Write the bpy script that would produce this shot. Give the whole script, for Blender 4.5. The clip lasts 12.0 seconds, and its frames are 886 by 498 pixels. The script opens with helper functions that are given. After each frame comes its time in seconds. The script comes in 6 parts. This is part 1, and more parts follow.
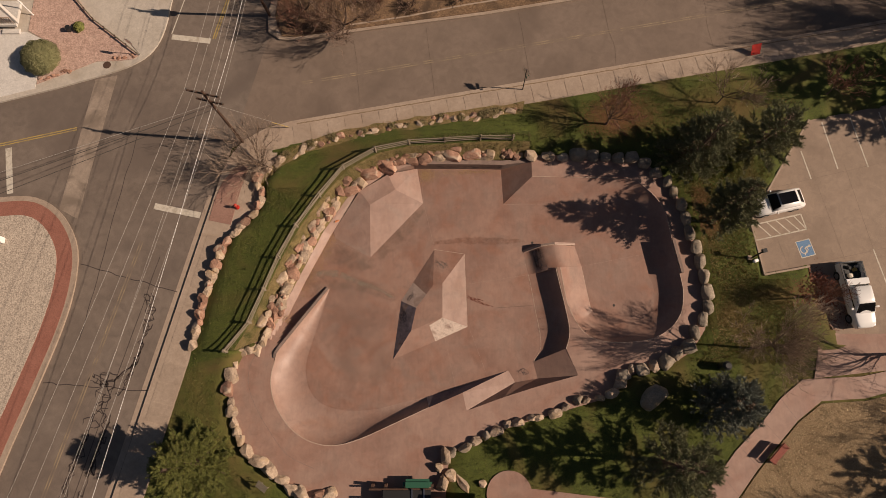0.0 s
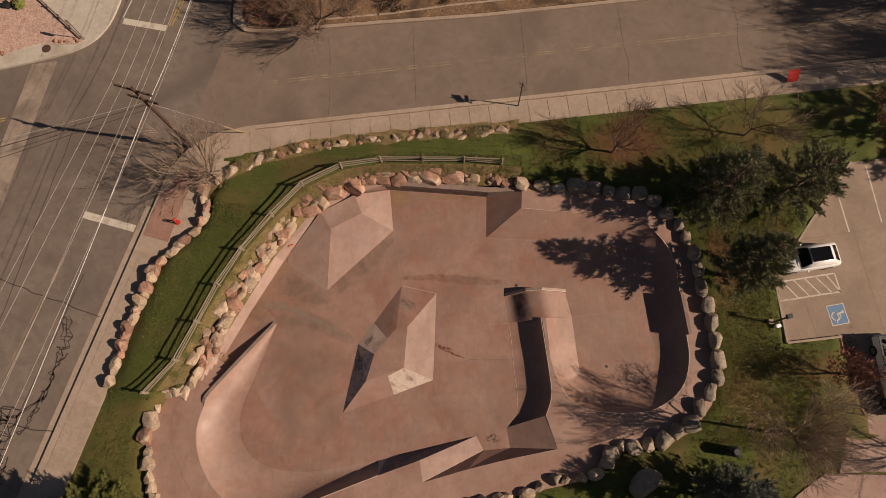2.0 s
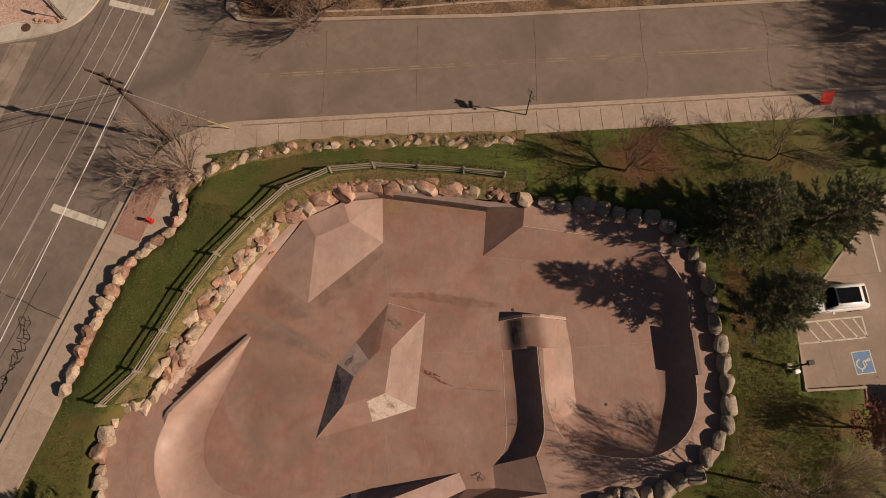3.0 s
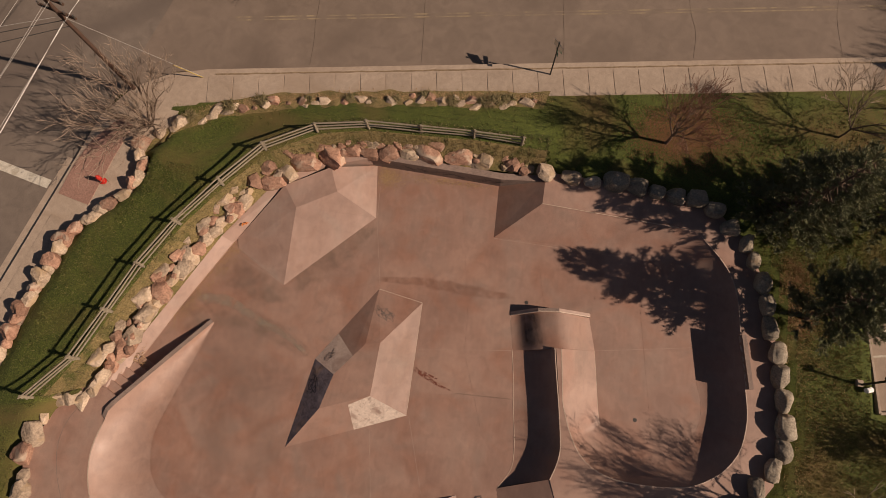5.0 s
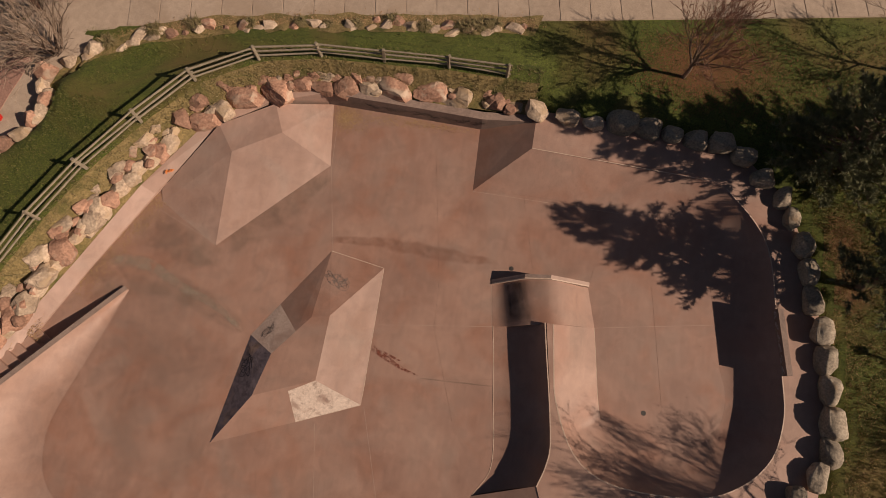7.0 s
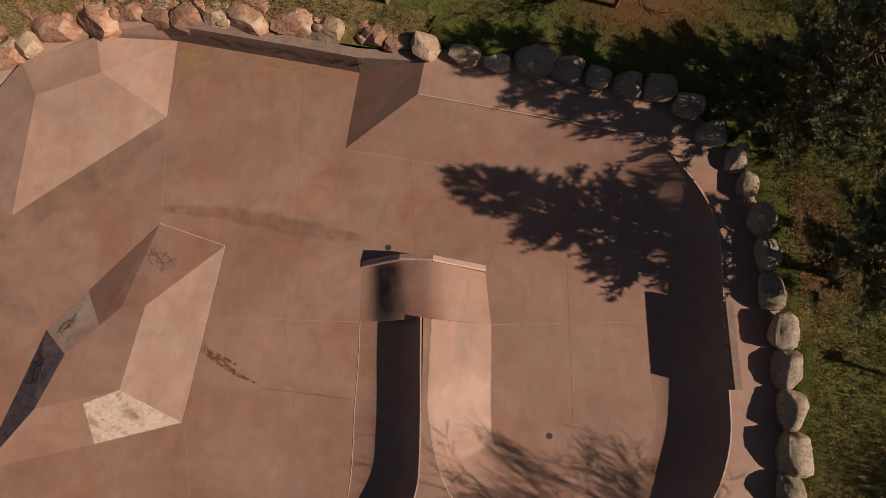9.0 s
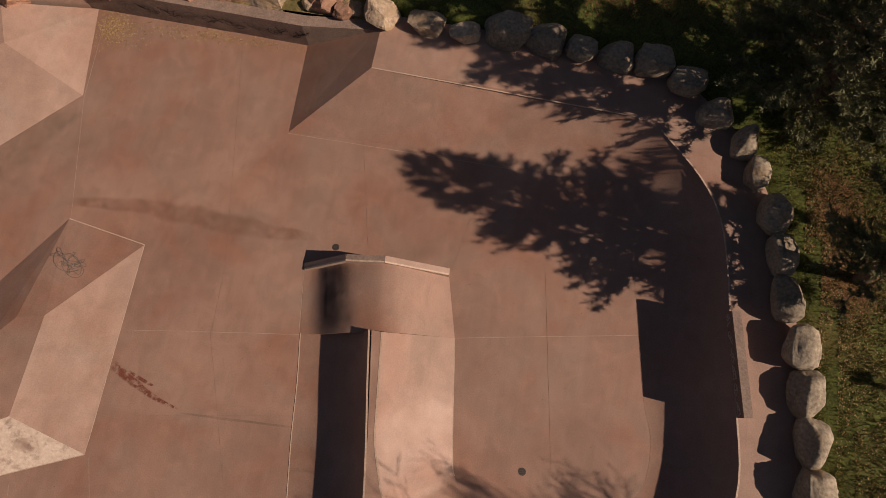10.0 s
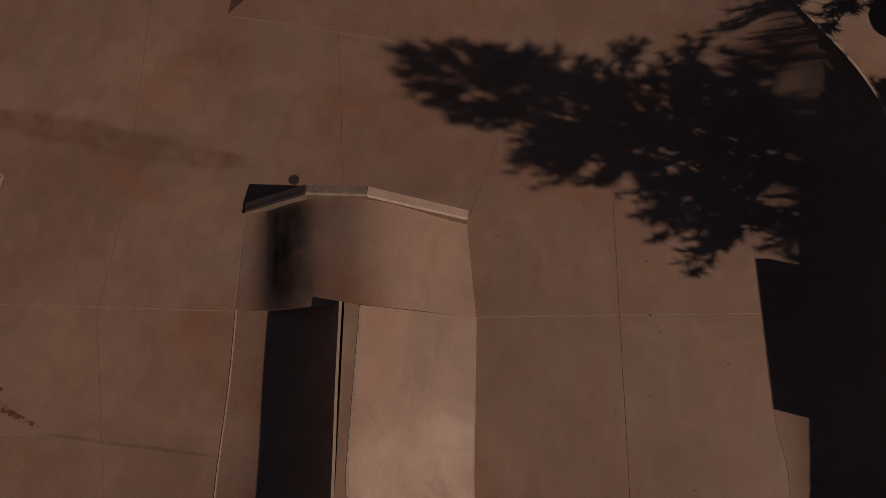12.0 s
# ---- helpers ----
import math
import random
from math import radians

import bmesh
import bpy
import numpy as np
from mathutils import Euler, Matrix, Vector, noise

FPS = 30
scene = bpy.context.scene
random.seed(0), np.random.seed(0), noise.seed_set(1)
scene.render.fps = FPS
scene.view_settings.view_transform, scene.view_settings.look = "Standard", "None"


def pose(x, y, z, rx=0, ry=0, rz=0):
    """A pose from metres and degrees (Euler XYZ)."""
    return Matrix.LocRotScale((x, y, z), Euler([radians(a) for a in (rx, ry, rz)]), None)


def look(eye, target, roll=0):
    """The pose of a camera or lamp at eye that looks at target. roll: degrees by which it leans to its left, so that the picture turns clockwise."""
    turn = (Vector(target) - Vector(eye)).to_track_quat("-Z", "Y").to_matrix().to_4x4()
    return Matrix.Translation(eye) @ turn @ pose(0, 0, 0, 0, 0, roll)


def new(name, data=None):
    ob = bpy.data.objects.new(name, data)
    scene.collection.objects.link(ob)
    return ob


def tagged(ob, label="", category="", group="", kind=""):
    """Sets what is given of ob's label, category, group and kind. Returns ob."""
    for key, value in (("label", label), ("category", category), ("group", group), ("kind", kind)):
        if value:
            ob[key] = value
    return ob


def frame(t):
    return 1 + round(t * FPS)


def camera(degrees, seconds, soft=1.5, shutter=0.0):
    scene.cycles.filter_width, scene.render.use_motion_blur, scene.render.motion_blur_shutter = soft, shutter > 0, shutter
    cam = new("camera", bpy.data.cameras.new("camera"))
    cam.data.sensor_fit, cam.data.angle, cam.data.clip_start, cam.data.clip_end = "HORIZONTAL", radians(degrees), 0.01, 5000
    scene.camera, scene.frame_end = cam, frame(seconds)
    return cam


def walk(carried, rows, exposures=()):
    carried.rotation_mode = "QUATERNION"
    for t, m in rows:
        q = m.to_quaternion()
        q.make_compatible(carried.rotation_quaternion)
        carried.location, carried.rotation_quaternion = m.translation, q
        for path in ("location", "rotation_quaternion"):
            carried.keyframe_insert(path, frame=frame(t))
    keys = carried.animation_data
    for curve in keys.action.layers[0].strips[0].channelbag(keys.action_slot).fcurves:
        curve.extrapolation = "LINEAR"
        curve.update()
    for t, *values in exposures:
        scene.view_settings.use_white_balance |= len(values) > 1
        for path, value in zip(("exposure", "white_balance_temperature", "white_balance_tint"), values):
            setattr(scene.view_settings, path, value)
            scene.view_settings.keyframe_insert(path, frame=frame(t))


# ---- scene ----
cam = camera(72.0, 12.0, soft=0.8)
# seconds, eye x y z, yaw, pitch, roll
ROWS = [
    (0.0, -14.45, -8.46, 51.11, 0.00, -75.30, -0.08),
    (0.5, -13.82, -7.70, 49.45, 0.94, -75.35, 0.00),
    (1.0, -13.07, -6.55, 47.82, 1.88, -75.41, -0.15),
    (1.5, -12.28, -5.18, 46.23, 2.78, -75.36, -0.19),
    (2.0, -11.52, -3.70, 44.65, 3.97, -75.36, -0.16),
    (2.5, -10.96, -2.40, 43.10, 5.47, -75.24, 0.16),
    (4.5, -10.48, -1.25, 36.38, 8.52, -75.07, 0.49),
    (5.0, -10.54, -1.28, 34.70, 8.80, -75.07, 0.57),
    (5.5, -10.61, -1.20, 33.04, 9.16, -75.29, 0.40),
    (6.0, -10.36, -1.27, 31.31, 9.47, -75.26, 0.17),
    (6.5, -9.73, -1.39, 29.63, 9.80, -75.19, -0.09),
    (8.5, -4.92, -0.40, 23.15, 10.20, -75.66, 0.01),
    (9.0, -3.72, 0.29, 21.61, 10.28, -75.46, 0.00),
    (9.5, -2.84, 0.88, 20.02, 10.40, -75.13, -0.04),
    (10.0, -2.51, 1.25, 18.40, 10.47, -75.16, -0.11),
    (10.5, -2.51, 1.44, 16.71, 10.49, -75.52, -0.08),
    (11.0, -2.56, 1.40, 14.89, 10.60, -75.09, -0.19),
    (11.5, -2.70, 1.42, 13.21, 10.69, -74.91, -0.21),
    (12.0, -2.86, 1.56, 11.74, 10.57, -75.20, -0.10),
]
walk(cam, [(t, pose(x, y, z, 90 + pitch, 0, yaw) @ pose(0, 0, 0, 0, 0, roll)) for t, x, y, z, yaw, pitch, roll in ROWS],
     exposures=[(t, ev - 0.17, 7250, 18.5) for t, ev in ((0.0, 0.0), (11.6, 0.0), (11.8, -0.35), (11.9, -0.78), (12.0, -1.38))])

# ---- light ----
SUN_EL, SUN_AZ = 34.0, -5.0  # degrees; azimuth counted from +x towards +y
world = bpy.data.worlds.new("sky")
scene.world = world
world.use_nodes = True
wn = world.node_tree
sky = wn.nodes.new("ShaderNodeTexSky")
sky.sky_type, sky.sun_disc = "NISHITA", False
sky.sun_elevation, sky.sun_rotation = radians(SUN_EL), radians(90 - SUN_AZ)
wn.links.new(sky.outputs[0], wn.nodes["Background"].inputs[0])
wn.nodes["Background"].inputs[1].default_value = 0.033
sun = new("sun", bpy.data.lights.new("sun", "SUN"))
sun.data.energy, sun.data.angle, sun.data.color = 5.25, radians(0.53), (1.0, 0.87, 0.72)
sa, se = radians(SUN_AZ), radians(SUN_EL)
sun.matrix_world = look((60 * math.cos(se) * math.cos(sa), 60 * math.cos(se) * math.sin(sa), 60 * math.sin(se)), (0, 0, 0))

# ---- materials ----
def mat(name, dark, light, scale=1.0, rough=0.85, bump=0.2, fine=40.0, detail=6.0, stain=None, stain_scale=0.25, stain_at=(0.5, 0.68), fine_mix=0.35, metal=0.0, per_object=0.0, mid=0.1):
    """Two-scale mottled surface in world metres: broad patches, fine grain, stains of a third colour, relief."""
    m = bpy.data.materials.new(name)
    m.use_nodes = True
    nt, n = m.node_tree, m.node_tree.nodes
    b = n["Principled BSDF"]
    geo = n.new("ShaderNodeNewGeometry")
    def noise_tex(s, d=4.0, w=0.0):
        x = n.new("ShaderNodeTexNoise")
        x.inputs["Scale"].default_value, x.inputs["Detail"].default_value, x.inputs["Distortion"].default_value = s, d, w
        nt.links.new(geo.outputs["Position"], x.inputs["Vector"])
        return x
    def mix(a, c, f, mode="MIX"):
        x = n.new("ShaderNodeMix")
        x.data_type, x.blend_type = "RGBA", mode
        for sock, v in ((x.inputs[0], f), (x.inputs[6], a), (x.inputs[7], c)):
            if isinstance(v, bpy.types.NodeSocket):
                nt.links.new(v, sock)
            else:
                sock.default_value = v if isinstance(v, float) else (*v, 1)
        return x.outputs[2]
    def ramp(v, lo, hi):
        x = n.new("ShaderNodeMapRange")
        x.inputs[1].default_value, x.inputs[2].default_value = lo, hi
        nt.links.new(v, x.inputs[0])
        return x.outputs[0]
    big, small = noise_tex(scale, detail, 0.4), noise_tex(fine, 3.0)
    col = mix(dark, light, ramp(big.outputs[0], 0.3, 0.7))
    col = mix(col, mix(tuple(0.55 * v for v in dark), tuple(min(1, 1.35 * v) for v in light), ramp(small.outputs[0], 0.3, 0.7)), fine_mix)
    if mid:
        md = noise_tex(scale * 5.5, 10.0, 0.8)
        hv = n.new("ShaderNodeHueSaturation")
        nt.links.new(ramp2(n, nt, ramp(md.outputs[0], 0.3, 0.7), 1 - mid, 1 + mid), hv.inputs["Value"])
        nt.links.new(col, hv.inputs["Color"])
        col = hv.outputs[0]
    if stain:
        st = noise_tex(stain_scale, 8.0, 1.2)
        col = mix(col, stain, ramp(st.outputs[0], *stain_at))
    if per_object:
        oi = n.new("ShaderNodeObjectInfo")
        hs = n.new("ShaderNodeHueSaturation")
        nt.links.new(ramp2(n, nt, oi.outputs["Random"], 1 - per_object, 1 + per_object), hs.inputs["Value"])
        nt.links.new(col, hs.inputs["Color"])
        col = hs.outputs[0]
    nt.links.new(col, b.inputs["Base Color"])
    b.inputs["Roughness"].default_value, b.inputs["Metallic"].default_value = rough, metal
    if bump:
        bp = n.new("ShaderNodeBump")
        bp.inputs["Strength"].default_value, bp.inputs["Distance"].default_value = bump, 0.02
        nt.links.new(small.outputs[0], bp.inputs["Height"])
        nt.links.new(bp.outputs[0], b.inputs["Normal"])
    return m


def ramp2(n, nt, v, lo, hi):
    x = n.new("ShaderNodeMapRange")
    x.inputs[3].default_value, x.inputs[4].default_value = lo, hi
    nt.links.new(v, x.inputs[0])
    return x.outputs[0]


def plain(name, col, rough=0.5, metal=0.0, trans=0.0):
    m = bpy.data.materials.new(name)
    m.use_nodes = True
    b = m.node_tree.nodes["Principled BSDF"]
    b.inputs["Base Color"].default_value, b.inputs["Roughness"].default_value = (*col, 1), rough
    b.inputs["Metallic"].default_value, b.inputs["Transmission Weight"].default_value = metal, trans
    return m


def poured(name, dark, light, red, grey, rough=(0.46, 0.68), speckle=0.1):
    """Trowelled concrete: broad tone, rusty and grey blotches, trowel streaks, fine grit; smoother where it is worn."""
    m = bpy.data.materials.new(name)
    m.use_nodes = True
    nt, n = m.node_tree, m.node_tree.nodes
    b, geo = n["Principled BSDF"], n.new("ShaderNodeNewGeometry")

    def tex(scale, detail, warp, shift, stretch=(1, 1, 1)):
        mp, x = n.new("ShaderNodeMapping"), n.new("ShaderNodeTexNoise")
        mp.inputs["Location"].default_value, mp.inputs["Scale"].default_value = (shift, shift * 0.7, 0), stretch
        x.inputs["Scale"].default_value, x.inputs["Detail"].default_value, x.inputs["Distortion"].default_value = scale, detail, warp
        nt.links.new(geo.outputs["Position"], mp.inputs["Vector"])
        nt.links.new(mp.outputs[0], x.inputs["Vector"])
        return x.outputs[0]

    def span(v, a, z, lo=0.0, hi=1.0):
        x = n.new("ShaderNodeMapRange")
        for k, val in enumerate((a, z, lo, hi)):
            x.inputs[k + 1].default_value = val
        nt.links.new(v, x.inputs[0])
        return x.outputs[0]

    def blend(a, c, f):
        x = n.new("ShaderNodeMix")
        x.data_type = "RGBA"
        nt.links.new(f, x.inputs[0])
        for sock, v in ((x.inputs[6], a), (x.inputs[7], c)):
            if isinstance(v, tuple):
                sock.default_value = (*v, 1)
            else:
                nt.links.new(v, sock)
        return x.outputs[2]

    def value(c, f):
        x = n.new("ShaderNodeHueSaturation")
        nt.links.new(f, x.inputs["Value"])
        nt.links.new(c, x.inputs["Color"])
        return x.outputs[0]

    broad, worn = tex(0.24, 7, 0.6, 0.0), tex(0.42, 9, 1.0, 31.0)
    c = blend(dark, light, span(broad, 0.32, 0.68))
    c = blend(c, red, span(tex(0.33, 9, 1.3, 11.0), 0.46, 0.7, 0.0, 0.75))
    c = blend(c, grey, span(worn, 0.5, 0.7, 0.0, 0.6))
    c = value(c, span(tex(1.6, 10, 0.9, 5.0), 0.28, 0.72, 0.9, 1.1))
    c = value(c, span(tex(5.0, 6, 0.3, 17.0, (1.0, 0.18, 1.0)), 0.3, 0.7, 0.955, 1.045))
    c = value(c, span(tex(26.0, 4, 0.0, 3.0), 0.3, 0.7, 1 - speckle, 1 + speckle))
    nt.links.new(c, b.inputs["Base Color"])
    nt.links.new(span(worn, 0.35, 0.7, *rough), b.inputs["Roughness"])
    bp = n.new("ShaderNodeBump")
    bp.inputs["Strength"].default_value, bp.inputs["Distance"].default_value = 0.05, 0.02
    nt.links.new(tex(40.0, 3, 0.0, 0.0), bp.inputs["Height"])
    nt.links.new(bp.outputs[0], b.inputs["Normal"])
    return m


CONC = poured("pink_concrete", (0.238, 0.138, 0.105), (0.340, 0.208, 0.159), (0.275, 0.132, 0.088), (0.25, 0.170, 0.136))
PIPEC = poured("ramp_concrete", (0.27, 0.168, 0.132), (0.375, 0.245, 0.195), (0.31, 0.175, 0.125), (0.30, 0.205, 0.165))
DECKM = poured("deck_concrete", (0.275, 0.166, 0.128), (0.365, 0.232, 0.18), (0.285, 0.15, 0.108), (0.29, 0.2, 0.16), (0.6, 0.8))
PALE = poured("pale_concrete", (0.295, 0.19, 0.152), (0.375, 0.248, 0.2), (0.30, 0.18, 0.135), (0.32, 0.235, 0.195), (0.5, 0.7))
JOINT = mat("joint_filler", (0.33, 0.225, 0.18), (0.41, 0.295, 0.235), 2.0, 0.8, 0.02, 25.0)
CUT = mat("saw_cut", (0.25, 0.15, 0.113), (0.31, 0.187, 0.142), 2.0, 0.85, 0.02, 25.0)
WALLC = mat("bare_concrete", (0.17, 0.12, 0.10), (0.28, 0.20, 0.165), 1.5, 0.85, 0.1, 20.0)
SIDEW = mat("sidewalk_concrete", (0.33, 0.25, 0.19), (0.4, 0.31, 0.24), 0.6, 0.9, 0.1, 25.0, 6.0, (0.3, 0.22, 0.16), 0.4, (0.55, 0.8), 0.25, per_object=0.06)
GUTC = mat("worn_gutter", (0.24, 0.185, 0.145), (0.36, 0.285, 0.225), 0.5, 0.9, 0.1, 25.0, 8.0, (0.2, 0.155, 0.12), 0.45, (0.45, 0.65), 0.3)
BRICKP = mat("worn_brick", (0.27, 0.145, 0.11), (0.34, 0.195, 0.15), 1.0, 0.9, 0.2, 12.0)
BRICKB = mat("brick_band", (0.26, 0.10, 0.07), (0.33, 0.14, 0.10), 1.0, 0.85, 0.2, 12.0)
ASPH = mat("asphalt", (0.158, 0.122, 0.098), (0.20, 0.158, 0.128), 0.25, 0.9, 0.2, 30.0, 8.0, (0.135, 0.104, 0.085), 0.08, (0.5, 0.7), 0.3, mid=0.14)
ASPHN = mat("worn_asphalt", (0.175, 0.13, 0.10), (0.215, 0.16, 0.125), 0.25, 0.9, 0.2, 30.0, 6.0, (0.15, 0.11, 0.085), 0.1, (0.5, 0.7), 0.25)
LOTJ = mat("lot_joint", (0.2, 0.145, 0.11), (0.26, 0.19, 0.145), 2.0, 0.9, 0.05, 25.0)
LOT = mat("parking_lot", (0.27, 0.2, 0.15), (0.33, 0.245, 0.185), 0.3, 0.9, 0.1, 25.0, 6.0, (0.22, 0.16, 0.12), 0.2, (0.5, 0.75), 0.25)
GRASS = mat("lawn", (0.036, 0.050, 0.007), (0.092, 0.110, 0.017), 1.3, 0.95, 0.9, 14.0, 9.0, (0.14, 0.095, 0.032), 0.16, (0.48, 0.72), 0.6, mid=0.2)
DRYG = mat("dry_grass", (0.22, 0.15, 0.08), (0.34, 0.24, 0.14), 0.7, 0.95, 0.8, 14.0, 8.0, (0.16, 0.1, 0.05), 0.4, (0.5, 0.75), 0.5)
GRAVEL = mat("gravel", (0.30, 0.24, 0.19), (0.56, 0.47, 0.38), 3.0, 0.95, 0.9, 9.0, 8.0, None, 0.3, (0.5, 0.7), 0.6)
PINKGR = mat("pink_gravel", (0.36, 0.225, 0.175), (0.58, 0.4, 0.325), 2.0, 0.95, 0.9, 9.0, 8.0, None, 0.3, (0.5, 0.7), 0.5)
ROCKP = mat("red_sandstone", (0.22, 0.108, 0.07), (0.43, 0.25, 0.175), 1.2, 0.9, 0.8, 9.0, 6.0, (0.43, 0.33, 0.25), 0.8, (0.55, 0.68), 0.35, per_object=0.3)
ROCKT = mat("tan_boulder", (0.24, 0.17, 0.12), (0.50, 0.385, 0.285), 1.4, 0.9, 0.8, 9.0, 6.0, (0.38, 0.27, 0.17), 0.9, (0.5, 0.65), 0.35, per_object=0.25)
ROCKG = mat("grey_boulder", (0.17, 0.135, 0.10), (0.36, 0.30, 0.23), 1.8, 0.9, 1.0, 11.0, 6.0, (0.27, 0.19, 0.12), 0.9, (0.55, 0.7), 0.4, per_object=0.2)
WOODG = mat("weathered_rail", (0.17, 0.14, 0.10), (0.30, 0.25, 0.18), 6.0, 0.9, 0.5, 40.0)
BARK = mat("bark", (0.10, 0.065, 0.045), (0.18, 0.12, 0.085), 8.0, 0.95, 0.6, 40.0)
TWIG = mat("twigs", (0.17, 0.11, 0.08), (0.29, 0.19, 0.14), 3.0, 0.95, 0.0, 40.0)
TWIGP = mat("pale_twigs", (0.24, 0.17, 0.12), (0.38, 0.28, 0.21), 3.0, 0.95, 0.0, 40.0)
TWIGR = mat("red_twigs", (0.16, 0.07, 0.045), (0.25, 0.12, 0.08), 3.0, 0.95, 0.0, 40.0)
NEEDLE = mat("pine_needles", (0.08, 0.09, 0.042), (0.215, 0.215, 0.105), 1.2, 0.8, 0.0, 20.0)
BLUEN = mat("blue_needles", (0.075, 0.09, 0.07), (0.2, 0.22, 0.18), 1.2, 0.8, 0.0, 20.0)
JUNIP = mat("juniper", (0.085, 0.10, 0.022), (0.23, 0.235, 0.06), 1.5, 0.85, 0.0, 20.0)
POLEW = mat("utility_pole_wood", (0.055, 0.028, 0.018), (0.095, 0.05, 0.032), 5.0, 0.9, 0.4, 30.0)
WHITE = mat("white_line", (0.5, 0.45, 0.37), (0.62, 0.56, 0.47), 3.0, 0.9, 0.1, 20.0, 6.0, (0.33, 0.27, 0.2), 1.5, (0.52, 0.75), 0.3)
FADEDW = mat("faded_line", (0.24, 0.18, 0.12), (0.33, 0.25, 0.155), 1.5, 0.9, 0.1, 20.0, 6.0, (0.19, 0.143, 0.11), 0.7, (0.4, 0.58), 0.3)
YELLOW = mat("yellow_line", (0.36, 0.25, 0.07), (0.45, 0.32, 0.10), 1.5, 0.9, 0.1, 20.0, 6.0, (0.2, 0.15, 0.1), 1.0, (0.5, 0.7), 0.3)
BLUEP = mat("blue_paint", (0.10, 0.20, 0.34), (0.14, 0.26, 0.42), 3.0, 0.8, 0.1, 20.0)
CARW = plain("white_car_paint", (0.84, 0.83, 0.81), 0.25)
GLASSD = plain("dark_glass", (0.015, 0.015, 0.017), 0.08)
RUBBER = plain("rubber", (0.02, 0.02, 0.02), 0.8)
CHROME = plain("steel", (0.5, 0.5, 0.5), 0.3, 1.0)
BLACKM = plain("black_metal", (0.02, 0.02, 0.02), 0.5)
REDP = plain("red_paint", (0.5, 0.03, 0.02), 0.5)
GREENP = plain("green_paint", (0.02, 0.10, 0.06), 0.5)
REDWOOD = mat("red_wood", (0.22, 0.05, 0.035), (0.30, 0.08, 0.05), 4.0, 0.7, 0.2, 30.0)
WIRE = plain("wire", (0.42, 0.39, 0.35), 0.6)
CABLE = plain("bright_cable", (0.8, 0.78, 0.75), 0.4)
DARKW = plain("cable", (0.05, 0.045, 0.04), 0.6)
COPING = mat("pale_coping", (0.42, 0.30, 0.23), (0.52, 0.39, 0.31), 1.0, 0.6, 0.02, 20.0)
WALKW = mat("white_walk", (0.57, 0.53, 0.48), (0.68, 0.64, 0.59), 0.8, 0.85, 0.05, 20.0)
PAVEW = mat("pale_driveway", (0.44, 0.385, 0.32), (0.53, 0.47, 0.40), 0.5, 0.9, 0.05, 25.0, 6.0, (0.36, 0.29, 0.22), 0.3, (0.55, 0.8), 0.2)
BUSHG = mat("clipped_shrub", (0.13, 0.13, 0.055), (0.25, 0.235, 0.11), 1.5, 0.85, 0.0, 20.0)
DARKGREY = mat("dark_grey_concrete", (0.115, 0.09, 0.105), (0.19, 0.15, 0.165), 1.6, 0.8, 0.03, 8.0, 8.0, (0.24, 0.16, 0.13), 1.0, (0.55, 0.75), 0.2)
WORN = mat("worn_white_concrete", (0.48, 0.37, 0.305), (0.62, 0.5, 0.42), 1.6, 0.6, 0.03, 14.0, 9.0, (0.3, 0.2, 0.16), 1.5, (0.54, 0.72), 0.2)
SCUFF = mat("scuffed_concrete", (0.42, 0.30, 0.245), (0.54, 0.41, 0.34), 1.2, 0.7, 0.03, 14.0, 8.0, (0.34, 0.23, 0.185), 1.4, (0.52, 0.75), 0.2)


def island_mat(name, cols, rough=0.9):
    m = bpy.data.materials.new(name)
    m.use_nodes = True
    nt, n = m.node_tree, m.node_tree.nodes
    geo, r = n.new("ShaderNodeNewGeometry"), n.new("ShaderNodeValToRGB")
    while len(r.color_ramp.elements) < len(cols):
        r.color_ramp.elements.new(0.5)
    for i, (e, c) in enumerate(zip(r.color_ramp.elements, cols)):
        e.position, e.color = i / (len(cols) - 1), (*c, 1)
    nt.links.new(geo.outputs["Random Per Island"], r.inputs[0])
    nt.links.new(r.outputs[0], n["Principled BSDF"].inputs["Base Color"])
    n["Principled BSDF"].inputs["Roughness"].default_value = rough
    return m

# ---- building helpers ----
from mathutils import geometry


def mesh_ob(name, verts, faces, material, parent=None, label="", smooth=False):
    me = bpy.data.meshes.new(name)
    me.from_pydata([tuple(v) for v in verts], [], faces)
    me.materials.append(material)
    if smooth:
        me.polygons.foreach_set("use_smooth", [True] * len(me.polygons))
    me.update()
    ob = new(name, me)
    if parent:
        ob.parent = parent
    if label:
        ob["label"] = label
    return ob


def soup(name, verts, material, parent=None):
    """Many single faces at once: verts is (faces, corners, 3)."""
    n, k = verts.shape[:2]
    me = bpy.data.meshes.new(name)
    me.vertices.add(n * k)
    me.vertices.foreach_set("co", np.ascontiguousarray(verts, dtype=np.float32).ravel())
    me.loops.add(n * k)
    me.loops.foreach_set("vertex_index", np.arange(n * k, dtype=np.int32))
    me.polygons.add(n)
    me.polygons.foreach_set("loop_start", np.arange(0, n * k, k, dtype=np.int32))
    me.materials.append(material)
    me.update(calc_edges=True)
    ob = new(name, me)
    if parent:
        ob.parent = parent
    return ob


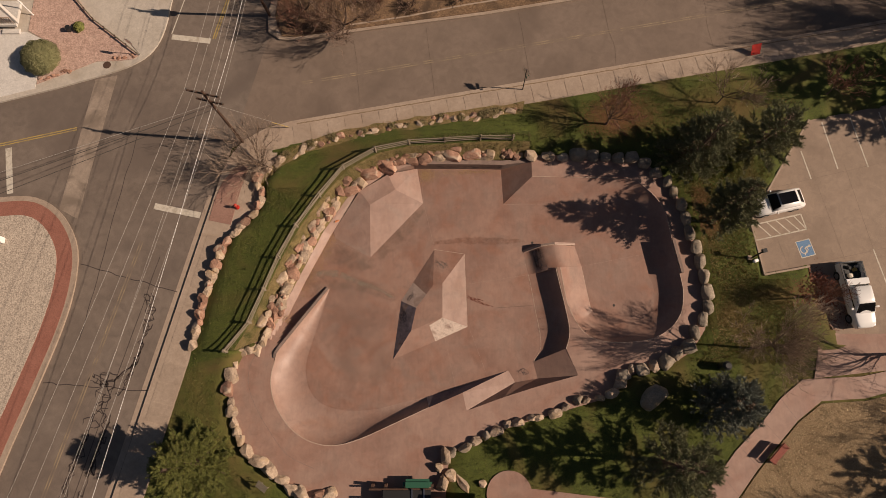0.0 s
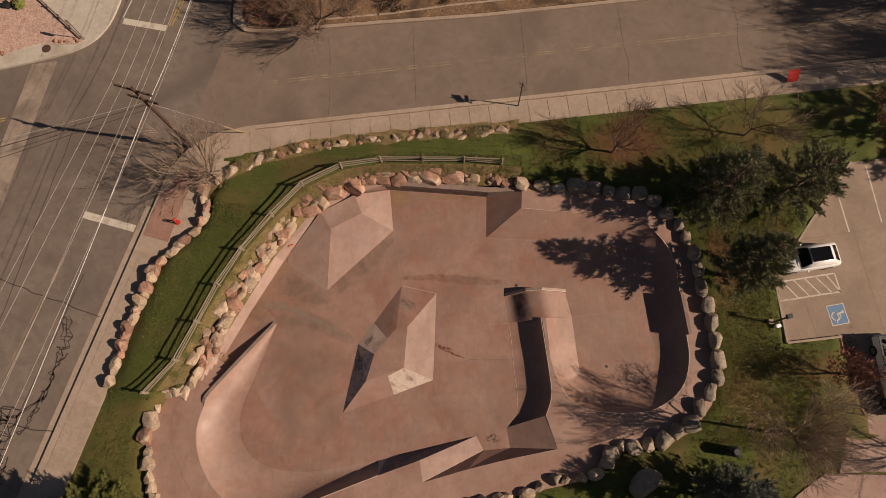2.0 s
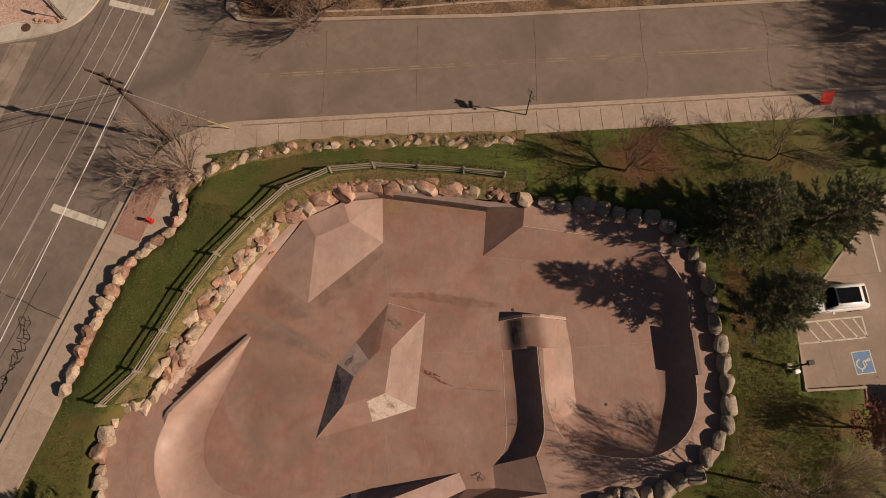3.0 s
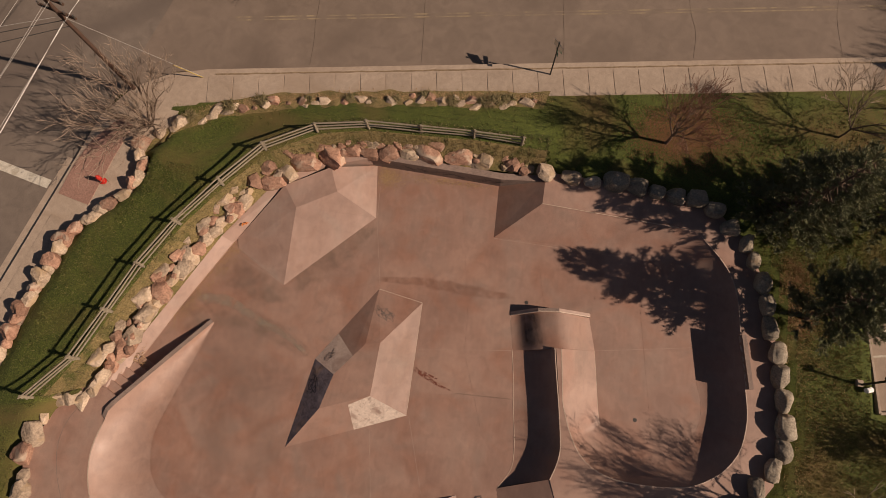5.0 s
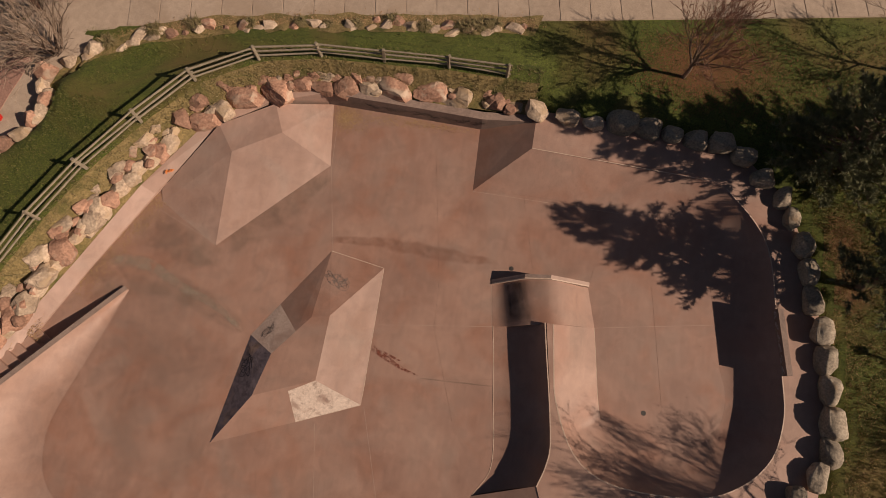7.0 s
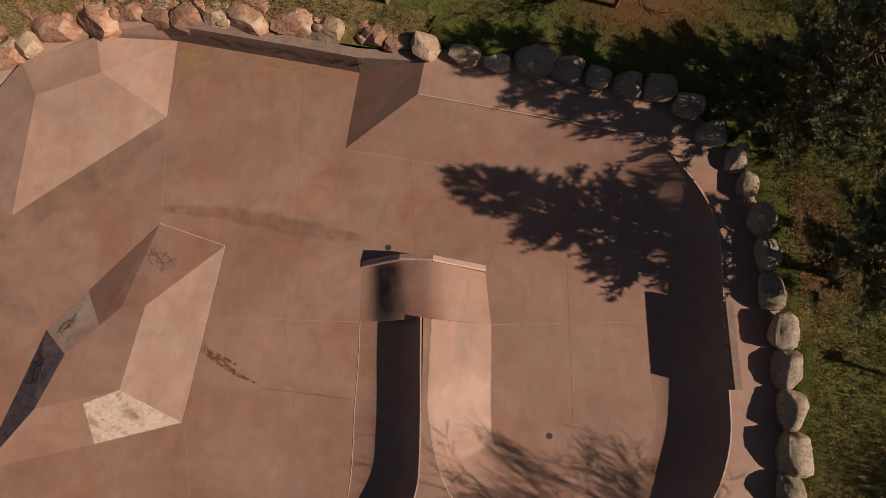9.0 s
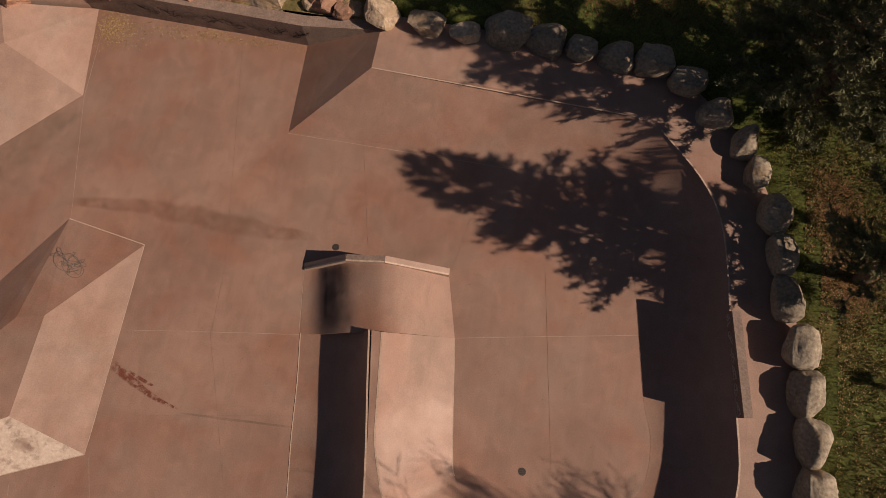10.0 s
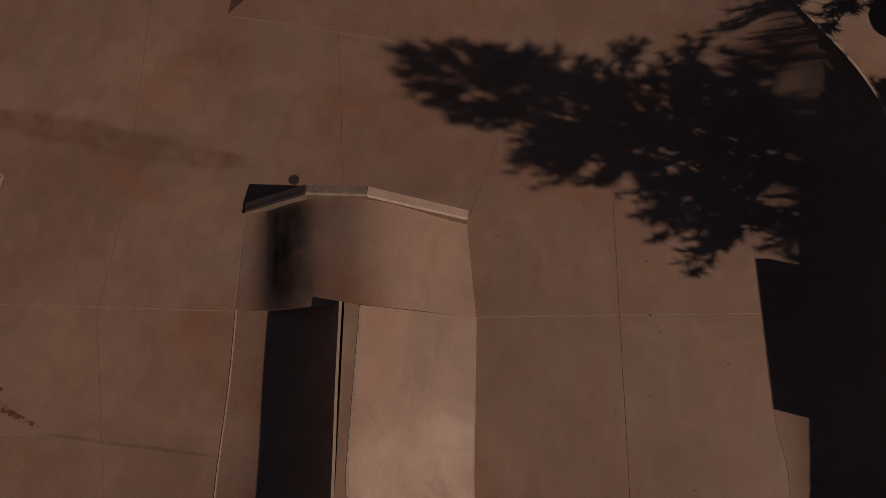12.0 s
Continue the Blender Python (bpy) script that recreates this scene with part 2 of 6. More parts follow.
def part(name, bm, material, parent=None, label="", smooth=False):
    me = bpy.data.meshes.new(name)
    bmesh.ops.recalc_face_normals(bm, faces=bm.faces)
    bm.to_mesh(me)
    bm.free()
    me.materials.append(material)
    if smooth:
        me.polygons.foreach_set("use_smooth", [True] * len(me.polygons))
    ob = new(name, me)
    if parent:
        ob.parent = parent
    if label:
        ob["label"] = label
    return ob


def box(bm, size, m, bevel=0.0):
    g = bmesh.ops.create_cube(bm, size=1.0)
    bmesh.ops.scale(bm, vec=size, verts=g["verts"])
    if bevel:
        e = list({e for v in g["verts"] for e in v.link_edges})
        r = bmesh.ops.bevel(bm, geom=e, offset=bevel, segments=2, affect="EDGES")
        vs = list({v for f in r["faces"] for v in f.verts} | {v for v in g["verts"] if v.is_valid})
    else:
        vs = g["verts"]
    bmesh.ops.transform(bm, matrix=m, verts=vs)


def boxed(size, m, bevel=0.0):
    bm = bmesh.new()
    box(bm, size, m, bevel)
    return bm


def tube(bm, a, b, r0, r1, n=8):
    a, b = Vector(a), Vector(b)
    d = b - a
    q = d.to_track_quat("Z", "Y").to_matrix().to_4x4()
    bmesh.ops.create_cone(bm, cap_ends=True, segments=n, radius1=r0, radius2=r1, depth=d.length, matrix=Matrix.Translation((a + b) / 2) @ q)


def tubed(a, b, r0, r1=None, n=8):
    bm = bmesh.new()
    tube(bm, a, b, r0, r0 if r1 is None else r1, n)
    return bm


def prism(poly, z0, z1):
    """A slab with the outline poly, between two heights (z1 a number, or one for each corner)."""
    bm = bmesh.new()
    top = z1 if isinstance(z1, (list, tuple)) else [z1] * len(poly)
    lo = [bm.verts.new((x, y, z0)) for x, y in poly]
    hi = [bm.verts.new((x, y, z)) for (x, y), z in zip(poly, top)]
    for tri in geometry.tessellate_polygon([[Vector((x, y, 0)) for x, y in poly]]):
        bm.faces.new([hi[k] for k in tri])
        bm.faces.new([lo[k] for k in tri[::-1]])
    for i in range(len(poly)):
        j = (i + 1) % len(poly)
        bm.faces.new((lo[i], lo[j], hi[j], hi[i]))
    return bm


def resample(line, n, smooth=0):
    p = np.array(line, float)
    for _ in range(smooth):
        q = np.empty((2 * len(p), p.shape[1]))
        q[0::2], q[1::2] = p, p
        q = np.vstack([p[:1], *[np.stack([0.75 * a + 0.25 * b, 0.25 * a + 0.75 * b]) for a, b in zip(p[:-1], p[1:])], p[-1:]])
        p = q
    s = np.r_[0, np.cumsum(np.linalg.norm(np.diff(p[:, :2], axis=0), axis=1))]
    u = np.linspace(0, s[-1], n)
    return np.stack([np.interp(u, s, p[:, k]) for k in range(p.shape[1])], 1)


def loft(lip, foot, curve=70.0, steps=9):
    """A concave ramp between a foot line and a lip line (x, y, z each); curve is the arc's angle, 0 a flat bank."""
    n, verts, faces = len(lip), [], []
    curves = curve if isinstance(curve, list) else [curve] * n
    for a, b, curve in zip(lip, foot, curves):
        for k in range(steps + 1):
            s = k / steps
            if curve:
                w = radians(curve) * s
                u, v = math.sin(w) / math.sin(radians(curve)), (1 - math.cos(w)) / (1 - math.cos(radians(curve)))
            else:
                u = v = s
            verts.append((b[0] + (a[0] - b[0]) * u, b[1] + (a[1] - b[1]) * u, b[2] + (a[2] - b[2]) * v))
    for i in range(n - 1):
        for k in range(steps):
            o = i * (steps + 1) + k
            faces.append((o, o + steps + 1, o + steps + 2, o + 1))
    return verts, faces


def inside(poly, x, y):
    p = np.array(poly)
    q = np.roll(p, -1, 0)
    with np.errstate(divide="ignore", invalid="ignore"):
        c = ((p[:, 1] > y) != (q[:, 1] > y)) & (x < (q[:, 0] - p[:, 0]) * (y - p[:, 1]) / (q[:, 1] - p[:, 1]) + p[:, 0])
    return bool(c.sum() % 2)


def off_line(line, x, y):
    p = np.array(line)
    a, b = p[:-1], p[1:]
    d = b - a
    t = np.clip(((x - a[:, 0]) * d[:, 0] + (y - a[:, 1]) * d[:, 1]) / (d ** 2).sum(1), 0, 1)
    return float(np.hypot(a[:, 0] + t * d[:, 0] - x, a[:, 1] + t * d[:, 1] - y).min())


def strip(line, width, z, side=0.0):
    """A flat ribbon along a line."""
    p = np.array(line, float)
    d = np.gradient(p, axis=0)
    d /= np.linalg.norm(d, axis=1)[:, None]
    nrm = np.stack([-d[:, 1], d[:, 0]], 1)
    l, r = p + nrm * (side + width / 2), p + nrm * (side - width / 2)
    verts = [(*a, z) for a in l] + [(*a, z) for a in r]
    n = len(p)
    return verts, [(i, i + n, i + n + 1, i + 1) for i in range(n - 1)]


# ---- ground plan ----
DECK, ROAD, WALK, LAWN = 1.15, 1.04, 1.22, 1.27
KERB_W = lambda y: -36.4 + 0.227 * y          # east kerb of the side street
KERB_N = lambda x: 21.75 + 0.187 * x          # south kerb of the main street
EDGE_W = lambda y: -33.9 + 0.23 * y           # lawn edge of the side walk
EDGE_N = lambda x: 19.45 + 0.187 * x
FENCE = [(-31.68, -4.03), (-29.98, -1.73), (-28.98, 0.97), (-27.98, 3.67), (-26.68, 6.37), (-24.88, 9.07), (-22.98, 11.57), (-20.28, 13.17), (-17.38, 13.87), (-14.28, 14.07), (-11.18, 14.27), (-8.38, 14.27)]
PIT = [(-28.9, -3.6), (-28.6, -1.2), (-27.2, 2.4), (-25.6, 5.9), (-23.6, 9.6), (-21.0, 11.7), (-18.2, 12.7), (-11.7, 13.1), (-6.5, 13.0), (-6.2, 11.6), (1.2, 11.6), (3.2, 11.0), (4.9, 9.0), (5.5, 6.0), (5.9, 2.2), (5.9, 0.0),
       (5.2, -1.8), (3.8, -3.0), (1.0, -3.6), (-3.2, -6.3), (-8.0, -8.3), (-12.6, -9.2), (-18.2, -10.1), (-23.1, -11.9), (-27.2, -10.3), (-28.8, -8.1), (-29.0, -6.0)]
DECK_OUT = [(0, 13.2), (3.2, 12.6), (5.2, 10.8), (6.2, 8.6), (7.0, 5.0), (7.6, 1.0), (7.0, -2.2), (5.7, -4.0), (3.6, -5.2), (0.8, -5.8), (-0.3, -6.9), (-1.6, -7.7), (-8.0, -9.5), (-12.6, -11.0), (-14.0, -12.0), (-14.5, -17.5),
            (-22.5, -17.5), (-24.0, -15.2), (-26.2, -14.6), (-29.5, -12.3), (-31.2, -9.8), (-31.7, -6.5), (-30.4, -4.0)]
SEAT_WALL = [(-29.15, -2.95), (-28.25, -1.2), (-26.6, 2.4), (-24.75, 6.4), (-22.5, 9.75), (-19.9, 11.9), (-17.0, 12.75)]
BANK_TOP = [(-31.2, -3.9), (-29.9, -1.5), (-28.8, 1.3), (-27.75, 3.9), (-26.45, 6.5), (-24.7, 9.1), (-22.75, 11.5), (-20.2, 13.05), (-17.35, 13.75), (-14.2, 13.95), (-11.2, 14.15), (-6.8, 14.2)]
BANK_POLY = SEAT_WALL + [(-6.8, 12.9)] + BANK_TOP[::-1]
W_OUT = [(-34.67, -3.3), (-34.4, -1.2), (-33.85, 1.4), (-33.3, 3.8), (-32.75, 5.3), (-31.2, 6.85), (-30.35, 7.9), (-30.0, 8.9), (-30.2, 10.6), (-28.8, 12.2), (-26.7, 13.7), (-23.3, 14.8), (-19.3, 15.6), (-14.8, 16.4), (-10.3, 17.1), (-7.2, 17.6)]
CORNER = [(-36, 4.6), (-33.0, 4.6), (-32.5, 5.6), (-31.05, 7.1), (-30.15, 8.1), (-29.85, 9.0), (-30.0, 10.5), (-28.9, 12.2), (-30, 14), (-36, 14)]
LOT_OUT = [(40, 21.0), (18.4, 16.6), (15.2, 12.0), (11.9, 7.0), (12.5, 2.4), (16.4, 3.1), (16.6, 0.5), (17.8, -2.9), (21.5, -4.8), (40, -8)]


def height(x, y):
    if y > EDGE_N(x) + 1.2 or x < EDGE_W(y) - 1.2:
        return 0.9
    if inside(CORNER, x, y):
        return 0.9
    if inside(PIT, x, y):
        return -0.5
    if inside(DECK_OUT + [(-28.5, -2.5), (-20, 0), (-6, 8), (-6.65, 13.2)], x, y) or inside(LOT_OUT, x, y):
        return 0.8
    if inside(BANK_POLY, x, y):
        return 0.6
    edge = min(EDGE_N(x) - y, (x - EDGE_W(y)), off_line(DECK_OUT, x, y), off_line(LOT_OUT, x, y))
    z = LAWN + 0.62 * math.exp(-((off_line(FENCE, x, y) / 1.6) ** 2)) + 0.05 * noise.noise((x * 0.35, y * 0.35, 0))
    if x < -24 and edge > -0.6:
        z += 0.42 * min(1, max(0, (12.6 - y) / 2.5)) * min(1, max(0, (y + 5.2) / 2.2)) * min(1, max(0, off_line(W_OUT, x, y) / 0.5)) * (1 - math.exp(-((off_line(FENCE, x, y) / 1.2) ** 2)))
    f = min(1.0, max(0.0, (edge + 0.1) / 0.8))
    return z * f + min(1.07, z) * (1 - f) if edge == off_line(DECK_OUT, x, y) else z * f + min(1.16, z) * (1 - f) if edge > -1.2 else z


GX, GY = np.arange(-62, 46.1, 0.5), np.arange(-34, 44.1, 0.5)
gv = [(x, y, height(x, y)) for y in GY for x in GX]
nx, ny = len(GX), len(GY)
GZ = np.array([v[2] for v in gv]).reshape(ny, nx)


def ground_z(x, y):
    i, j = int((x - GX[0]) * 2), int((y - GY[0]) * 2)
    return float(GZ[j:j + 2, i:i + 2].min()) if 0 <= i < nx - 1 and 0 <= j < ny - 1 else 0.9


gf = [(j * nx + i, j * nx + i + 1, j * nx + nx + i + 1, j * nx + nx + i) for j in range(ny - 1) for i in range(nx - 1)]
B, x0, x1, y0, y1 = len(gv), GX[0], GX[-1], GY[0], GY[-1]
gv += [(-900, -900, 0.9), (900, -900, 0.9), (900, 900, 0.9), (-900, 900, 0.9), (x0, y0, 0.95), (x1, y0, 0.95), (x1, y1, 0.95), (x0, y1, 0.95)]
gf += [(B, B + 1, B + 5, B + 4), (B + 1, B + 2, B + 6, B + 5), (B + 2, B + 3, B + 7, B + 6), (B + 3, B, B + 4, B + 7)]
ground = tagged(mesh_ob("ground", gv, gf, GRASS, smooth=True), "green winter lawn with dry brown patches", "lawn", kind="structure")

# streets: one sheet of asphalt west of and north of the block
road = tagged(part("road", prism([(KERB_W(-90) - 60, -90), (KERB_W(-90), -90), (KERB_W(14), 14), (KERB_W(90), 90), (KERB_W(90) - 60, 90)], 0.9, ROAD), ASPH), "worn asphalt side street with cracks", "road", kind="structure")
road_n = tagged(part("road_north", prism([(KERB_W(14), 14), (-30, KERB_N(-30)), (120, KERB_N(120)), (120, 90), (KERB_W(90), 90)], 0.9, ROAD - 0.004), ASPHN), "faded asphalt street", "road", kind="structure")

# sidewalks with kerbs
def arc_pts(c, r, a0, a1, n=8):
    return [(c[0] + r * math.cos(radians(a0 + (a1 - a0) * k / n)), c[1] + r * math.sin(radians(a0 + (a1 - a0) * k / n))) for k in range(n + 1)]

pavement = tagged(part("pavement", prism([(KERB_W(-60), -60), (KERB_W(9), 9), (-33.6, 12.5), (-32.2, 14.6), (-30.2, 15.85), (-28, KERB_N(-28)), (100, KERB_N(100)), (100, EDGE_N(100)), (-28, EDGE_N(-28)), (-29.2, 12.5), (-30.0, 10.5), (-29.9, 9.0), (-30.2, 8.0), (-31.1, 7.0), (-32.5, 5.6), (EDGE_W(4), 4), (EDGE_W(-60), -60)], 0.9, WALK - 0.02), SIDEW), "pale concrete kerb and sidewalk base", "sidewalk", kind="structure")

# ---- skate park ----
floor = tagged(part("floor", prism([(-30, -3.5), (-28, 2), (-24, 9.5), (-20, 12), (-16, 12.9), (3, 12.6), (6, 9), (6.6, 2), (6, -2), (3, -4), (-2, -7), (-14, -10.5), (-24, -13), (-29.5, -9)], -0.4, 0.0), CONC), "smooth pinkish concrete skate park floor", "floor", kind="structure")
D = DECK
LIP_W = [(-24.12, 1.46, 0.16), (-25.1, 0.06, 0.46), (-26.12, -1.42, 0.8), (-27.1, -2.86, 1.12), (-27.95, -4.1, 1.38), (-28.02, -4.45, D), (-28.4, -6.2, D), (-27.9, -8.1, D), (-26.75, -9.75, D), (-25.2, -10.9, D), (-23.1, -11.35, D), (-20.9, -10.75, D), (-18.6, -9.7, D), (-15.6, -8.35, D)]
FOOT_W = [(-24.1, 1.45, 0), (-24.25, 0.85, 0), (-24.9, -1.5, 0), (-25.3, -2.9, 0), (-25.55, -3.8, 0), (-25.75, -4.7, 0), (-25.8, -5.5, 0), (-25.4, -7.1, 0), (-24.2, -8.2, 0), (-22.5, -8.6, 0), (-20.9, -8.6, 0), (-19.5, -8.4, 0), (-17.8, -7.95, 0), (-15.8, -7.5, 0)]
lw, fw = resample(LIP_W, 60, 2), resample(FOOT_W, 60, 2)
fw[:, 2] = 0.003
q = tagged(mesh_ob("quarter_pipe", *loft(lw, fw, 58), PIPEC, smooth=True), "sunlit pink concrete quarter pipe curving into a bowl end", "ramp", kind="structure")
# the free back of the quarter pipe with its coping
kw = next(i for i, p in enumerate(lw) if p[1] < -4.15) + 1
k = kw
bk = [tuple(p) for p in lw[:k]]
out = [(p[0] - 0.2, p[1] + 0.13, p[2]) for p in bk]
verts = bk + out + [(x, y, 0) for x, y, z in out]
tagged(mesh_ob("quarter_pipe_back", verts, [f for i in range(k - 1) for f in ((i, i + 1, i + 1 + k, i + k), (i + k, i + k + 1, i + 1 + 2 * k, i + 2 * k))] + [(0, k, 2 * k)], WALLC), "bare concrete back wall of the quarter pipe", "wall", kind="structure")

LIP_E = [(-6.65, 11.2, D), (-2.5, 11.2, D), (1.0, 11.2, D), (2.6, 10.7, D), (3.8, 9.5, D), (4.5, 8.4, D), (4.85, 7.0, D), (5.05, 5.3, D), (5.4, 2.5, D), (5.55, 1.2, D), (5.45, 0.1, D), (5.15, -0.9, D), (4.5, -1.8, D), (3.6, -2.5, D), (2.6, -2.95, D), (1.0, -3.2, D), (-1.0, -3.2, D), (-2.3, -2.85, D), (-3.2, -2.1, D), (-3.8, -1.0, D), (-4.2, 0.1, D), (-4.6, 3.05, D)]
FOOT_E = [(-9.1, 9.05, 0), (-6.1, 9.2, 0), (-2.8, 9.2, 0), (0.0, 9.1, 0), (1.4, 8.5, 0), (2.1, 7.5, 0), (2.5, 6.4, 0), (2.75, 5.2, 0), (3.2, 2.6, 0), (3.5, 1.6, 0), (3.5, 0.6, 0), (3.25, -0.1, 0), (2.7, -0.6, 0), (2.0, -0.95, 0), (1.3, -1.1, 0), (0.4, -1.2, 0), (-0.5, -1.15, 0), (-1.2, -1.0, 0), (-1.7, -0.75, 0), (-1.95, -0.3, 0), (-2.1, 0.5, 0), (-2.55, 3.38, 0)]


def doubled(line, n=2):
    """The same line with n - 1 points between each two, on a smooth curve."""
    p = np.array(line)
    g = np.gradient(p, axis=0)
    o = []
    for i in range(len(p) - 1):
        for s in np.arange(n) / n:
            h = (2 * s**3 - 3 * s**2 + 1, s**3 - 2 * s**2 + s, -2 * s**3 + 3 * s**2, s**3 - s**2)
            o.append(h[0] * p[i] + h[1] * g[i] + h[2] * p[i + 1] + h[3] * g[i + 1])
    return np.array(o + [p[-1]])


le, fe = doubled(LIP_E[3:-2], 3), doubled(FOOT_E[3:-2], 3)
le, fe = np.vstack([LIP_E[:3], le, LIP_E[-2:]]), np.vstack([FOOT_E[:3], fe, FOOT_E[-2:]])
le[:, 2], fe[:, 2] = D, 0.003
cur = [0.0] * 3 + [4.0 + 42 * min(1, i / 9) for i in range(len(le) - 5)] + [0.0, 0.0]
for j in range(12):
    cur[-3 - j] *= j / 12
q = tagged(mesh_ob("bowl_wall", *loft(le, fe, cur), CONC, smooth=True), "pink concrete bank running into a bowl wall", "ramp", kind="structure")
tagged(mesh_ob("wedge_bank", [(-9.1, 9.05, 0.003), (-9.25, 12.3, 0.003), (-6.65, 12.75, D), (-6.65, 11.2, D)], [(0, 1, 2, 3)], CONC), "steep shaded concrete bank", "ramp", kind="structure")

deck_poly = [tuple(p[:2]) for p in lw[kw - 1:]] + [(-12.9, -7.2), (-12.6, -8.6), (-9.6, -7.55), (-6.8, -6.7), (-3.6, -5.85), (-4.45, -3.75), (-4.2, -3.0), (-4.08, -2.2), (-4.4, 0.2), (-4.9, 3.05)] + [tuple(p[:2]) for p in le[::-1]] + [(-6.65, 13.2)] + DECK_OUT
deck = tagged(part("deck", prism(deck_poly, D - 0.1, D - 0.002), DECKM), "pink concrete deck around the bowls", "deck", kind="structure")

# sunken notch in the south deck: ramp, bank and back wall
def faces_ob(name, groups, material, label, cat, parent=None):
    v, f = [], []
    for g in groups:
        f.append(tuple(range(len(v), len(v) + len(g))))
        v += g
    o = mesh_ob(name, v, f, material, parent)
    return tagged(o, label, cat, kind="structure") if not parent else o


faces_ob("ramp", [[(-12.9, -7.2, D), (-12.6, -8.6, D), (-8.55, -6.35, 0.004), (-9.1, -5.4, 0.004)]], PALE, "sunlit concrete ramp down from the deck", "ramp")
faces_ob("ramp_side", [[(-15.6, -8.35, D), (-12.9, -7.2, D), (-12.3, -6.45, 0.004), (-15.8, -7.5, 0.004)], [(-12.9, -7.2, D), (-9.1, -5.4, 0.004), (-12.3, -6.45, 0.004)]], DARKGREY, "mottled dark grey concrete bank", "ramp")
faces_ob("back_wall", [[(-12.6, -8.6, D), (-9.6, -7.55, D), (-8.55, -6.35, 0.0)], [(-9.6, -7.55, D), (-6.8, -6.7, D), (-6.7, -6.05, 0), (-8.55, -6.35, 0)], [(-6.8, -6.7, D), (-3.6, -5.85, D), (-6.7, -6.05, 0)]], CONC, "dark steep concrete wall of the notch", "wall")
faces_ob("side_bank", [[(-7.0, -4.7, 0.004), (-6.7, -6.05, 0.004), (-3.6, -5.85, D), (-4.4, -3.7, D)]], DECKM, "flat concrete bank beside the spine", "ramp")

# spine: hollow shaded west face, ridge, rounded north end
lip = doubled([(-4.97, 3.05, D), (-4.71, 1.6, D), (-4.44, 0.2, D), (-4.2, -1.2, D), (-4.08, -2.2, D), (-4.2, -3.0, D), (-4.45, -3.75, D)], 3)
foot = doubled([(-7.15, 2.7, 0.003), (-6.9, 1.3, 0.003), (-6.7, -0.2, 0.003), (-6.5, -1.4, 0.003), (-6.35, -2.4, 0.003), (-6.35, -3.6, 0.003), (-6.95, -4.65, 0.003)], 3)
tagged(mesh_ob("spine", *loft(lip, foot, 72), CONC, smooth=True), "concrete spine with a hollow shaded face", "ramp", kind="structure")
PROF = [(0, 0.003), (0.06, 0.035), (0.12, 0.13), (0.18, 0.31), (0.25, 0.53), (0.32, 0.71), (0.4, 0.84), (0.5, 0.94), (0.57, 0.97), (0.66, 0.9), (0.76, 0.68), (0.86, 0.38), (0.94, 0.14), (1, 0.02)]
xs = hump_u = np.linspace(0, 1, 49)
zs = np.interp(xs, *zip(*PROF))
for _ in range(2):
    zs[1:-1] = (zs[:-2] + 2 * zs[1:-1] + zs[2:]) / 4
north = np.array([np.interp(xs, (0, 0.33, 0.6, 1), (-7.5, -6.15, -4.95, -3.05)), np.interp(xs, (0, 0.33, 0.6, 1), (4.62, 4.93, 5.06, 5.2))]).T
south = np.array([np.interp(xs, (0, 1), (-7.15, -2.55)), np.interp(xs, (0, 1), (2.66, 3.38))]).T
n, rows_ = len(xs), 7
hump_north, hump_south, hump_z = north, south, zs
top = [(*(p * (1 - r / (rows_ - 1)) + q * r / (rows_ - 1)), z) for r in range(rows_) for p, q, z in zip(north, south, zs)]
hump = tagged(mesh_ob("hump", top, [(r * n + i, r * n + n + i, r * n + n + i + 1, r * n + i + 1) for r in range(rows_ - 1) for i in range(n - 1)], CONC, smooth=True), "rounded concrete hump at the end of the spine", "ramp", kind="structure")
v = [(*p, z) for p, z in zip(south, zs)] + [(*p, 0) for p in south] + [(*p, 0) for p in north] + [(*p, z) for p, z in zip(north, zs)]
mesh_ob("end_wall", v, [q for i in range(n - 1) for q in ((i, i + n, i + n + 1, i + 1), (i + 2 * n, i + 3 * n, i + 3 * n + 1, i + 2 * n + 1))], CONC, hump)
for a, b, z0, z1, c in (((-7.5, 4.62), (-6.1, 4.93), 0.04, 0.98, PALE), ((-6.1, 4.93), (-4.95, 5.06), 0.96, 1.09, WALLC), ((-4.95, 5.06), (-3.05, 5.2), 1.08, 0.3, PALE)):
    nx_, ny_ = -(b[1] - a[1]), b[0] - a[0]
    l = math.hypot(nx_, ny_) / 0.2
    slab = [a, b, (b[0] + nx_ / l, b[1] + ny_ / l), (a[0] + nx_ / l, a[1] + ny_ / l)]
    part("coping_block", prism(slab, 0.0, [z0, z1, z1, z0]), c, hump)
    ai, bi = ((a[0] * k + b[0] * (1 - k), a[1] * k + b[1] * (1 - k)) for k in (0.995, 0.005))
    lip_ = [(p[0] + nx_ / l * k, p[1] + ny_ / l * k) for k, p in ((-0.06, ai), (-0.06, bi), (0.2, bi), (0.2, ai))]
    part("coping_lip", prism(lip_, 0.0, [z0 + 0.012, z1 + 0.012, z1 + 0.012, z0 + 0.012]), COPING, hump)

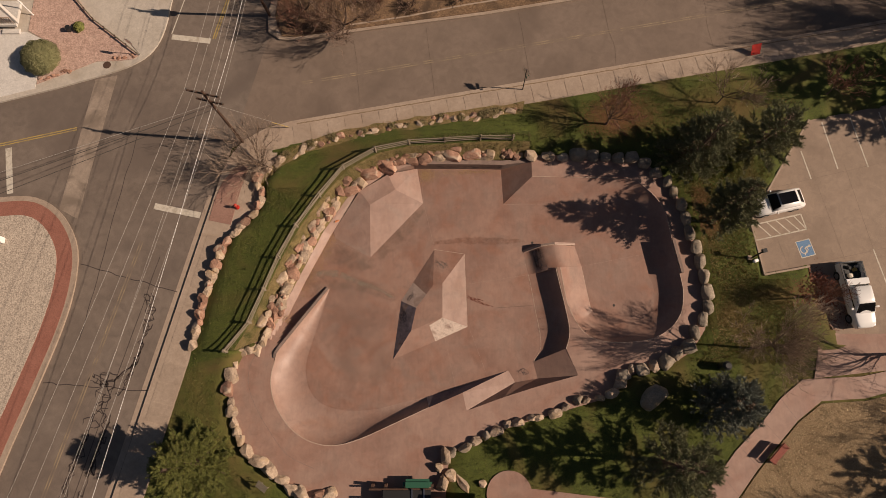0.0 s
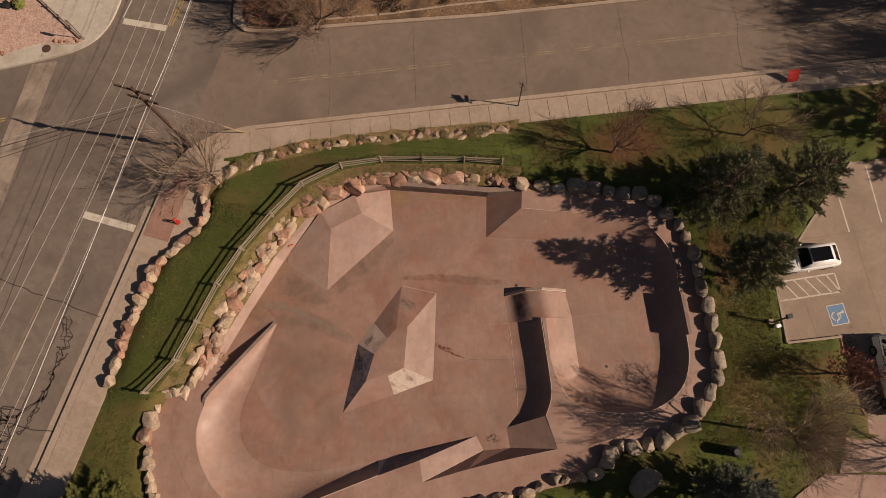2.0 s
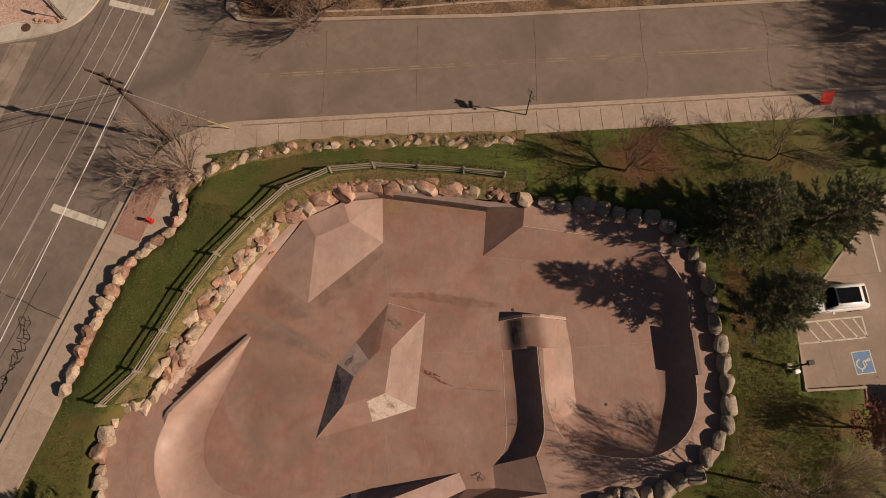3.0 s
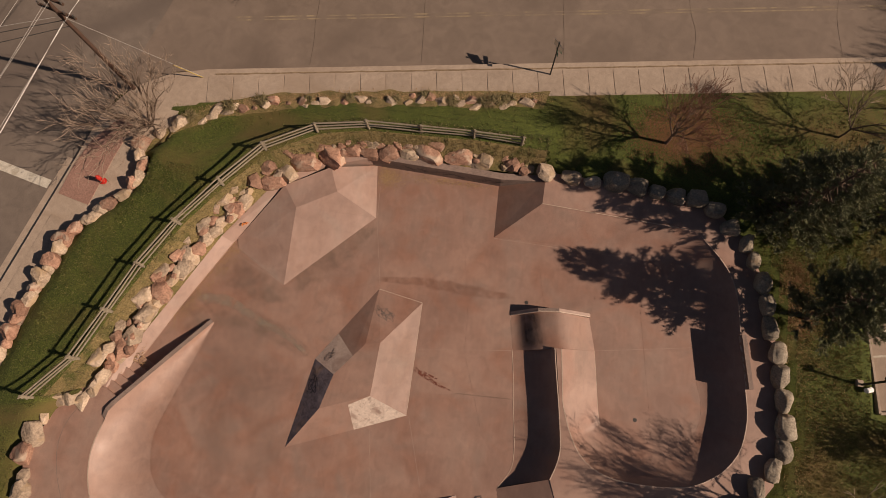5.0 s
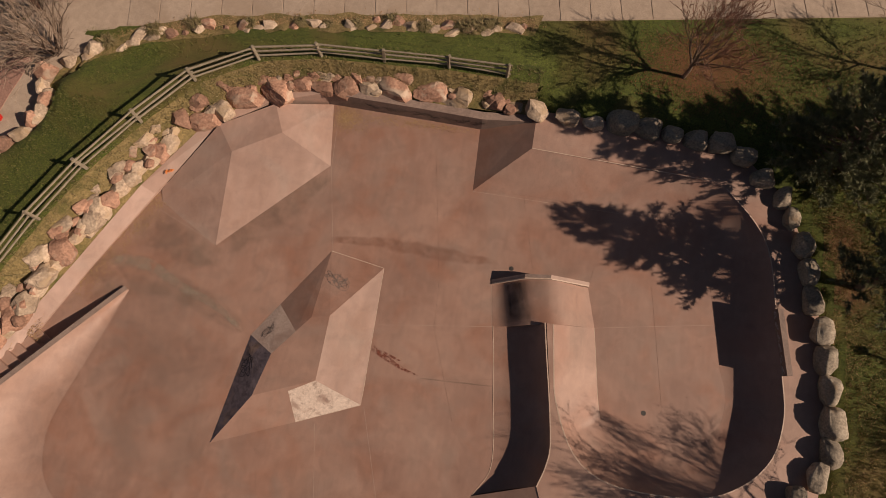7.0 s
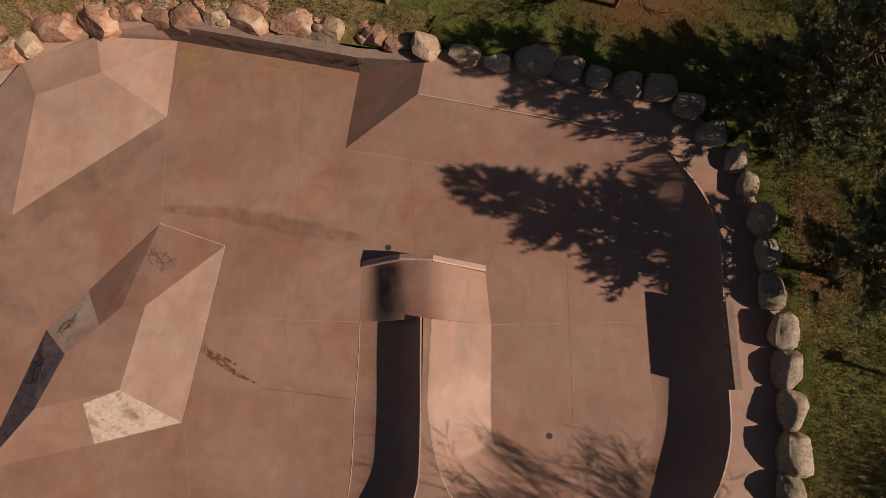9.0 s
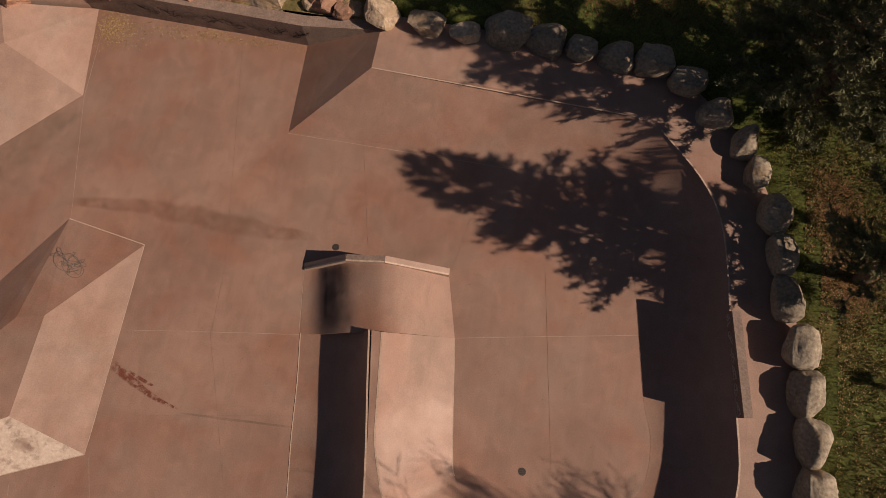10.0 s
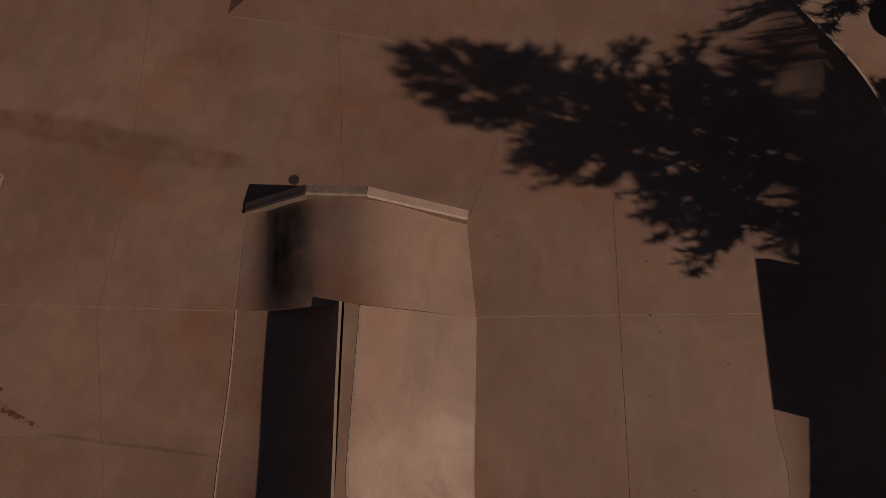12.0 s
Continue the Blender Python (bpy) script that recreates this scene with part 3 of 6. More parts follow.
# funbox
T = 0.62
F = [(-15.2, 4.9), (-12.6, 4.5), (-12.4, -1.8), (-15.1, -3.0), (-18.6, -4.5), (-18.0, 0.4), (-17.0, 2.0)]
F = [(x, y, 0.003) for x, y in F]
t1, t2, t3, t4, t5, t6, t7 = (-14.5, 1.8, T), (-14.5, -1.1, T), (-15.85, 0.85, T), (-15.3, 1.6, T), (-16.7, -0.3, T), (-17.1, -2.2, T), (-15.6, -1.75, 0.55)
funbox = tagged(new("funbox"), "pyramid-shaped concrete funbox with graffiti-marked faces", "ramp", kind="structure")
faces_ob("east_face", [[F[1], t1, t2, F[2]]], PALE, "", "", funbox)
faces_ob("north_face", [[F[0], t4, t1, F[1]]], CONC, "", "", funbox)
faces_ob("west_face", [[F[0], F[6], t3, t4]], CONC, "", "", funbox)
faces_ob("corner_face", [[F[6], F[5], t5, t3]], SCUFF, "", "", funbox)
faces_ob("hollow_face", [[F[5], F[4], t6, t5]], DARKGREY, "", "", funbox)
faces_ob("top_face", [[t4, t3, t5, t6, t2, t1]], CONC, "", "", funbox)
faces_ob("south_face", [[t6, F[4], F[3], t7], [t6, t7, t2]], CONC, "", "", funbox)
faces_ob("scuffed_face", [[t7, F[3], F[2], t2]], WORN, "", "", funbox)

# hip in the north-west corner
A, Bp, C = (-20.7, 4.2, 0.003), (-16.2, 9.1, 0.003), (-16.75, 12.4, 0.003)
r1, r2, o1, o2, e1 = (-20.78, 8.7, 0.92), (-18.6, 10.03, 1.0), (-21.72, 9.93, 0.98), (-19.28, 11.48, 0.98), (-23.8, 5.9, 0.003)
hip = tagged(new("hip_bank"), "low faceted concrete hip in the corner", "ramp", kind="structure")
faces_ob("south_face", [[r1, A, Bp, r2]], PALE, "", "", hip)
faces_ob("east_face", [[r2, Bp, C, o2]], PALE, "", "", hip)
faces_ob("west_face", [[r1, o1, (-24.0, 6.5, 0.06), e1], [r1, e1, A]], PALE, "", "", hip)
faces_ob("top_face", [[r1, r2, o2, o1]], PALE, "", "", hip)

wall_north = tagged(part("wall_north", prism([(-17.0, 12.4), (-11.7, 12.35), (-9.2, 12.3), (-6.65, 12.6), (-6.65, 12.95), (-9.2, 12.7), (-11.7, 12.75), (-17.0, 12.75)], 0, 1.12), WALLC), "low concrete wall with graffiti", "wall", kind="structure")
wall_east = tagged(part("wall_east", prism([(4.93, 5.35), (5.42, 2.5), (5.66, 2.54), (5.17, 5.39)], 0.6, 1.52), WALLC), "concrete wall extension with white graffiti marks", "wall", kind="structure")
curb_out = SEAT_WALL
curb_in = [(-28.6, -3.1), (-27.6, -1.1), (-26.15, 2.2), (-24.2, 6.2), (-22.1, 9.55), (-19.6, 11.55), (-17.0, 12.4)]
curb = tagged(part("wall_west", prism(curb_out + curb_in[::-1], -0.1, [1.17, 0.66, 0.56, 0.6, 0.9, 1.05, 1.1] + [1.1, 0.95, 0.75, 0.12, 0.08, 0.1, 1.1]), PALE), "pale concrete seat wall under the rocks", "wall", kind="structure")

# steps between the quarter pipe and the seat wall
steps = tagged(new("steps"), "concrete steps with leaf litter", "steps", kind="structure")
lo, hi = ((-27.55, -1.0), (-26.6, -1.5)), ((-28.75, -3.1), (-27.75, -3.6))
for i in range(6):
    a, b = (tuple(np.array(lo[j]) + (np.array(hi[j]) - lo[j]) * i / 5.5) for j in (0, 1))
    part("step", prism([a, b, (-28.2, -4.3), (-29.3, -4.3)], -0.1, 0.19 * (i + 1) - 0.004 * (i < 5)), DECKM, steps)
landing = tagged(part("landing", prism([(-29.25, -2.85), (-28.7, -3.05), (-27.8, -3.7), (-28.15, -4.3), (-28.5, -6.0), (-30.9, -6.0), (-31.5, -4.4), (-31.2, -3.4)], 0.4, D - 0.006), DECKM), "concrete landing at the head of the steps", "deck", kind="structure")

# expansion joints as saw cuts, drains
PALE_CUTS = (((-16.15, 9.1), (-16.4, 12.2)), ((-16.15, 9.1), (-15.15, 4.86)), ((-12.36, 1.84), (-7.12, 2.66)), ((-7.2, 2.7), (-7.5, 4.6)), ((-14.25, -2.95), (-13.4, -6.9)), ((-2.55, 3.38), (2.9, 4.47)), ((-12.26, -1.85), (-10.9, -5.7)), ((-23.8, 5.5), (-20.7, 4.3)), ((-9.1, 9.0), (0.2, 9.1)))
DARK_CUTS = (((-9.85, 2.3), (-8.3, -1.8)), ((-0.2, 6.2), (0.8, 0.2)), ((-3.0, 5.45), (2.5, 6.5)), ((-6.6, 9.15), (-5.7, 5.65)), ((-11.5, 12.2), (-9.95, 4.4)), ((-9.95, 4.4), (-9.8, 2.3)), ((-11.9, -0.6), (-6.2, 0.42)), ((-16.7, -4.0), (-15.9, -6.8)), ((-24.1, 1.45), (-20.7, 4.3)), ((-18.0, 0.4), (-24.1, 1.45)), ((-3.0, 5.4), (-2.4, 9.2)), ((-20.7, 4.3), (-18.1, 0.6)),
             ((-26.6, -13.6), (-25.2, -10.9)), ((-29.9, -7.0), (-28.4, -6.6)), ((-19.6, -10.2), (-19.3, -16.0)), ((-17.2, -9.1), (-17.2, -16.0)), ((6.9, 3.2), (5.6, 3.0)), ((6.7, -1.5), (5.0, -1.2)), ((-9.0, -9.6), (-9.4, -7.6)), ((-4.0, -8.2), (-4.3, -6.2)))
for cuts, wide, material in ((PALE_CUTS, 0.015, JOINT), (DARK_CUTS, 0.008, CUT)):
    for a, b in cuts:
        z = 0.004 if a[1] > -6.8 and a[0] > -25 and a[0] < 5 else D + 0.002
        line = resample([a, b], max(3, int(math.dist(a, b) * 2)))
        line[1:-1] += [[0.012 * noise.noise((x * 2.1, y * 2.1, k)) for k in (0.0, 7.0)] for x, y in line[1:-1]]
        mesh_ob("joint", *strip(line, wide, z), material, floor if z < 1 else deck)
for x, y in ((-6.7, 5.5), (0.0, 0.0)):
    dr = tagged(part("floor_drain", tubed((x, y, -0.05), (x, y, 0.008), 0.11, n=20), plain("drain_iron", (0.05, 0.04, 0.035), 0.6)), "small round iron floor drain in concrete", "drain", "floor drains")
    bm = bmesh.new()
    for gb in range(3):
        box(bm, (0.15, 0.015, 0.006), pose(x, y + (gb - 1) * 0.05, 0.011))
    part("grate_bar", bm, BLACKM, dr)


def seam(line, z, width, material, parent, n=60):
    mesh_ob("seam", *strip(resample([tuple(p[:2]) for p in line], n), width, z), material, parent)


seam(lw[kw - 2:], D + 0.004, 0.06, COPING, deck)
seam(doubled([(-29.5, -3.9), (-30.0, -5.0), (-30.1, -6.1), (-29.8, -7.3), (-29.2, -8.5), (-28.2, -10.0), (-26.6, -11.9), (-24.5, -12.9)], 3), D + 0.002, 0.03, WALLC, deck)
seam(le[3:], D + 0.004, 0.05, COPING, deck)
seam([(-6.65, 11.2), (2.0, 11.0)], D + 0.005, 0.04, COPING, deck)
seam([F[0], F[1]], 0.008, 0.03, COPING, floor, 4)
seam([F[3], F[2], F[1]], 0.008, 0.025, COPING, floor, 20)
seam([A, Bp], 0.008, 0.025, CUT, floor, 6)
seam(lip, D + 0.004, 0.05, COPING, deck)
seam(foot, 0.012, 0.03, COPING, floor)
seam(fe[-4:], 0.01, 0.025, COPING, floor)
seam(fw, 0.01, 0.02, DECKM, floor)
seam([(-7.15, 2.68), (-2.55, 3.38)], 0.006, 0.02, DECKM, floor)

# ---- streets ----
island_kerb = resample([(-52.9, 9.3), (-49.9, 9.55), (-47.5, 8.3), (-45.65, 5.75), (-45.05, 3.2), (-45.3, -1.0), (-47.0, -7.3), (-48.6, -12.6), (-53.4, -33)], 60, 3)
kerb_way = np.gradient(island_kerb, axis=0)
kerb_way /= np.linalg.norm(kerb_way, axis=1)[:, None]


def inset(d):
    """The island's outline moved inwards by d."""
    return [(-70, 9.2 - d)] + [(p[0] + e[1] * d, p[1] - e[0] * d) for p, e in zip(island_kerb, kerb_way)] + [(-80, -33)]


island = inset(0.0)
tagged(part("pavement_west", prism(island, 0.9, WALK), SIDEW), "pale concrete kerb around a brick-edged corner", "kerb", kind="structure")
ins = inset(0.45)
tagged(part("brick_band", prism(ins, 1.0, WALK + 0.012), BRICKB), "red stamped brick border", "pavement", kind="structure")
grv = inset(1.75)
tagged(part("gravel_bed", prism(grv, 1.0, WALK + 0.03), GRAVEL), "tan gravel bed", "gravel", kind="structure")
nwc = [(-80, 12.0), (-54.5, 18.4), (-49.6, 19.8)] + [tuple(p) for p in resample([(-46.5, 20.8), (-44.7, 21.4), (-42.8, 22.2), (-41.3, 23.4), (-40.4, 25.5), (-40.1, 29.2)], 22, 3)] + [(-38, 45), (-80, 60)]
tagged(part("pavement_northwest", prism(nwc, 0.9, WALK), PAVEW), "pale concrete corner sidewalk and driveway", "sidewalk", kind="structure")
tagged(part("white_walk", prism([(-62, 16.9), (-54.5, 18.9), (-51.5, 19.75), (-51.6, 24.8), (-53.2, 25.6), (-62, 25.6)], 1.0, WALK + 0.02), WALKW), "bright concrete front walk", "walk", kind="structure")
tagged(part("gravel_yard", prism([(-53.2, 33), (-49.1, 29.3), (-47.2, 26.9), (-42.5, 23.1), (-43.0, 22.75), (-44.0, 22.6), (-46.3, 22.5), (-48.2, 21.6), (-51.4, 20.2), (-51.5, 24.8), (-53.1, 25.7)], 1.0, WALK + 0.05), PINKGR), "pink gravel yard with small stones", "gravel", kind="structure")
tagged(part("manhole_cover", tubed((-45.3, 22.15, 1.15), (-45.3, 22.15, WALK + 0.012), 0.36, n=24), plain("iron", (0.09, 0.05, 0.035), 0.7)), "round rusty manhole cover in the sidewalk", "manhole cover")
edge_rail = tagged(new("edging_rail"), "low weathered log rail edging the gravel yard", "rail")
er = resample([(-50.0, 30.2), (-49.1, 29.1), (-47.2, 26.9), (-42.5, 23.15)], 8)
for p, q in zip(er[:-1], er[1:]):
    part("rail", tubed((p[0], p[1], WALK + 0.3), (q[0], q[1], WALK + 0.27), 0.07, 0.06, 7), WOODG, edge_rail)
    part("post", tubed((p[0], p[1], WALK - 0.05), (p[0], p[1], WALK + 0.45), 0.07, 0.07, 7), POLEW, edge_rail)
porch = tagged(new("porch"), "white house porch with grey railing and steps", "porch")
part("slab", boxed((6.0, 2.6, 0.3), pose(-56.9, 27.2, WALK + 0.5), 0.02), WALKW, porch)
part("step", boxed((1.6, 0.5, 0.18), pose(-54.6, 25.6, WALK + 0.12), 0.02), WALKW, porch)
part("railing_top", boxed((3.2, 0.1, 0.08), pose(-55.6, 26.1, WALK + 1.5), 0.01), SIDEW, porch)
for i in range(14):
    part("baluster", boxed((0.05, 0.05, 0.9), pose(-57.1 + i * 0.23, 26.1, WALK + 1.05)), SIDEW, porch)
for x in (-53.9, -57.2):
    part("column", boxed((0.3, 0.3, 2.8), pose(x, 26.3, WALK + 1.9), 0.02), WALKW, porch)
part("roof", boxed((6.2, 3.0, 0.2), pose(-57.0, 28.6, WALK + 3.4), 0.02), BARK, porch)
flag = tagged(new("flag_pole"), "slanting white flag pole with a red flag", "flag")
part("pole", tubed((-52.9, 27.4, WALK + 0.0), (-53.9, 28.3, WALK + 4.2), 0.05), CARW, flag)
part("flag_cloth", boxed((0.9, 0.03, 0.6), pose(-53.8, 28.7, WALK + 3.6, 25, 10, 40), 0.01), REDP, flag)
box_ = tagged(part("utility_box", boxed((0.6, 0.5, 0.7), pose(-51.9, 5.4, WALK + 0.36), 0.04), CARW), "small white utility box on gravel", "utility box")
nec = [(-29.9, 34), (-30.9, 27.5), (-30.7, 25.6), (-29.6, 24.8), (-28.2, 24.75), (-18.9, 26.2), (-10.4, 27.45), (-0.4, 29.3), (60, 40.6), (60, 60), (-25, 60)]
tagged(part("pavement_north", prism(nec, 0.9, WALK), SIDEW), "pale concrete kerb of the far verge", "kerb", kind="structure")
tagged(part("dry_verge", prism([(-29.5, 34), (-30.2, 27.3), (-29.4, 25.1), (-28.2, 25.05), (-18.9, 26.5), (-10.4, 27.75), (-0.4, 29.6), (60, 40.9), (60, 60), (-25, 60)], 1.0, WALK + 0.06), mat("leaf_litter", (0.12, 0.07, 0.038), (0.25, 0.155, 0.088), 0.8, 0.95, 0.9, 8.0, 9.0, (0.08, 0.05, 0.03), 0.35, (0.46, 0.64), 0.6, mid=0.25)), "brown leaf-strewn verge", "verge", kind="structure")
tagged(mesh_ob("bed_edging", *strip([(-23.1, 26.3), (-17.8, 27.2), (-12.5, 28.4), (-0.4, 30.6), (40, 38.1)], 0.16, WALK + 0.075), SIDEW), "narrow pale concrete edging in the verge", "edging", kind="structure")
tagged(mesh_ob("bed_border", *strip(resample([(-27.5, 28.6), (-30.1, 27.2), (-29.6, 25.5), (-28.0, 25.25), (-24.5, 25.8)], 24, 2), 0.22, WALK + 0.07), POLEW), "dark timber border of a planting bed", "edging", kind="structure")
tagged(part("gutter_pan", prism([(-46.25, 20.75), (-44.3, 21.2), (-45.9, 7.4), (-47.6, 8.3)], 1.0, ROAD + 0.006), GUTC), "concrete valley gutter across the street", "gutter", kind="structure")


def line_ob(name, pts, width, material, label, z=ROAD + 0.008):
    return tagged(mesh_ob(name, *strip(pts, width, z), material), label, "road marking", kind="structure")


for k, (a, b) in enumerate((((-39.4, 8.55), (-35.35, 7.7)), ((-39.75, 25.2), (-36.1, 24.75)), ((-53.0, 14.0), (-52.1, 9.7)))):
    line_ob("stop_bar", [a, b], 0.55, WHITE, "worn white stop bar painted on asphalt")
for o in (0.0, 0.22):
    line_ob("centre_line", [(-27.4, 20.25 + o), (30, 31.0 + o)], 0.1, FADEDW, "faded centre line")
    line_ob("centre_line", [(-40.2 + o, 5.4), (-47.5 + o, -24)], 0.1, FADEDW, "faded yellow centre line")
    line_ob("centre_line", [(-35.9 + o, 25.0), (-33.0 + o, 38)], 0.1, YELLOW, "yellow centre line")
    line_ob("centre_line", [(-66, 11.3 + o), (-47.2, 15.75 + o)], 0.1, YELLOW, "yellow centre line")
line_ob("lane_line", [(-39.8, 25.5), (-38.6, 31)], 0.1, WHITE, "white lane line")
# tar of the road cracks; also colours the painted kerb shadows
TAR_AND_SHADE = plain("tar_and_kerb_shade", (0.055, 0.04, 0.036), 0.85)


def crack(a, b, wob, w, seed):
    rnd = random.Random(seed)
    p = resample([a, b], 14)
    for i in range(1, 13):
        p[i] += [rnd.uniform(-wob, wob), rnd.uniform(-wob, wob)]
    mesh_ob("crack", *strip(resample(p, 40, 1), w, ROAD + 0.007), TAR_AND_SHADE, road)


crack((-45.0, 3.4), (-36.6, 1.0), 0.1, 0.07, 1)
crack((-46.6, -6.4), (-38.1, -7.0), 0.12, 0.07, 2)


def crack_web(line, wide, step, seed, keep=0.62):
    """Crazed asphalt: jittered knots along a line, joined to their neighbours by thin wavering cracks; one mesh."""
    rnd = random.Random(seed)
    p = resample(line, max(3, int(sum(math.dist(a, b) for a, b in zip(line[:-1], line[1:])) / step)), 1)
    d = np.gradient(p, axis=0)
    d /= np.linalg.norm(d, axis=1)[:, None]
    v, f, rows_of = [], [], []
    for q, e in zip(p, d):
        w = wide * rnd.uniform(0.35, 1.1)
        rows_of.append([q + np.array((-e[1], e[0])) * w * u + np.array((rnd.gauss(0, 0.3), rnd.gauss(0, 0.3))) * step for u in (-0.5, 0.0, 0.5)])
    links = []
    for i in range(len(rows_of)):
        for k in range(3):
            if i + 1 < len(rows_of) and (k == 1 or rnd.random() < keep):
                links.append((rows_of[i][k], rows_of[i + 1][k]))
            if k < 2 and rnd.random() < keep * 0.8:
                links.append((rows_of[i][k], rows_of[i][k + 1]))
    for a, b in links:
        mid = (a + b) / 2 + np.array((rnd.gauss(0, 0.12), rnd.gauss(0, 0.12))) * step
        sv, sf = strip(resample([a, mid, b], 5), rnd.uniform(0.04, 0.1), ROAD + 0.007)
        f += [tuple(len(v) + k for k in face) for face in sf]
        v += sv
    mesh_ob("crack", v, f, TAR_AND_SHADE, road)


crack_web([(-39.03, 0.9), (-38.6, -1.0), (-39.0, -3.2)], 0.8, 0.27, 3, 0.72)
crack_web([(-39.0, -3.2), (-39.3, -4.8), (-40.4, -7.4)], 0.3, 0.3, 4)
crack_web([(-42.9, -5.8), (-41.6, -6.5), (-41.2, -6.8)], 0.7, 0.3, 5, 0.7)
crack_web([(-41.3, -5.6), (-41.5, -7.0), (-41.7, -8.4), (-42.4, -9.8)], 1.4, 0.3, 6, 0.72)
crack_web([(-42.4, -9.8), (-42.5, -11.3), (-43.4, -13.0), (-43.6, -15.0), (-44.6, -19.0)], 0.6, 0.32, 7, 0.7)
crack_web([(-39.3, -4.4), (-40.2, -5.6), (-41.4, -6.4)], 0.25, 0.4, 11, 0.4)
crack_web([(-41.6, -8.0), (-41.0, -10.5), (-41.9, -13.5)], 0.5, 0.35, 12, 0.55)
crack_web([(-40.9, -9.5), (-41.9, -13.0), (-42.9, -17.5)], 0.3, 0.6, 8, 0.4)
mat_seam = plain("seam_filler", (0.12, 0.086, 0.065), 0.9)
for x in (-22.0, -15.2, -6.5, 1.5, 10.7, 14.6):
    mesh_ob("crack", *strip(resample([(x, KERB_N(x) + 0.3), (x - 0.1 + 0.2 * math.sin(x), KERB_N(x) + 2.2), (x - 0.35, KERB_N(x) + 3.4), (x - 0.3 + 0.2 * math.sin(3 * x), KERB_N(x) + 4.6), (x - 0.8, KERB_N(x) + 7.2)], 20, 2), 0.024, ROAD + 0.003), mat_seam, road_n)
crack((-44.2, -3), (-41.6, 16), 0.1, 0.05, 70)
crack((-38.4, 4), (-44.5, -22), 0.06, 0.05, 72)

# sidewalk slabs, kerb stones
PANEL = bpy.data.meshes.new("sidewalk_panel")
pb = boxed((1.0, 1.0, 0.06), pose(0, 0, -0.03), 0.012)
pb.to_mesh(PANEL)
pb.free()
PANEL.materials.append(SIDEW)


def panel(x, y, sx, sy, ang, z=WALK):
    o = new("sidewalk_panel", PANEL)
    o.matrix_world = pose(x, y, z, 0, 0, ang) @ Matrix.Diagonal((sx, sy, 1, 1))
    o.parent = pavement
    return o


for i in range(44):
    x = -27.0 + i * 1.53
    panel(x, EDGE_N(x) + 0.9, 1.522, 1.72, 10.6)
for i in range(30):
    y = 5.0 - i * 1.53
    panel(0.5 * (KERB_W(y) + EDGE_W(y)) + 0.22, y, 1.86, 1.515, -12.9)
tagged(part("brick_ramp", prism([(-34.5, 7.2), (-32.6, 6.8), (-32.05, 9.8), (-31.5, 12.1), (-32.4, 12.5), (-33.7, 10.6), (-34.2, 9.0)], 1.0, WALK + 0.012), BRICKP), "red brick kerb ramp at the corner", "pavement", kind="structure")
# kerb's cast shadow on the road, painted as a dark strip
mesh_ob("gutter_edge", *strip([(KERB_W(9) - 0.04, 9), (KERB_W(-50) - 0.04, -50)], 0.1, ROAD + 0.009), TAR_AND_SHADE, road)
mesh_ob("gutter_strip", *strip([(KERB_W(9.5) - 0.3, 9.5), (KERB_W(-50) - 0.3, -50)], 0.6, ROAD + 0.005), SIDEW, road)
LITTER = mat("gutter_litter", (0.13, 0.085, 0.05), (0.31, 0.22, 0.14), 4.0, 0.95, 0.5, 20.0)
gl = resample([(-27.5, EDGE_N(-27.5) + 1.92), (45, EDGE_N(45) + 1.92)], 150)
gl[:, 1] += [0.05 * noise.noise((x * 1.3, 0, 0)) for x in gl[:, 0]]
mesh_ob("gutter_litter", *strip(gl, 0.1, WALK + 0.002), LITTER, pavement)
# painted shadow line at the foot of the main street's kerb
mesh_ob("gutter_edge", *strip([(-27.5, KERB_N(-27.5) + 0.03), (45, KERB_N(45) + 0.03)], 0.06, ROAD + 0.004), TAR_AND_SHADE, road_n)

# parking lot
lot = tagged(part("parking_lot", prism(LOT_OUT, 0.7, 1.0), LOT), "tan concrete parking lot", "parking lot", kind="structure")
kl = [(18.4, 16.6), (15.2, 12.0), (11.9, 7.0), (12.5, 2.4), (16.4, 3.1)]
for a, b in zip(kl[:-1], kl[1:]):
    v = Vector(b) - Vector(a)
    part("kerb_stone", boxed((v.length, 0.16, 0.4), pose((a[0] + b[0]) / 2, (a[1] + b[1]) / 2, 1.0, 0, 0, math.degrees(math.atan2(v.y, v.x))), 0.02), SIDEW, lot)


def lot_line(a, b, w=0.11):
    mesh_ob("painted_line", *strip([a, b], w, 1.006), WHITE, lot)


for a, b in (((19.6, 16.4), (20.3, 11.9)), ((22.2, 16.9), (23.0, 12.1)), ((24.9, 17.4), (25.7, 12.6)), ((17.3, 13.6), (17.8, 11.0)), ((12.05, 6.75), (16.4, 7.75)), ((16.4, 7.75), (16.7, 6.4)), ((16.7, 6.4), (12.25, 5.4)), ((12.25, 5.4), (12.05, 6.75)), ((22.1, 4.6), (23.0, 0.0))):
    lot_line(a, b)
for k in range(5):
    s = (k + 0.6) / 5.4
    lot_line((12.05 + 4.35 * s, 6.75 + s), (12.25 + 4.45 * min(1, s + 0.2), 5.4 + min(1, s + 0.2)), 0.1)
for a, b in (((17.9, 12.3), (19.6, 3.4)), ((13.8, 6.6), (14.8, 2.7)), ((20.9, 12.5), (22.1, 4.7)), ((13.6, 10.0), (26.0, 12.9)), ((14.5, 2.9), (26.0, 5.3))):
    mesh_ob("joint", *strip([a, b], 0.03, 1.004), LOTJ, lot)
hm = pose(16.35, 4.7, 1.006, 0, 0, 14)
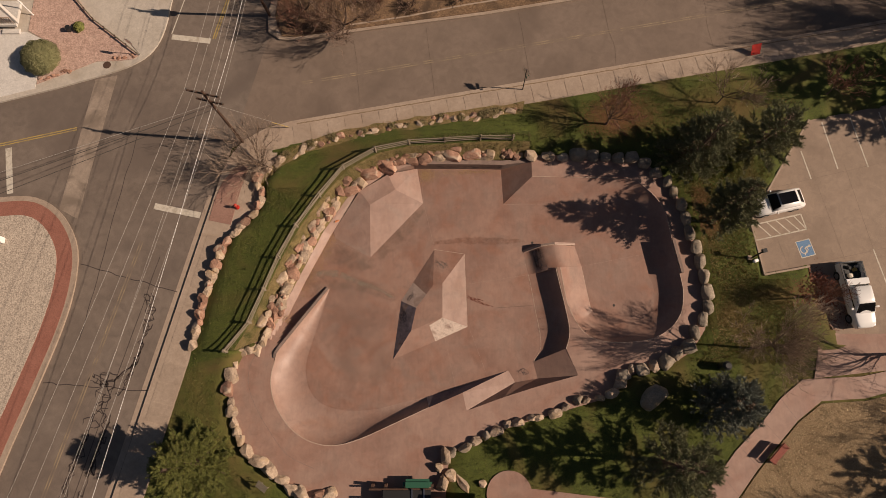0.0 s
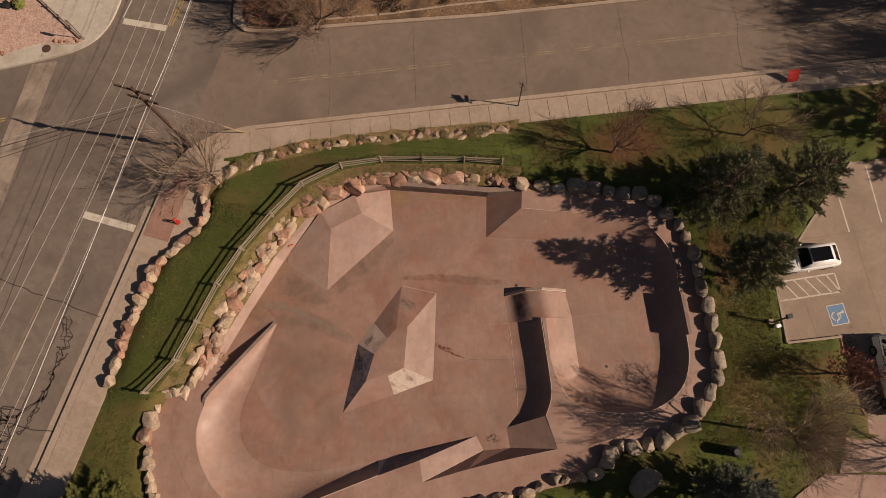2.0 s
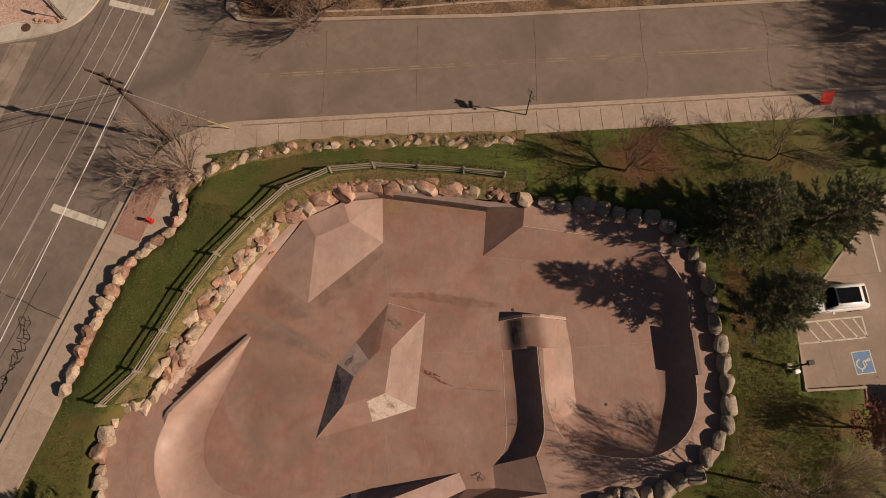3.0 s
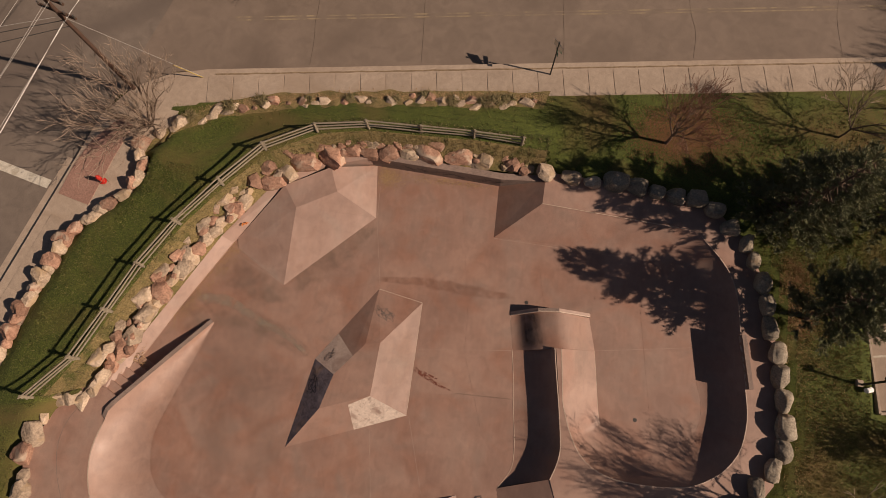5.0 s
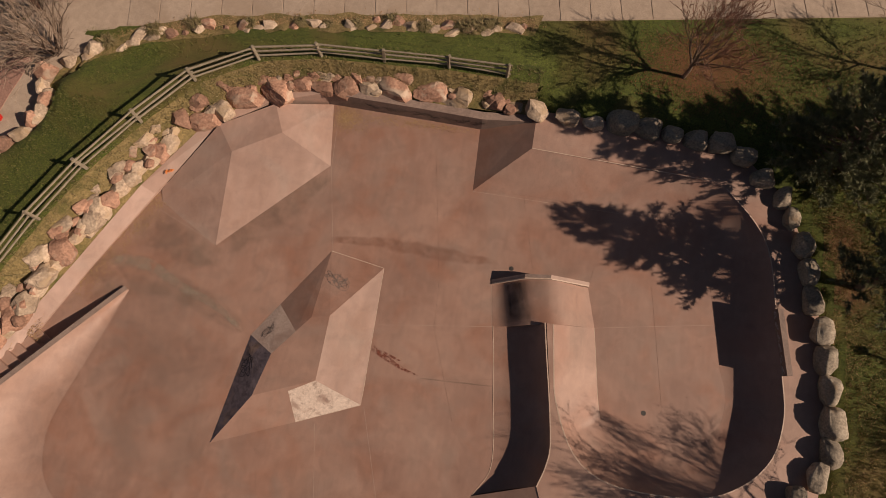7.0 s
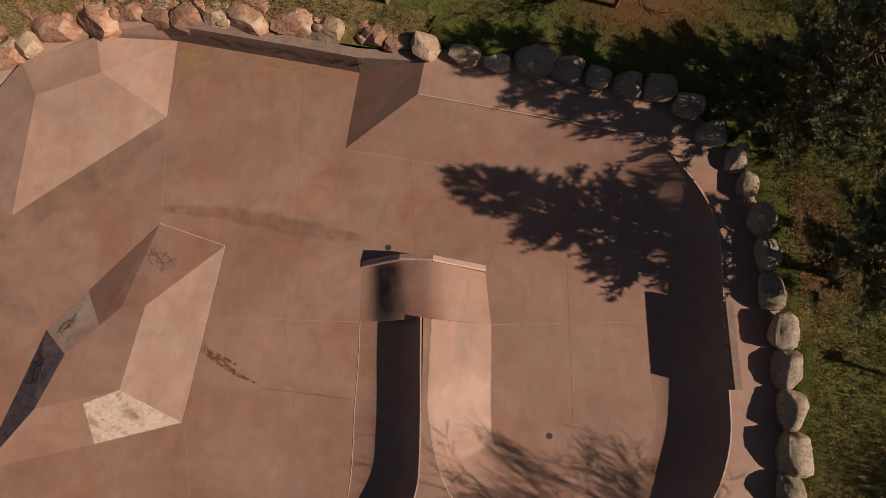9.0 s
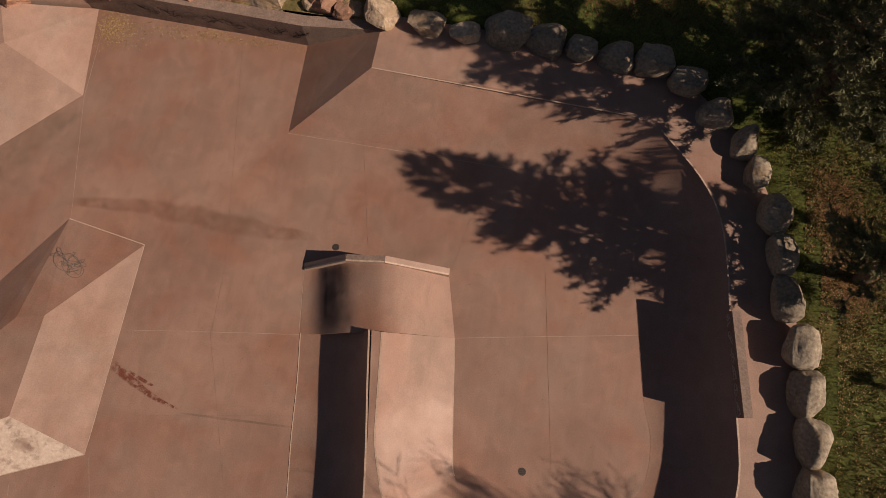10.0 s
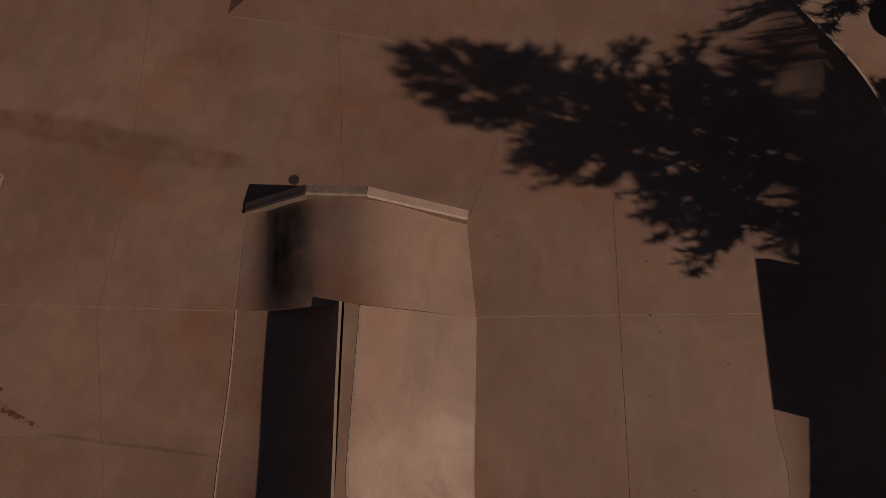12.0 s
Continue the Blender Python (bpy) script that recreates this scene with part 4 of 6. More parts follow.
symbol = tagged(mesh_ob("parking_symbol", [hm @ Vector(p) for p in ((-0.65, -0.75, 0), (0.65, -0.75, 0), (0.65, 0.75, 0), (-0.65, 0.75, 0))], [(0, 1, 2, 3)], WHITE), "blue square with white accessible parking symbol", "road marking", kind="structure")
mesh_ob("blue_field", [hm @ Vector(p) for p in ((-0.58, -0.68, 0.002), (0.58, -0.68, 0.002), (0.58, 0.68, 0.002), (-0.58, 0.68, 0.002))], [(0, 1, 2, 3)], BLUEP, symbol)
hm = hm @ pose(0, 0, 0, 0, 0, -75)
bm = bmesh.new()
bmesh.ops.create_circle(bm, cap_ends=True, segments=16, radius=0.11, matrix=hm @ Matrix.Translation((-0.02, 0.42, 0.006)))
pts = [(0.05 + 0.3 * math.cos(a), -0.2 + 0.3 * math.sin(a)) for a in np.linspace(-3.4, 0.9, 16)]
for lift, (poly, w) in enumerate(((pts, 0.09), ([(-0.02, 0.32), (-0.05, -0.02)], 0.13), ([(-0.05, 0.12), (0.25, 0.12)], 0.08), ([(-0.05, -0.05), (0.25, -0.05), (0.38, -0.35), (0.5, -0.35)], 0.1))):
    sv, sf = strip(poly, w, 0.009 + 0.003 * lift)
    vs = [bm.verts.new(hm @ Vector(p)) for p in sv]
    for fc in sf:
        bm.faces.new([vs[k] for k in fc])
part("wheelchair_figure", bm, WHITE, symbol)

# paths and dry lawn in the south-east
path_poly = [(19, -6.0), (14.3, -6.2), (12.3, -7.7), (10.7, -9.4), (8.2, -11.7), (6.4, -13.8), (2.0, -19.0), (4.9, -19.0), (8.0, -15.1), (9.8, -13.0), (11.9, -10.9), (13.4, -9.4), (15.5, -7.9), (19, -7.7), (24, -6.5), (24, -5.0)]
path = tagged(part("path", prism(path_poly, 1.0, LAWN + 0.09), DECKM), "pink concrete footpath", "path", kind="structure")
for a, b in (((12.3, -7.7), (13.4, -9.4)), ((10.7, -9.4), (11.9, -10.9)), ((8.6, -11.3), (9.9, -12.9)), ((6.9, -13.3), (8.1, -14.9))):
    mesh_ob("joint", *strip([a, b], 0.03, LAWN + 0.093), WALLC, path)
tagged(part("dry_lawn", prism([(24, -6.8), (19, -7.9), (15.5, -8.1), (13.5, -9.5), (12.0, -11.0), (9.9, -13.1), (8.1, -15.2), (5.0, -19.1), (45, -34), (45, -9)], 1.0, LAWN + 0.07), DRYG), "dry straw-coloured winter grass", "lawn", kind="structure")
tagged(part("round_pad", prism(arc_pts((-9.4, -14.8), 1.75, 0, 360, 28)[:-1], 1.0, LAWN + 0.08), DECKM), "round pink concrete pad", "path", kind="structure")
tagged(part("pad_path", prism([(-7.9, -14.35), (3, -15.6), (3, -17.2), (-8.4, -16.2)], 1.0, LAWN + 0.085), DECKM), "pink concrete path", "path", kind="structure")

tagged(part("pink_pad", prism([(16.3, -2.3), (18.0, -2.55), (24, -2.55), (24, -5.2), (15.2, -6.15), (15.8, -4.2)], 0.9, [1.2, 1.05, 1.05, 1.37, 1.37, 1.34]), DECKM), "pink concrete apron between path and parking lot", "path", kind="structure")

# ---- boulders ----
def rock_mesh(seed, material, sharp=0.0):
    rnd = random.Random(seed)
    bm = bmesh.new()
    bmesh.ops.create_cube(bm, size=1.0)
    bmesh.ops.subdivide_edges(bm, edges=bm.edges, cuts=9, use_grid_fill=True)
    cuts = [(Vector((rnd.gauss(0, 1), rnd.gauss(0, 1), rnd.gauss(0.2, 0.7))).normalized(), rnd.uniform(0.33, 0.5)) for _ in range(12)]
    o = Vector((seed * 7.1, seed * 3.3, 0))
    for v in bm.verts:
        v.co = v.co.lerp(v.co.normalized() * 0.56, 0.55 if sharp else 0.7)
        for d, h in cuts:
            e = v.co.dot(d) - h
            if e > 0:
                v.co -= d * e * 0.97
        v.co *= 1 + 0.13 * noise.noise(v.co * 2.0 + o) + 0.05 * noise.noise(v.co * 6 + o) + 0.025 * noise.noise(v.co * 15 + o)
    me = bpy.data.meshes.new("boulder")
    bm.to_mesh(me)
    bm.free()
    me.materials.append(material)
    me.polygons.foreach_set("use_smooth", [not sharp] * len(me.polygons))
    return me


ROCKS = {"p": [rock_mesh(i, ROCKP, 1) for i in range(8)], "t": [rock_mesh(20 + i, ROCKT, 1) for i in range(8)], "g": [rock_mesh(40 + i, ROCKG) for i in range(8)]}
WHAT = {"p": "rough reddish sandstone boulder", "t": "pale tan landscaping boulder", "g": "large rounded grey-brown boulder"}
BLOCKS = []
for i in range(7):
    rnd = random.Random(300 + i)
    bm = bmesh.new()
    bmesh.ops.create_cube(bm, size=1.0)
    bmesh.ops.subdivide_edges(bm, edges=bm.edges, cuts=11, use_grid_fill=True)
    cuts = [(Vector((rnd.gauss(0, 1), rnd.gauss(0, 1), rnd.gauss(0.3, 0.7))).normalized(), rnd.uniform(0.4, 0.52)) for _ in range(9)]
    for v in bm.verts:
        v.co = v.co.lerp(v.co.normalized() * 0.55, 0.62)
        for d, h in cuts:
            e = v.co.dot(d) - h
            if e > 0:
                v.co -= d * e * 0.85
        o = Vector((i * 5.3, i * 2.1, 3))
        v.co *= 1 + 0.12 * noise.noise(v.co * 1.8 + o) + 0.06 * noise.noise(v.co * 5 + o) + 0.03 * noise.noise(v.co * 13 + o) + 0.012 * noise.noise(v.co * 30 + o)
    me = bpy.data.meshes.new("boulder")
    bm.to_mesh(me)
    bm.free()
    me.materials.append(ROCKG)
    me.polygons.foreach_set("use_smooth", [True] * len(me.polygons))
    BLOCKS.append(me)
ROCKS["b"] = BLOCKS
WHAT["b"] = "large rounded grey-brown boulder"
rr = random.Random(5)


def boulder(kind, x, y, z, sx, sy, sz, turn, group, note=""):
    o = new("boulder", rr.choice(ROCKS[kind]))
    o.matrix_world = pose(x, y, z, rr.uniform(-14, 14), rr.uniform(-14, 14), turn) @ Matrix.Diagonal((sx, sy, sz, 1))
    return tagged(o, WHAT[kind] + " " + note, "boulder", group)


def row(line, step, size, base, kinds, group, note, jitter=0.15, flat=0.75, gap=0.0):
    p = np.array(line, float)
    s = np.r_[0, np.cumsum(np.linalg.norm(np.diff(p, axis=0), axis=1))]
    at = 0.0
    while at < s[-1]:
        k = size * rr.uniform(0.72, 1.3)
        x, y = (np.interp(at, s, p[:, i]) + rr.gauss(0, jitter) for i in (0, 1))
        x2, y2 = (np.interp(at + 0.3, s, p[:, i]) for i in (0, 1))
        x1_, y1_ = (np.interp(at, s, p[:, i]) for i in (0, 1))
        ang = math.degrees(math.atan2(y2 - y1_, x2 - x1_)) + rr.uniform(-25, 25)
        kd = rr.choice(kinds)
        b = base(x, y) if callable(base) else base
        if rr.random() >= gap:
            boulder(kd, x, y, b + 0.22 * k * flat, k * rr.uniform(1.0, 1.3), k * rr.uniform(0.75, 1.0), k * flat * rr.uniform(0.8, 1.15), ang, group, note)
        at += step * k / size * rr.uniform(0.9, 1.1)


row(W_OUT[:9], 0.62, 0.82, lambda x, y: 1.28, "tpt", "boulders along the sidewalk", "at the edge of the lawn", 0.08, 1.0)
row(W_OUT[9:], 0.6, 0.62, lambda x, y: 1.15, "tpt", "boulders along the sidewalk", "half buried beside the sidewalk", 0.2, 0.65, 0.05)
SOIL = mat("bank_soil", (0.13, 0.098, 0.036), (0.25, 0.18, 0.078), 2.5, 0.95, 0.9, 12.0, 8.0, (0.07, 0.07, 0.016), 0.7, (0.5, 0.68), 0.6)
bed = resample(W_OUT[8:], 120)
wob = [0.62 + 0.25 * noise.noise((x * 0.8, y, 2)) for x, y in bed]
bv = [(x + k * w * 0.25, y + 0.2 + k * w, max(ground_z(x, y + k * w), 1.2) + 0.035) for (x, y), w in zip(bed, wob) for k in (-1, 0, 1)]
tagged(mesh_ob("soil_strip", bv, [(3 * a + k, 3 * a + 3 + k, 3 * a + 4 + k, 3 * a + 1 + k) for a in range(119) for k in (0, 1)], SOIL, smooth=True), "brown soil strip under the sidewalk rocks", "soil", kind="structure")
TOPS = (1.17, 0.66, 0.56, 0.6, 0.9, 1.05, 1.08)
inner = resample([(x, y, z - 0.03) for (x, y), z in zip(curb_out, TOPS)] + [(-11.7, 12.75, 1.08), (-7.0, 12.9, 1.08)], 70)
outer = resample(BANK_TOP, 70)
slope = np.gradient(outer, axis=0)
slope /= np.linalg.norm(slope, axis=1)[:, None]
bank = []
for p, q, e in zip(inner, outer, slope):
    bank += [(*(p[:2] * (1 - u) + q * u), p[2] + (1.92 - p[2]) * u ** 1.1 + min(1, 5 * u) * 0.09 * noise.noise((p[0] * 1.5, p[1] * 1.5 + 4 * u, 0))) for u in np.linspace(0, 1, 9)]
    bank += [(q[0] - e[1] * w, q[1] + e[0] * w, z + 0.05 * noise.noise((q[0], q[1], w))) for w, z in ((0.45, 1.9), (0.95, 1.72), (1.15, 1.5))]
NB = 12
bank_ob = tagged(mesh_ob("rock_bank", bank, [(NB * i + k, NB * i + NB + k, NB * i + NB + 1 + k, NB * i + 1 + k) for i in range(69) for k in range(NB - 1)], SOIL, smooth=True), "dry soil bank with leaf litter below the fence", "bank", kind="structure")
bank_ob.data.materials.append(GRASS)
for i, poly in enumerate(bank_ob.data.polygons):
    poly.material_index = int(i % (NB - 1) >= 8)
N_IN = [(-29.6, -3.9), (-28.7, -1.7), (-27.2, 2.3), (-26.05, 4.9), (-25.2, 6.6), (-23.9, 8.7), (-22.6, 10.3), (-21.1, 11.6), (-19.2, 12.6), (-16.9, 13.05), (-11.7, 13.2), (-8.0, 13.15)]
row([(a + 0.1, b - 0.02) for a, b in N_IN[:6]], 0.66, 1.05, 0.92, "tptt", "boulders of the bank", "stacked above the seat wall", 0.08, 0.75)
BANK_ROCKS = ((-23.55, 9.8, 0.95), (-22.35, 9.95, 0.85), (-21.8, 10.75, 0.9), (-22.9, 10.7, 0.95), (-21.95, 11.9, 0.85), (-20.8, 11.45, 1.1), (-20.3, 12.5, 0.75), (-19.4, 12.75, 0.7), (-19.25, 12.1, 1.15), (-18.6, 13.2, 0.7), (-18.2, 12.65, 0.9), (-17.85, 13.1, 0.55), (-17.05, 13.3, 0.8), (-17.2, 12.7, 0.75), (-16.05, 12.95, 0.95), (-16.2, 13.4, 0.6), (-15.0, 13.55, 0.75), (-14.85, 13.0, 0.9), (-14.15, 13.7, 0.65), (-13.65, 13.15, 1.1), (-13.3, 13.85, 0.85), (-12.0, 13.3, 1.1), (-10.65, 13.3, 0.95), (-10.3, 13.85, 0.6), (-9.4, 13.6, 0.65), (-8.75, 13.3, 1.0), (-8.6, 14.0, 0.55), (-7.7, 13.4, 0.7))
for i, (x, y, k) in enumerate(BANK_ROCKS):
    back = min(1.0, max(0.0, (off_line(SEAT_WALL + [(-6.8, 12.9)], x, y) - 0.25) / 0.9))
    boulder("t" if i % 5 == 2 else "p", x, y, 0.95 + 0.3 * back + 0.12 * k, k * 1.6, k * 1.3, k * 0.95, rr.uniform(-30, 30), "boulders of the bank", "stacked above the seat wall")
row([(a - 0.45, b + 0.32) for a, b in N_IN[1:6]], 0.6, 0.82, 1.25, "tptt", "boulders of the bank", "on the bank below the fence", 0.1, 0.7, 0.25)

row([(a - 0.15, b + 0.1) for a, b in N_IN[1:9]] + [(a, b + 0.25) for a, b in N_IN[9:]], 0.4, 0.5, 1.2, "ptpp", "boulders of the bank", "wedged between larger stones", 0.3, 0.8)
for x, y, k, kd in ((-6.6, 13.1, 1.15, "t"), (-5.2, 13.1, 1.05, "t"), (-3.95, 13.0, 0.9, "t"), (-2.6, 13.25, 1.35, "b"), (-1.3, 13.12, 1.15, "b"), (-0.2, 12.95, 0.95, "b"), (0.95, 12.9, 1.05, "b"), (2.1, 12.95, 1.15, "b"), (3.2, 12.35, 1.1, "b"), (4.15, 11.5, 1.0, "b")):
    boulder(kd, x, y - 0.05, 1.12 + 0.2 * k, k * 1.05, k * 0.9, k * 0.75, rr.uniform(-30, 10), "boulders round the deck", "beside the deck")
E_ROCKS = [(5.05, 10.6, 1.0), (5.46, 9.65, 0.95), (6.0, 8.5, 1.2), (6.27, 7.25, 1.1), (6.43, 6.0, 1.2), (6.83, 4.65, 1.25), (7.03, 3.45, 1.15), (7.25, 2.2, 1.25), (7.33, 0.9, 1.3), (7.27, -0.38, 1.2), (6.75, -1.4, 1.1), (5.95, -2.5, 1.1)]
for i, (x, y, k) in enumerate(E_ROCKS):
    o = new("boulder", BLOCKS[i % 7])
    o.matrix_world = pose(x + 0.04, y, D + 0.23 * k, rr.uniform(-8, 8), rr.uniform(-8, 8), rr.uniform(-14, 14) + 180 * (i % 2)) @ Matrix.Diagonal((k * 0.7, k * 1.1, k * 0.7, 1))
    tagged(o, "large blocky grey-brown boulder casting a long shadow on the deck", "boulder", "boulders round the deck")
row([(-29.5, -3.5), (-31.3, -4.1)], 0.7, 0.85, 1.12, "t", "boulders of the bank", "at the head of the steps", 0.08, 0.7)
for x, y, k in ((5.4, -3.6, 1.1), (4.4, -4.15, 0.95), (3.5, -4.8, 1.1), (2.5, -5.15, 0.85), (1.5, -5.4, 0.95), (0.7, -5.35, 0.7), (-0.1, -5.85, 0.95), (-0.4, -6.5, 0.9)):
    boulder("b" if k > 0.9 else "t", x, y, 1.15 + 0.24 * k, k * 1.15, k * 1.0, k * 0.9, rr.uniform(0, 90), "boulders round the deck", "in tree shade at the deck edge")
row([(-1.0, -7.3), (-3.7, -8.0), (-6.4, -8.8), (-9.5, -9.8), (-12.0, -10.9), (-14.2, -11.8)], 0.95, 0.74, 1.15, "tgt", "boulders round the deck", "along the deck edge", 0.1, 0.95)
for x, y, sx, sy, sz, a in ((-14.3, -11.9, 0.75, 1.55, 1.5, 8), (-14.75, -12.85, 0.6, 0.7, 0.8, 0), (-14.5, -13.9, 0.8, 1.3, 1.0, -10), (-13.8, -13.4, 0.75, 0.95, 0.7, 25), (-12.95, -14.0, 0.6, 1.6, 0.6, 40)):
    boulder("t", x, y, 1.2 + 0.22 * sz, sx, sy, sz, a, "boulders round the deck", "at the park entrance")
for x, y, k, a in ((-30.65, 11.05, 1.25, 40), (-30.2, 9.9, 0.8, 70), (-29.7, 11.8, 0.75, 10), (-28.75, 12.7, 0.95, 35)):
    boulder("p" if k > 1.2 else "t", x, y, 1.2 + 0.2 * k, k, k * 0.85, k * 0.8, a, "boulders along the sidewalk", "piled at the street corner")
row([(-31.3, -5.0), (-31.6, -7.4), (-31.0, -9.5), (-29.9, -11.3), (-28.3, -12.8), (-26.3, -14.2), (-24.8, -14.8), (-22.8, -15.0)], 0.98, 1.0, 1.12, "tttp", "boulders round the deck", "between deck and lawn", 0.1, 0.85)
tagged(boulder("b", 2.2, -7.55, LAWN + 0.3, 2.3, 1.45, 1.1, 38, "", ""), "big flat-topped grey boulder in pine shade", "boulder")

# ---- split rail fence ----
fence = tagged(new("fence"), "weathered split-rail wooden fence with three rails", "fence")
for i, (x, y) in enumerate(FENCE):
    z = LAWN + 0.6
    part("post", boxed((0.15, 0.13, 1.35), pose(x, y, z + 0.5, rr.uniform(-3, 3), rr.uniform(-3, 3), rr.uniform(0, 90)), 0.02), WOODG, fence)
    if i + 1 < len(FENCE):
        x2, y2 = FENCE[i + 1]
        z2 = LAWN + 0.6
        for h in (0.38, 0.7, 1.02):
            v = Vector((x2 - x, y2 - y, 0)).normalized()
            o = Vector((-v.y, v.x, 0)) * rr.uniform(-0.05, 0.05)
            part("rail", tubed(Vector((x, y, z + h + rr.uniform(-0.03, 0.03))) + o - v * 0.15, Vector((x2, y2, z2 + h + rr.uniform(-0.03, 0.03))) - o + v * 0.15, rr.uniform(0.042, 0.055), rr.uniform(0.038, 0.05), 7), WOODG, fence)
row([(-51.0, 20.55), (-48.3, 21.75)], 0.32, 0.3, WALK + 0.02, "p", "stones edging the gravel yard", "edging the gravel yard", 0.08, 0.7)
row([(-44.6, 22.75), (-42.9, 23.0)], 0.32, 0.3, WALK + 0.02, "p", "stones edging the gravel yard", "edging the gravel yard", 0.08, 0.7)

# ---- trees ----
def branches(rnd, start, way, length, radius, depth, out, twigs, droop=0.0, spread=38.0, kids=3, up=0.25):
    p, d, n = Vector(start), Vector(way).normalized(), 4 if depth > 1 else 3
    pts = [(p.copy(), radius)]
    for k in range(n):
        d = (d + Vector((rnd.gauss(0, 0.13), rnd.gauss(0, 0.13), rnd.gauss(0, 0.1) + up * 0.15 - droop * 0.1))).normalized()
        p = p + d * length / n
        pts.append((p.copy(), max(0.010, radius * (1 - 0.4 * (k + 1) / n))))
    (twigs if depth <= 1 else out).append(pts)
    if depth == 0:
        return
    for k in range(kids + (1 if depth > 2 else 0)):
        i = rnd.randint(1, n) if k else n
        side = Vector((rnd.gauss(0, 1), rnd.gauss(0, 1), rnd.gauss(0, 0.6))).normalized()
        w = (d * math.cos(radians(spread)) + side * math.sin(radians(spread)) + Vector((0, 0, up))).normalized()
        branches(rnd, pts[i][0], w, length * rnd.uniform(0.6, 0.82), pts[i][1] * rnd.uniform(0.55, 0.75), depth - 1, out, twigs, droop, spread, kids, up)


def limbs_mesh(chains, sides):
    v, f = [], []
    for pts in chains:
        o = len(v)
        for i, (p, r) in enumerate(pts):
            d = (pts[min(i + 1, len(pts) - 1)][0] - pts[max(i - 1, 0)][0]).normalized()
            a = d.orthogonal().normalized()
            b = d.cross(a)
            v += [p + (a * math.cos(6.2832 * k / sides) + b * math.sin(6.2832 * k / sides)) * r for k in range(sides)]
        for i in range(len(pts) - 1):
            f += [(o + i * sides + k, o + i * sides + (k + 1) % sides, o + (i + 1) * sides + (k + 1) % sides, o + (i + 1) * sides + k) for k in range(sides)]
    return v, f


def bare_tree(seed, x, y, z, tall, label, stems=1, lean=(0, 0), spread=36, depth=5, kids=3, tw=None, radius=None, up=0.25, fork=0.0, flare=0.75):
    rnd = random.Random(seed)
    out, twigs = [], []
    r0 = radius or tall * 0.017
    if fork:
        out.append([(Vector((x, y, z - 0.1)), r0 * 1.7), (Vector((x + 0.05, y, z + fork * 0.5)), r0 * 1.5), (Vector((x, y, z + fork)), r0 * 1.35)])
    for s in range(stems):
        a = 6.283 * s / stems + rnd.uniform(-0.4, 0.4)
        w = Vector((lean[0] + (flare * math.cos(a) if stems > 1 else 0), lean[1] + (flare * math.sin(a) if stems > 1 else 0), 1))
        branches(rnd, (x, y, z - 0.1 + fork), w, tall * 0.36, r0, depth, out, twigs, 0, spread, kids, up)
    tree = tagged(new("tree"), label, "tree")
    tree.location = (0, 0, 0)
    mesh_ob("trunk", *limbs_mesh(out, 6), BARK, tree, "", True)
    mesh_ob("crown", *limbs_mesh(twigs, 3), tw or TWIG, tree, "", True)
    return tree


def pine(seed, x, y, z, tall, wide, label, lean=(0, 0), bare=0.22, material=None, dense=1.0, cone=0.55):
    rnd = random.Random(seed)
    chains = []
    top = Vector((x + lean[0], y + lean[1], z + tall))
    base = Vector((x, y, z - 0.1))
    chains.append([(base.lerp(top, s) + Vector((0.12 * math.sin(5 * s + seed), 0.12 * math.cos(4 * s), 0)), tall * 0.021 * (1.05 - s) + 0.01) for s in np.linspace(0, 1, 7)])
    n = int(40 * dense)
    tufts, ways = [], []
    for i in range(n):
        s = bare + (1 - bare) * (i + rnd.random()) / n
        a = i * 2.4 + rnd.uniform(-0.5, 0.5)
        reach = wide * (1 - (s - bare) / (1 - bare)) ** cone * rnd.uniform(0.62, 1.1) * (0.6 + 0.4 * min(1, (s - bare) * 8)) + 0.15
        p0 = base.lerp(top, s)
        d = Vector((math.cos(a), math.sin(a), rnd.uniform(-0.08, 0.3)))
        p1 = p0 + d * reach
        chains.append([(p0, 0.035), (p0.lerp(p1, 0.5) + Vector((0, 0, -0.06)), 0.024), (p1, 0.01)])
        for k in range(max(4, int(reach * 11))):
            u = 1.0 if k == 0 else rnd.uniform(0.3, 1.0)
            w = (d * rnd.uniform(0.4, 1.0) + Vector((-d.y, d.x, 0)) * rnd.choice((-1, 1)) * rnd.uniform(0.1, 0.8) * (k > 0) + Vector((0, 0, rnd.uniform(0.15, 0.9)))).normalized()
            q = p0.lerp(p1, u) + Vector((0, 0, -0.12 * u * (1 - u)))
            e = q + w * rnd.uniform(0.25, 0.55) * (0.5 + 0.5 * min(1, reach))
            chains.append([(q, 0.011), (e, 0.006)])
            tufts.append(q)
            ways.append(e - q)
    gen = np.random.default_rng(seed)
    c, w = np.repeat(np.array(tufts), 42, 0), np.repeat(np.array(ways), 42, 0)
    c = c + w * gen.uniform(0.15, 1.0, len(c))[:, None]
    w = w / np.linalg.norm(w, axis=1)[:, None]
    g = gen.normal(0, 0.6, w.shape) + w * 0.9
    g /= np.linalg.norm(g, axis=1)[:, None]
    t = np.cross(g, gen.normal(0, 1, g.shape))
    t *= (gen.uniform(0.008, 0.016, len(t)) / np.linalg.norm(t, axis=1))[:, None]
    l = gen.uniform(0.09, 0.18, len(t))[:, None]
    needles = np.stack([c - t, c + t, c + g * l + t * 0.6, c + g * l - t * 0.6], 1)
    tree = tagged(new("pine_tree"), label, "tree")
    mesh_ob("trunk", *limbs_mesh(chains, 6), BARK, tree, "", True)
    soup("crown", needles, material or NEEDLE, tree)
    return tree


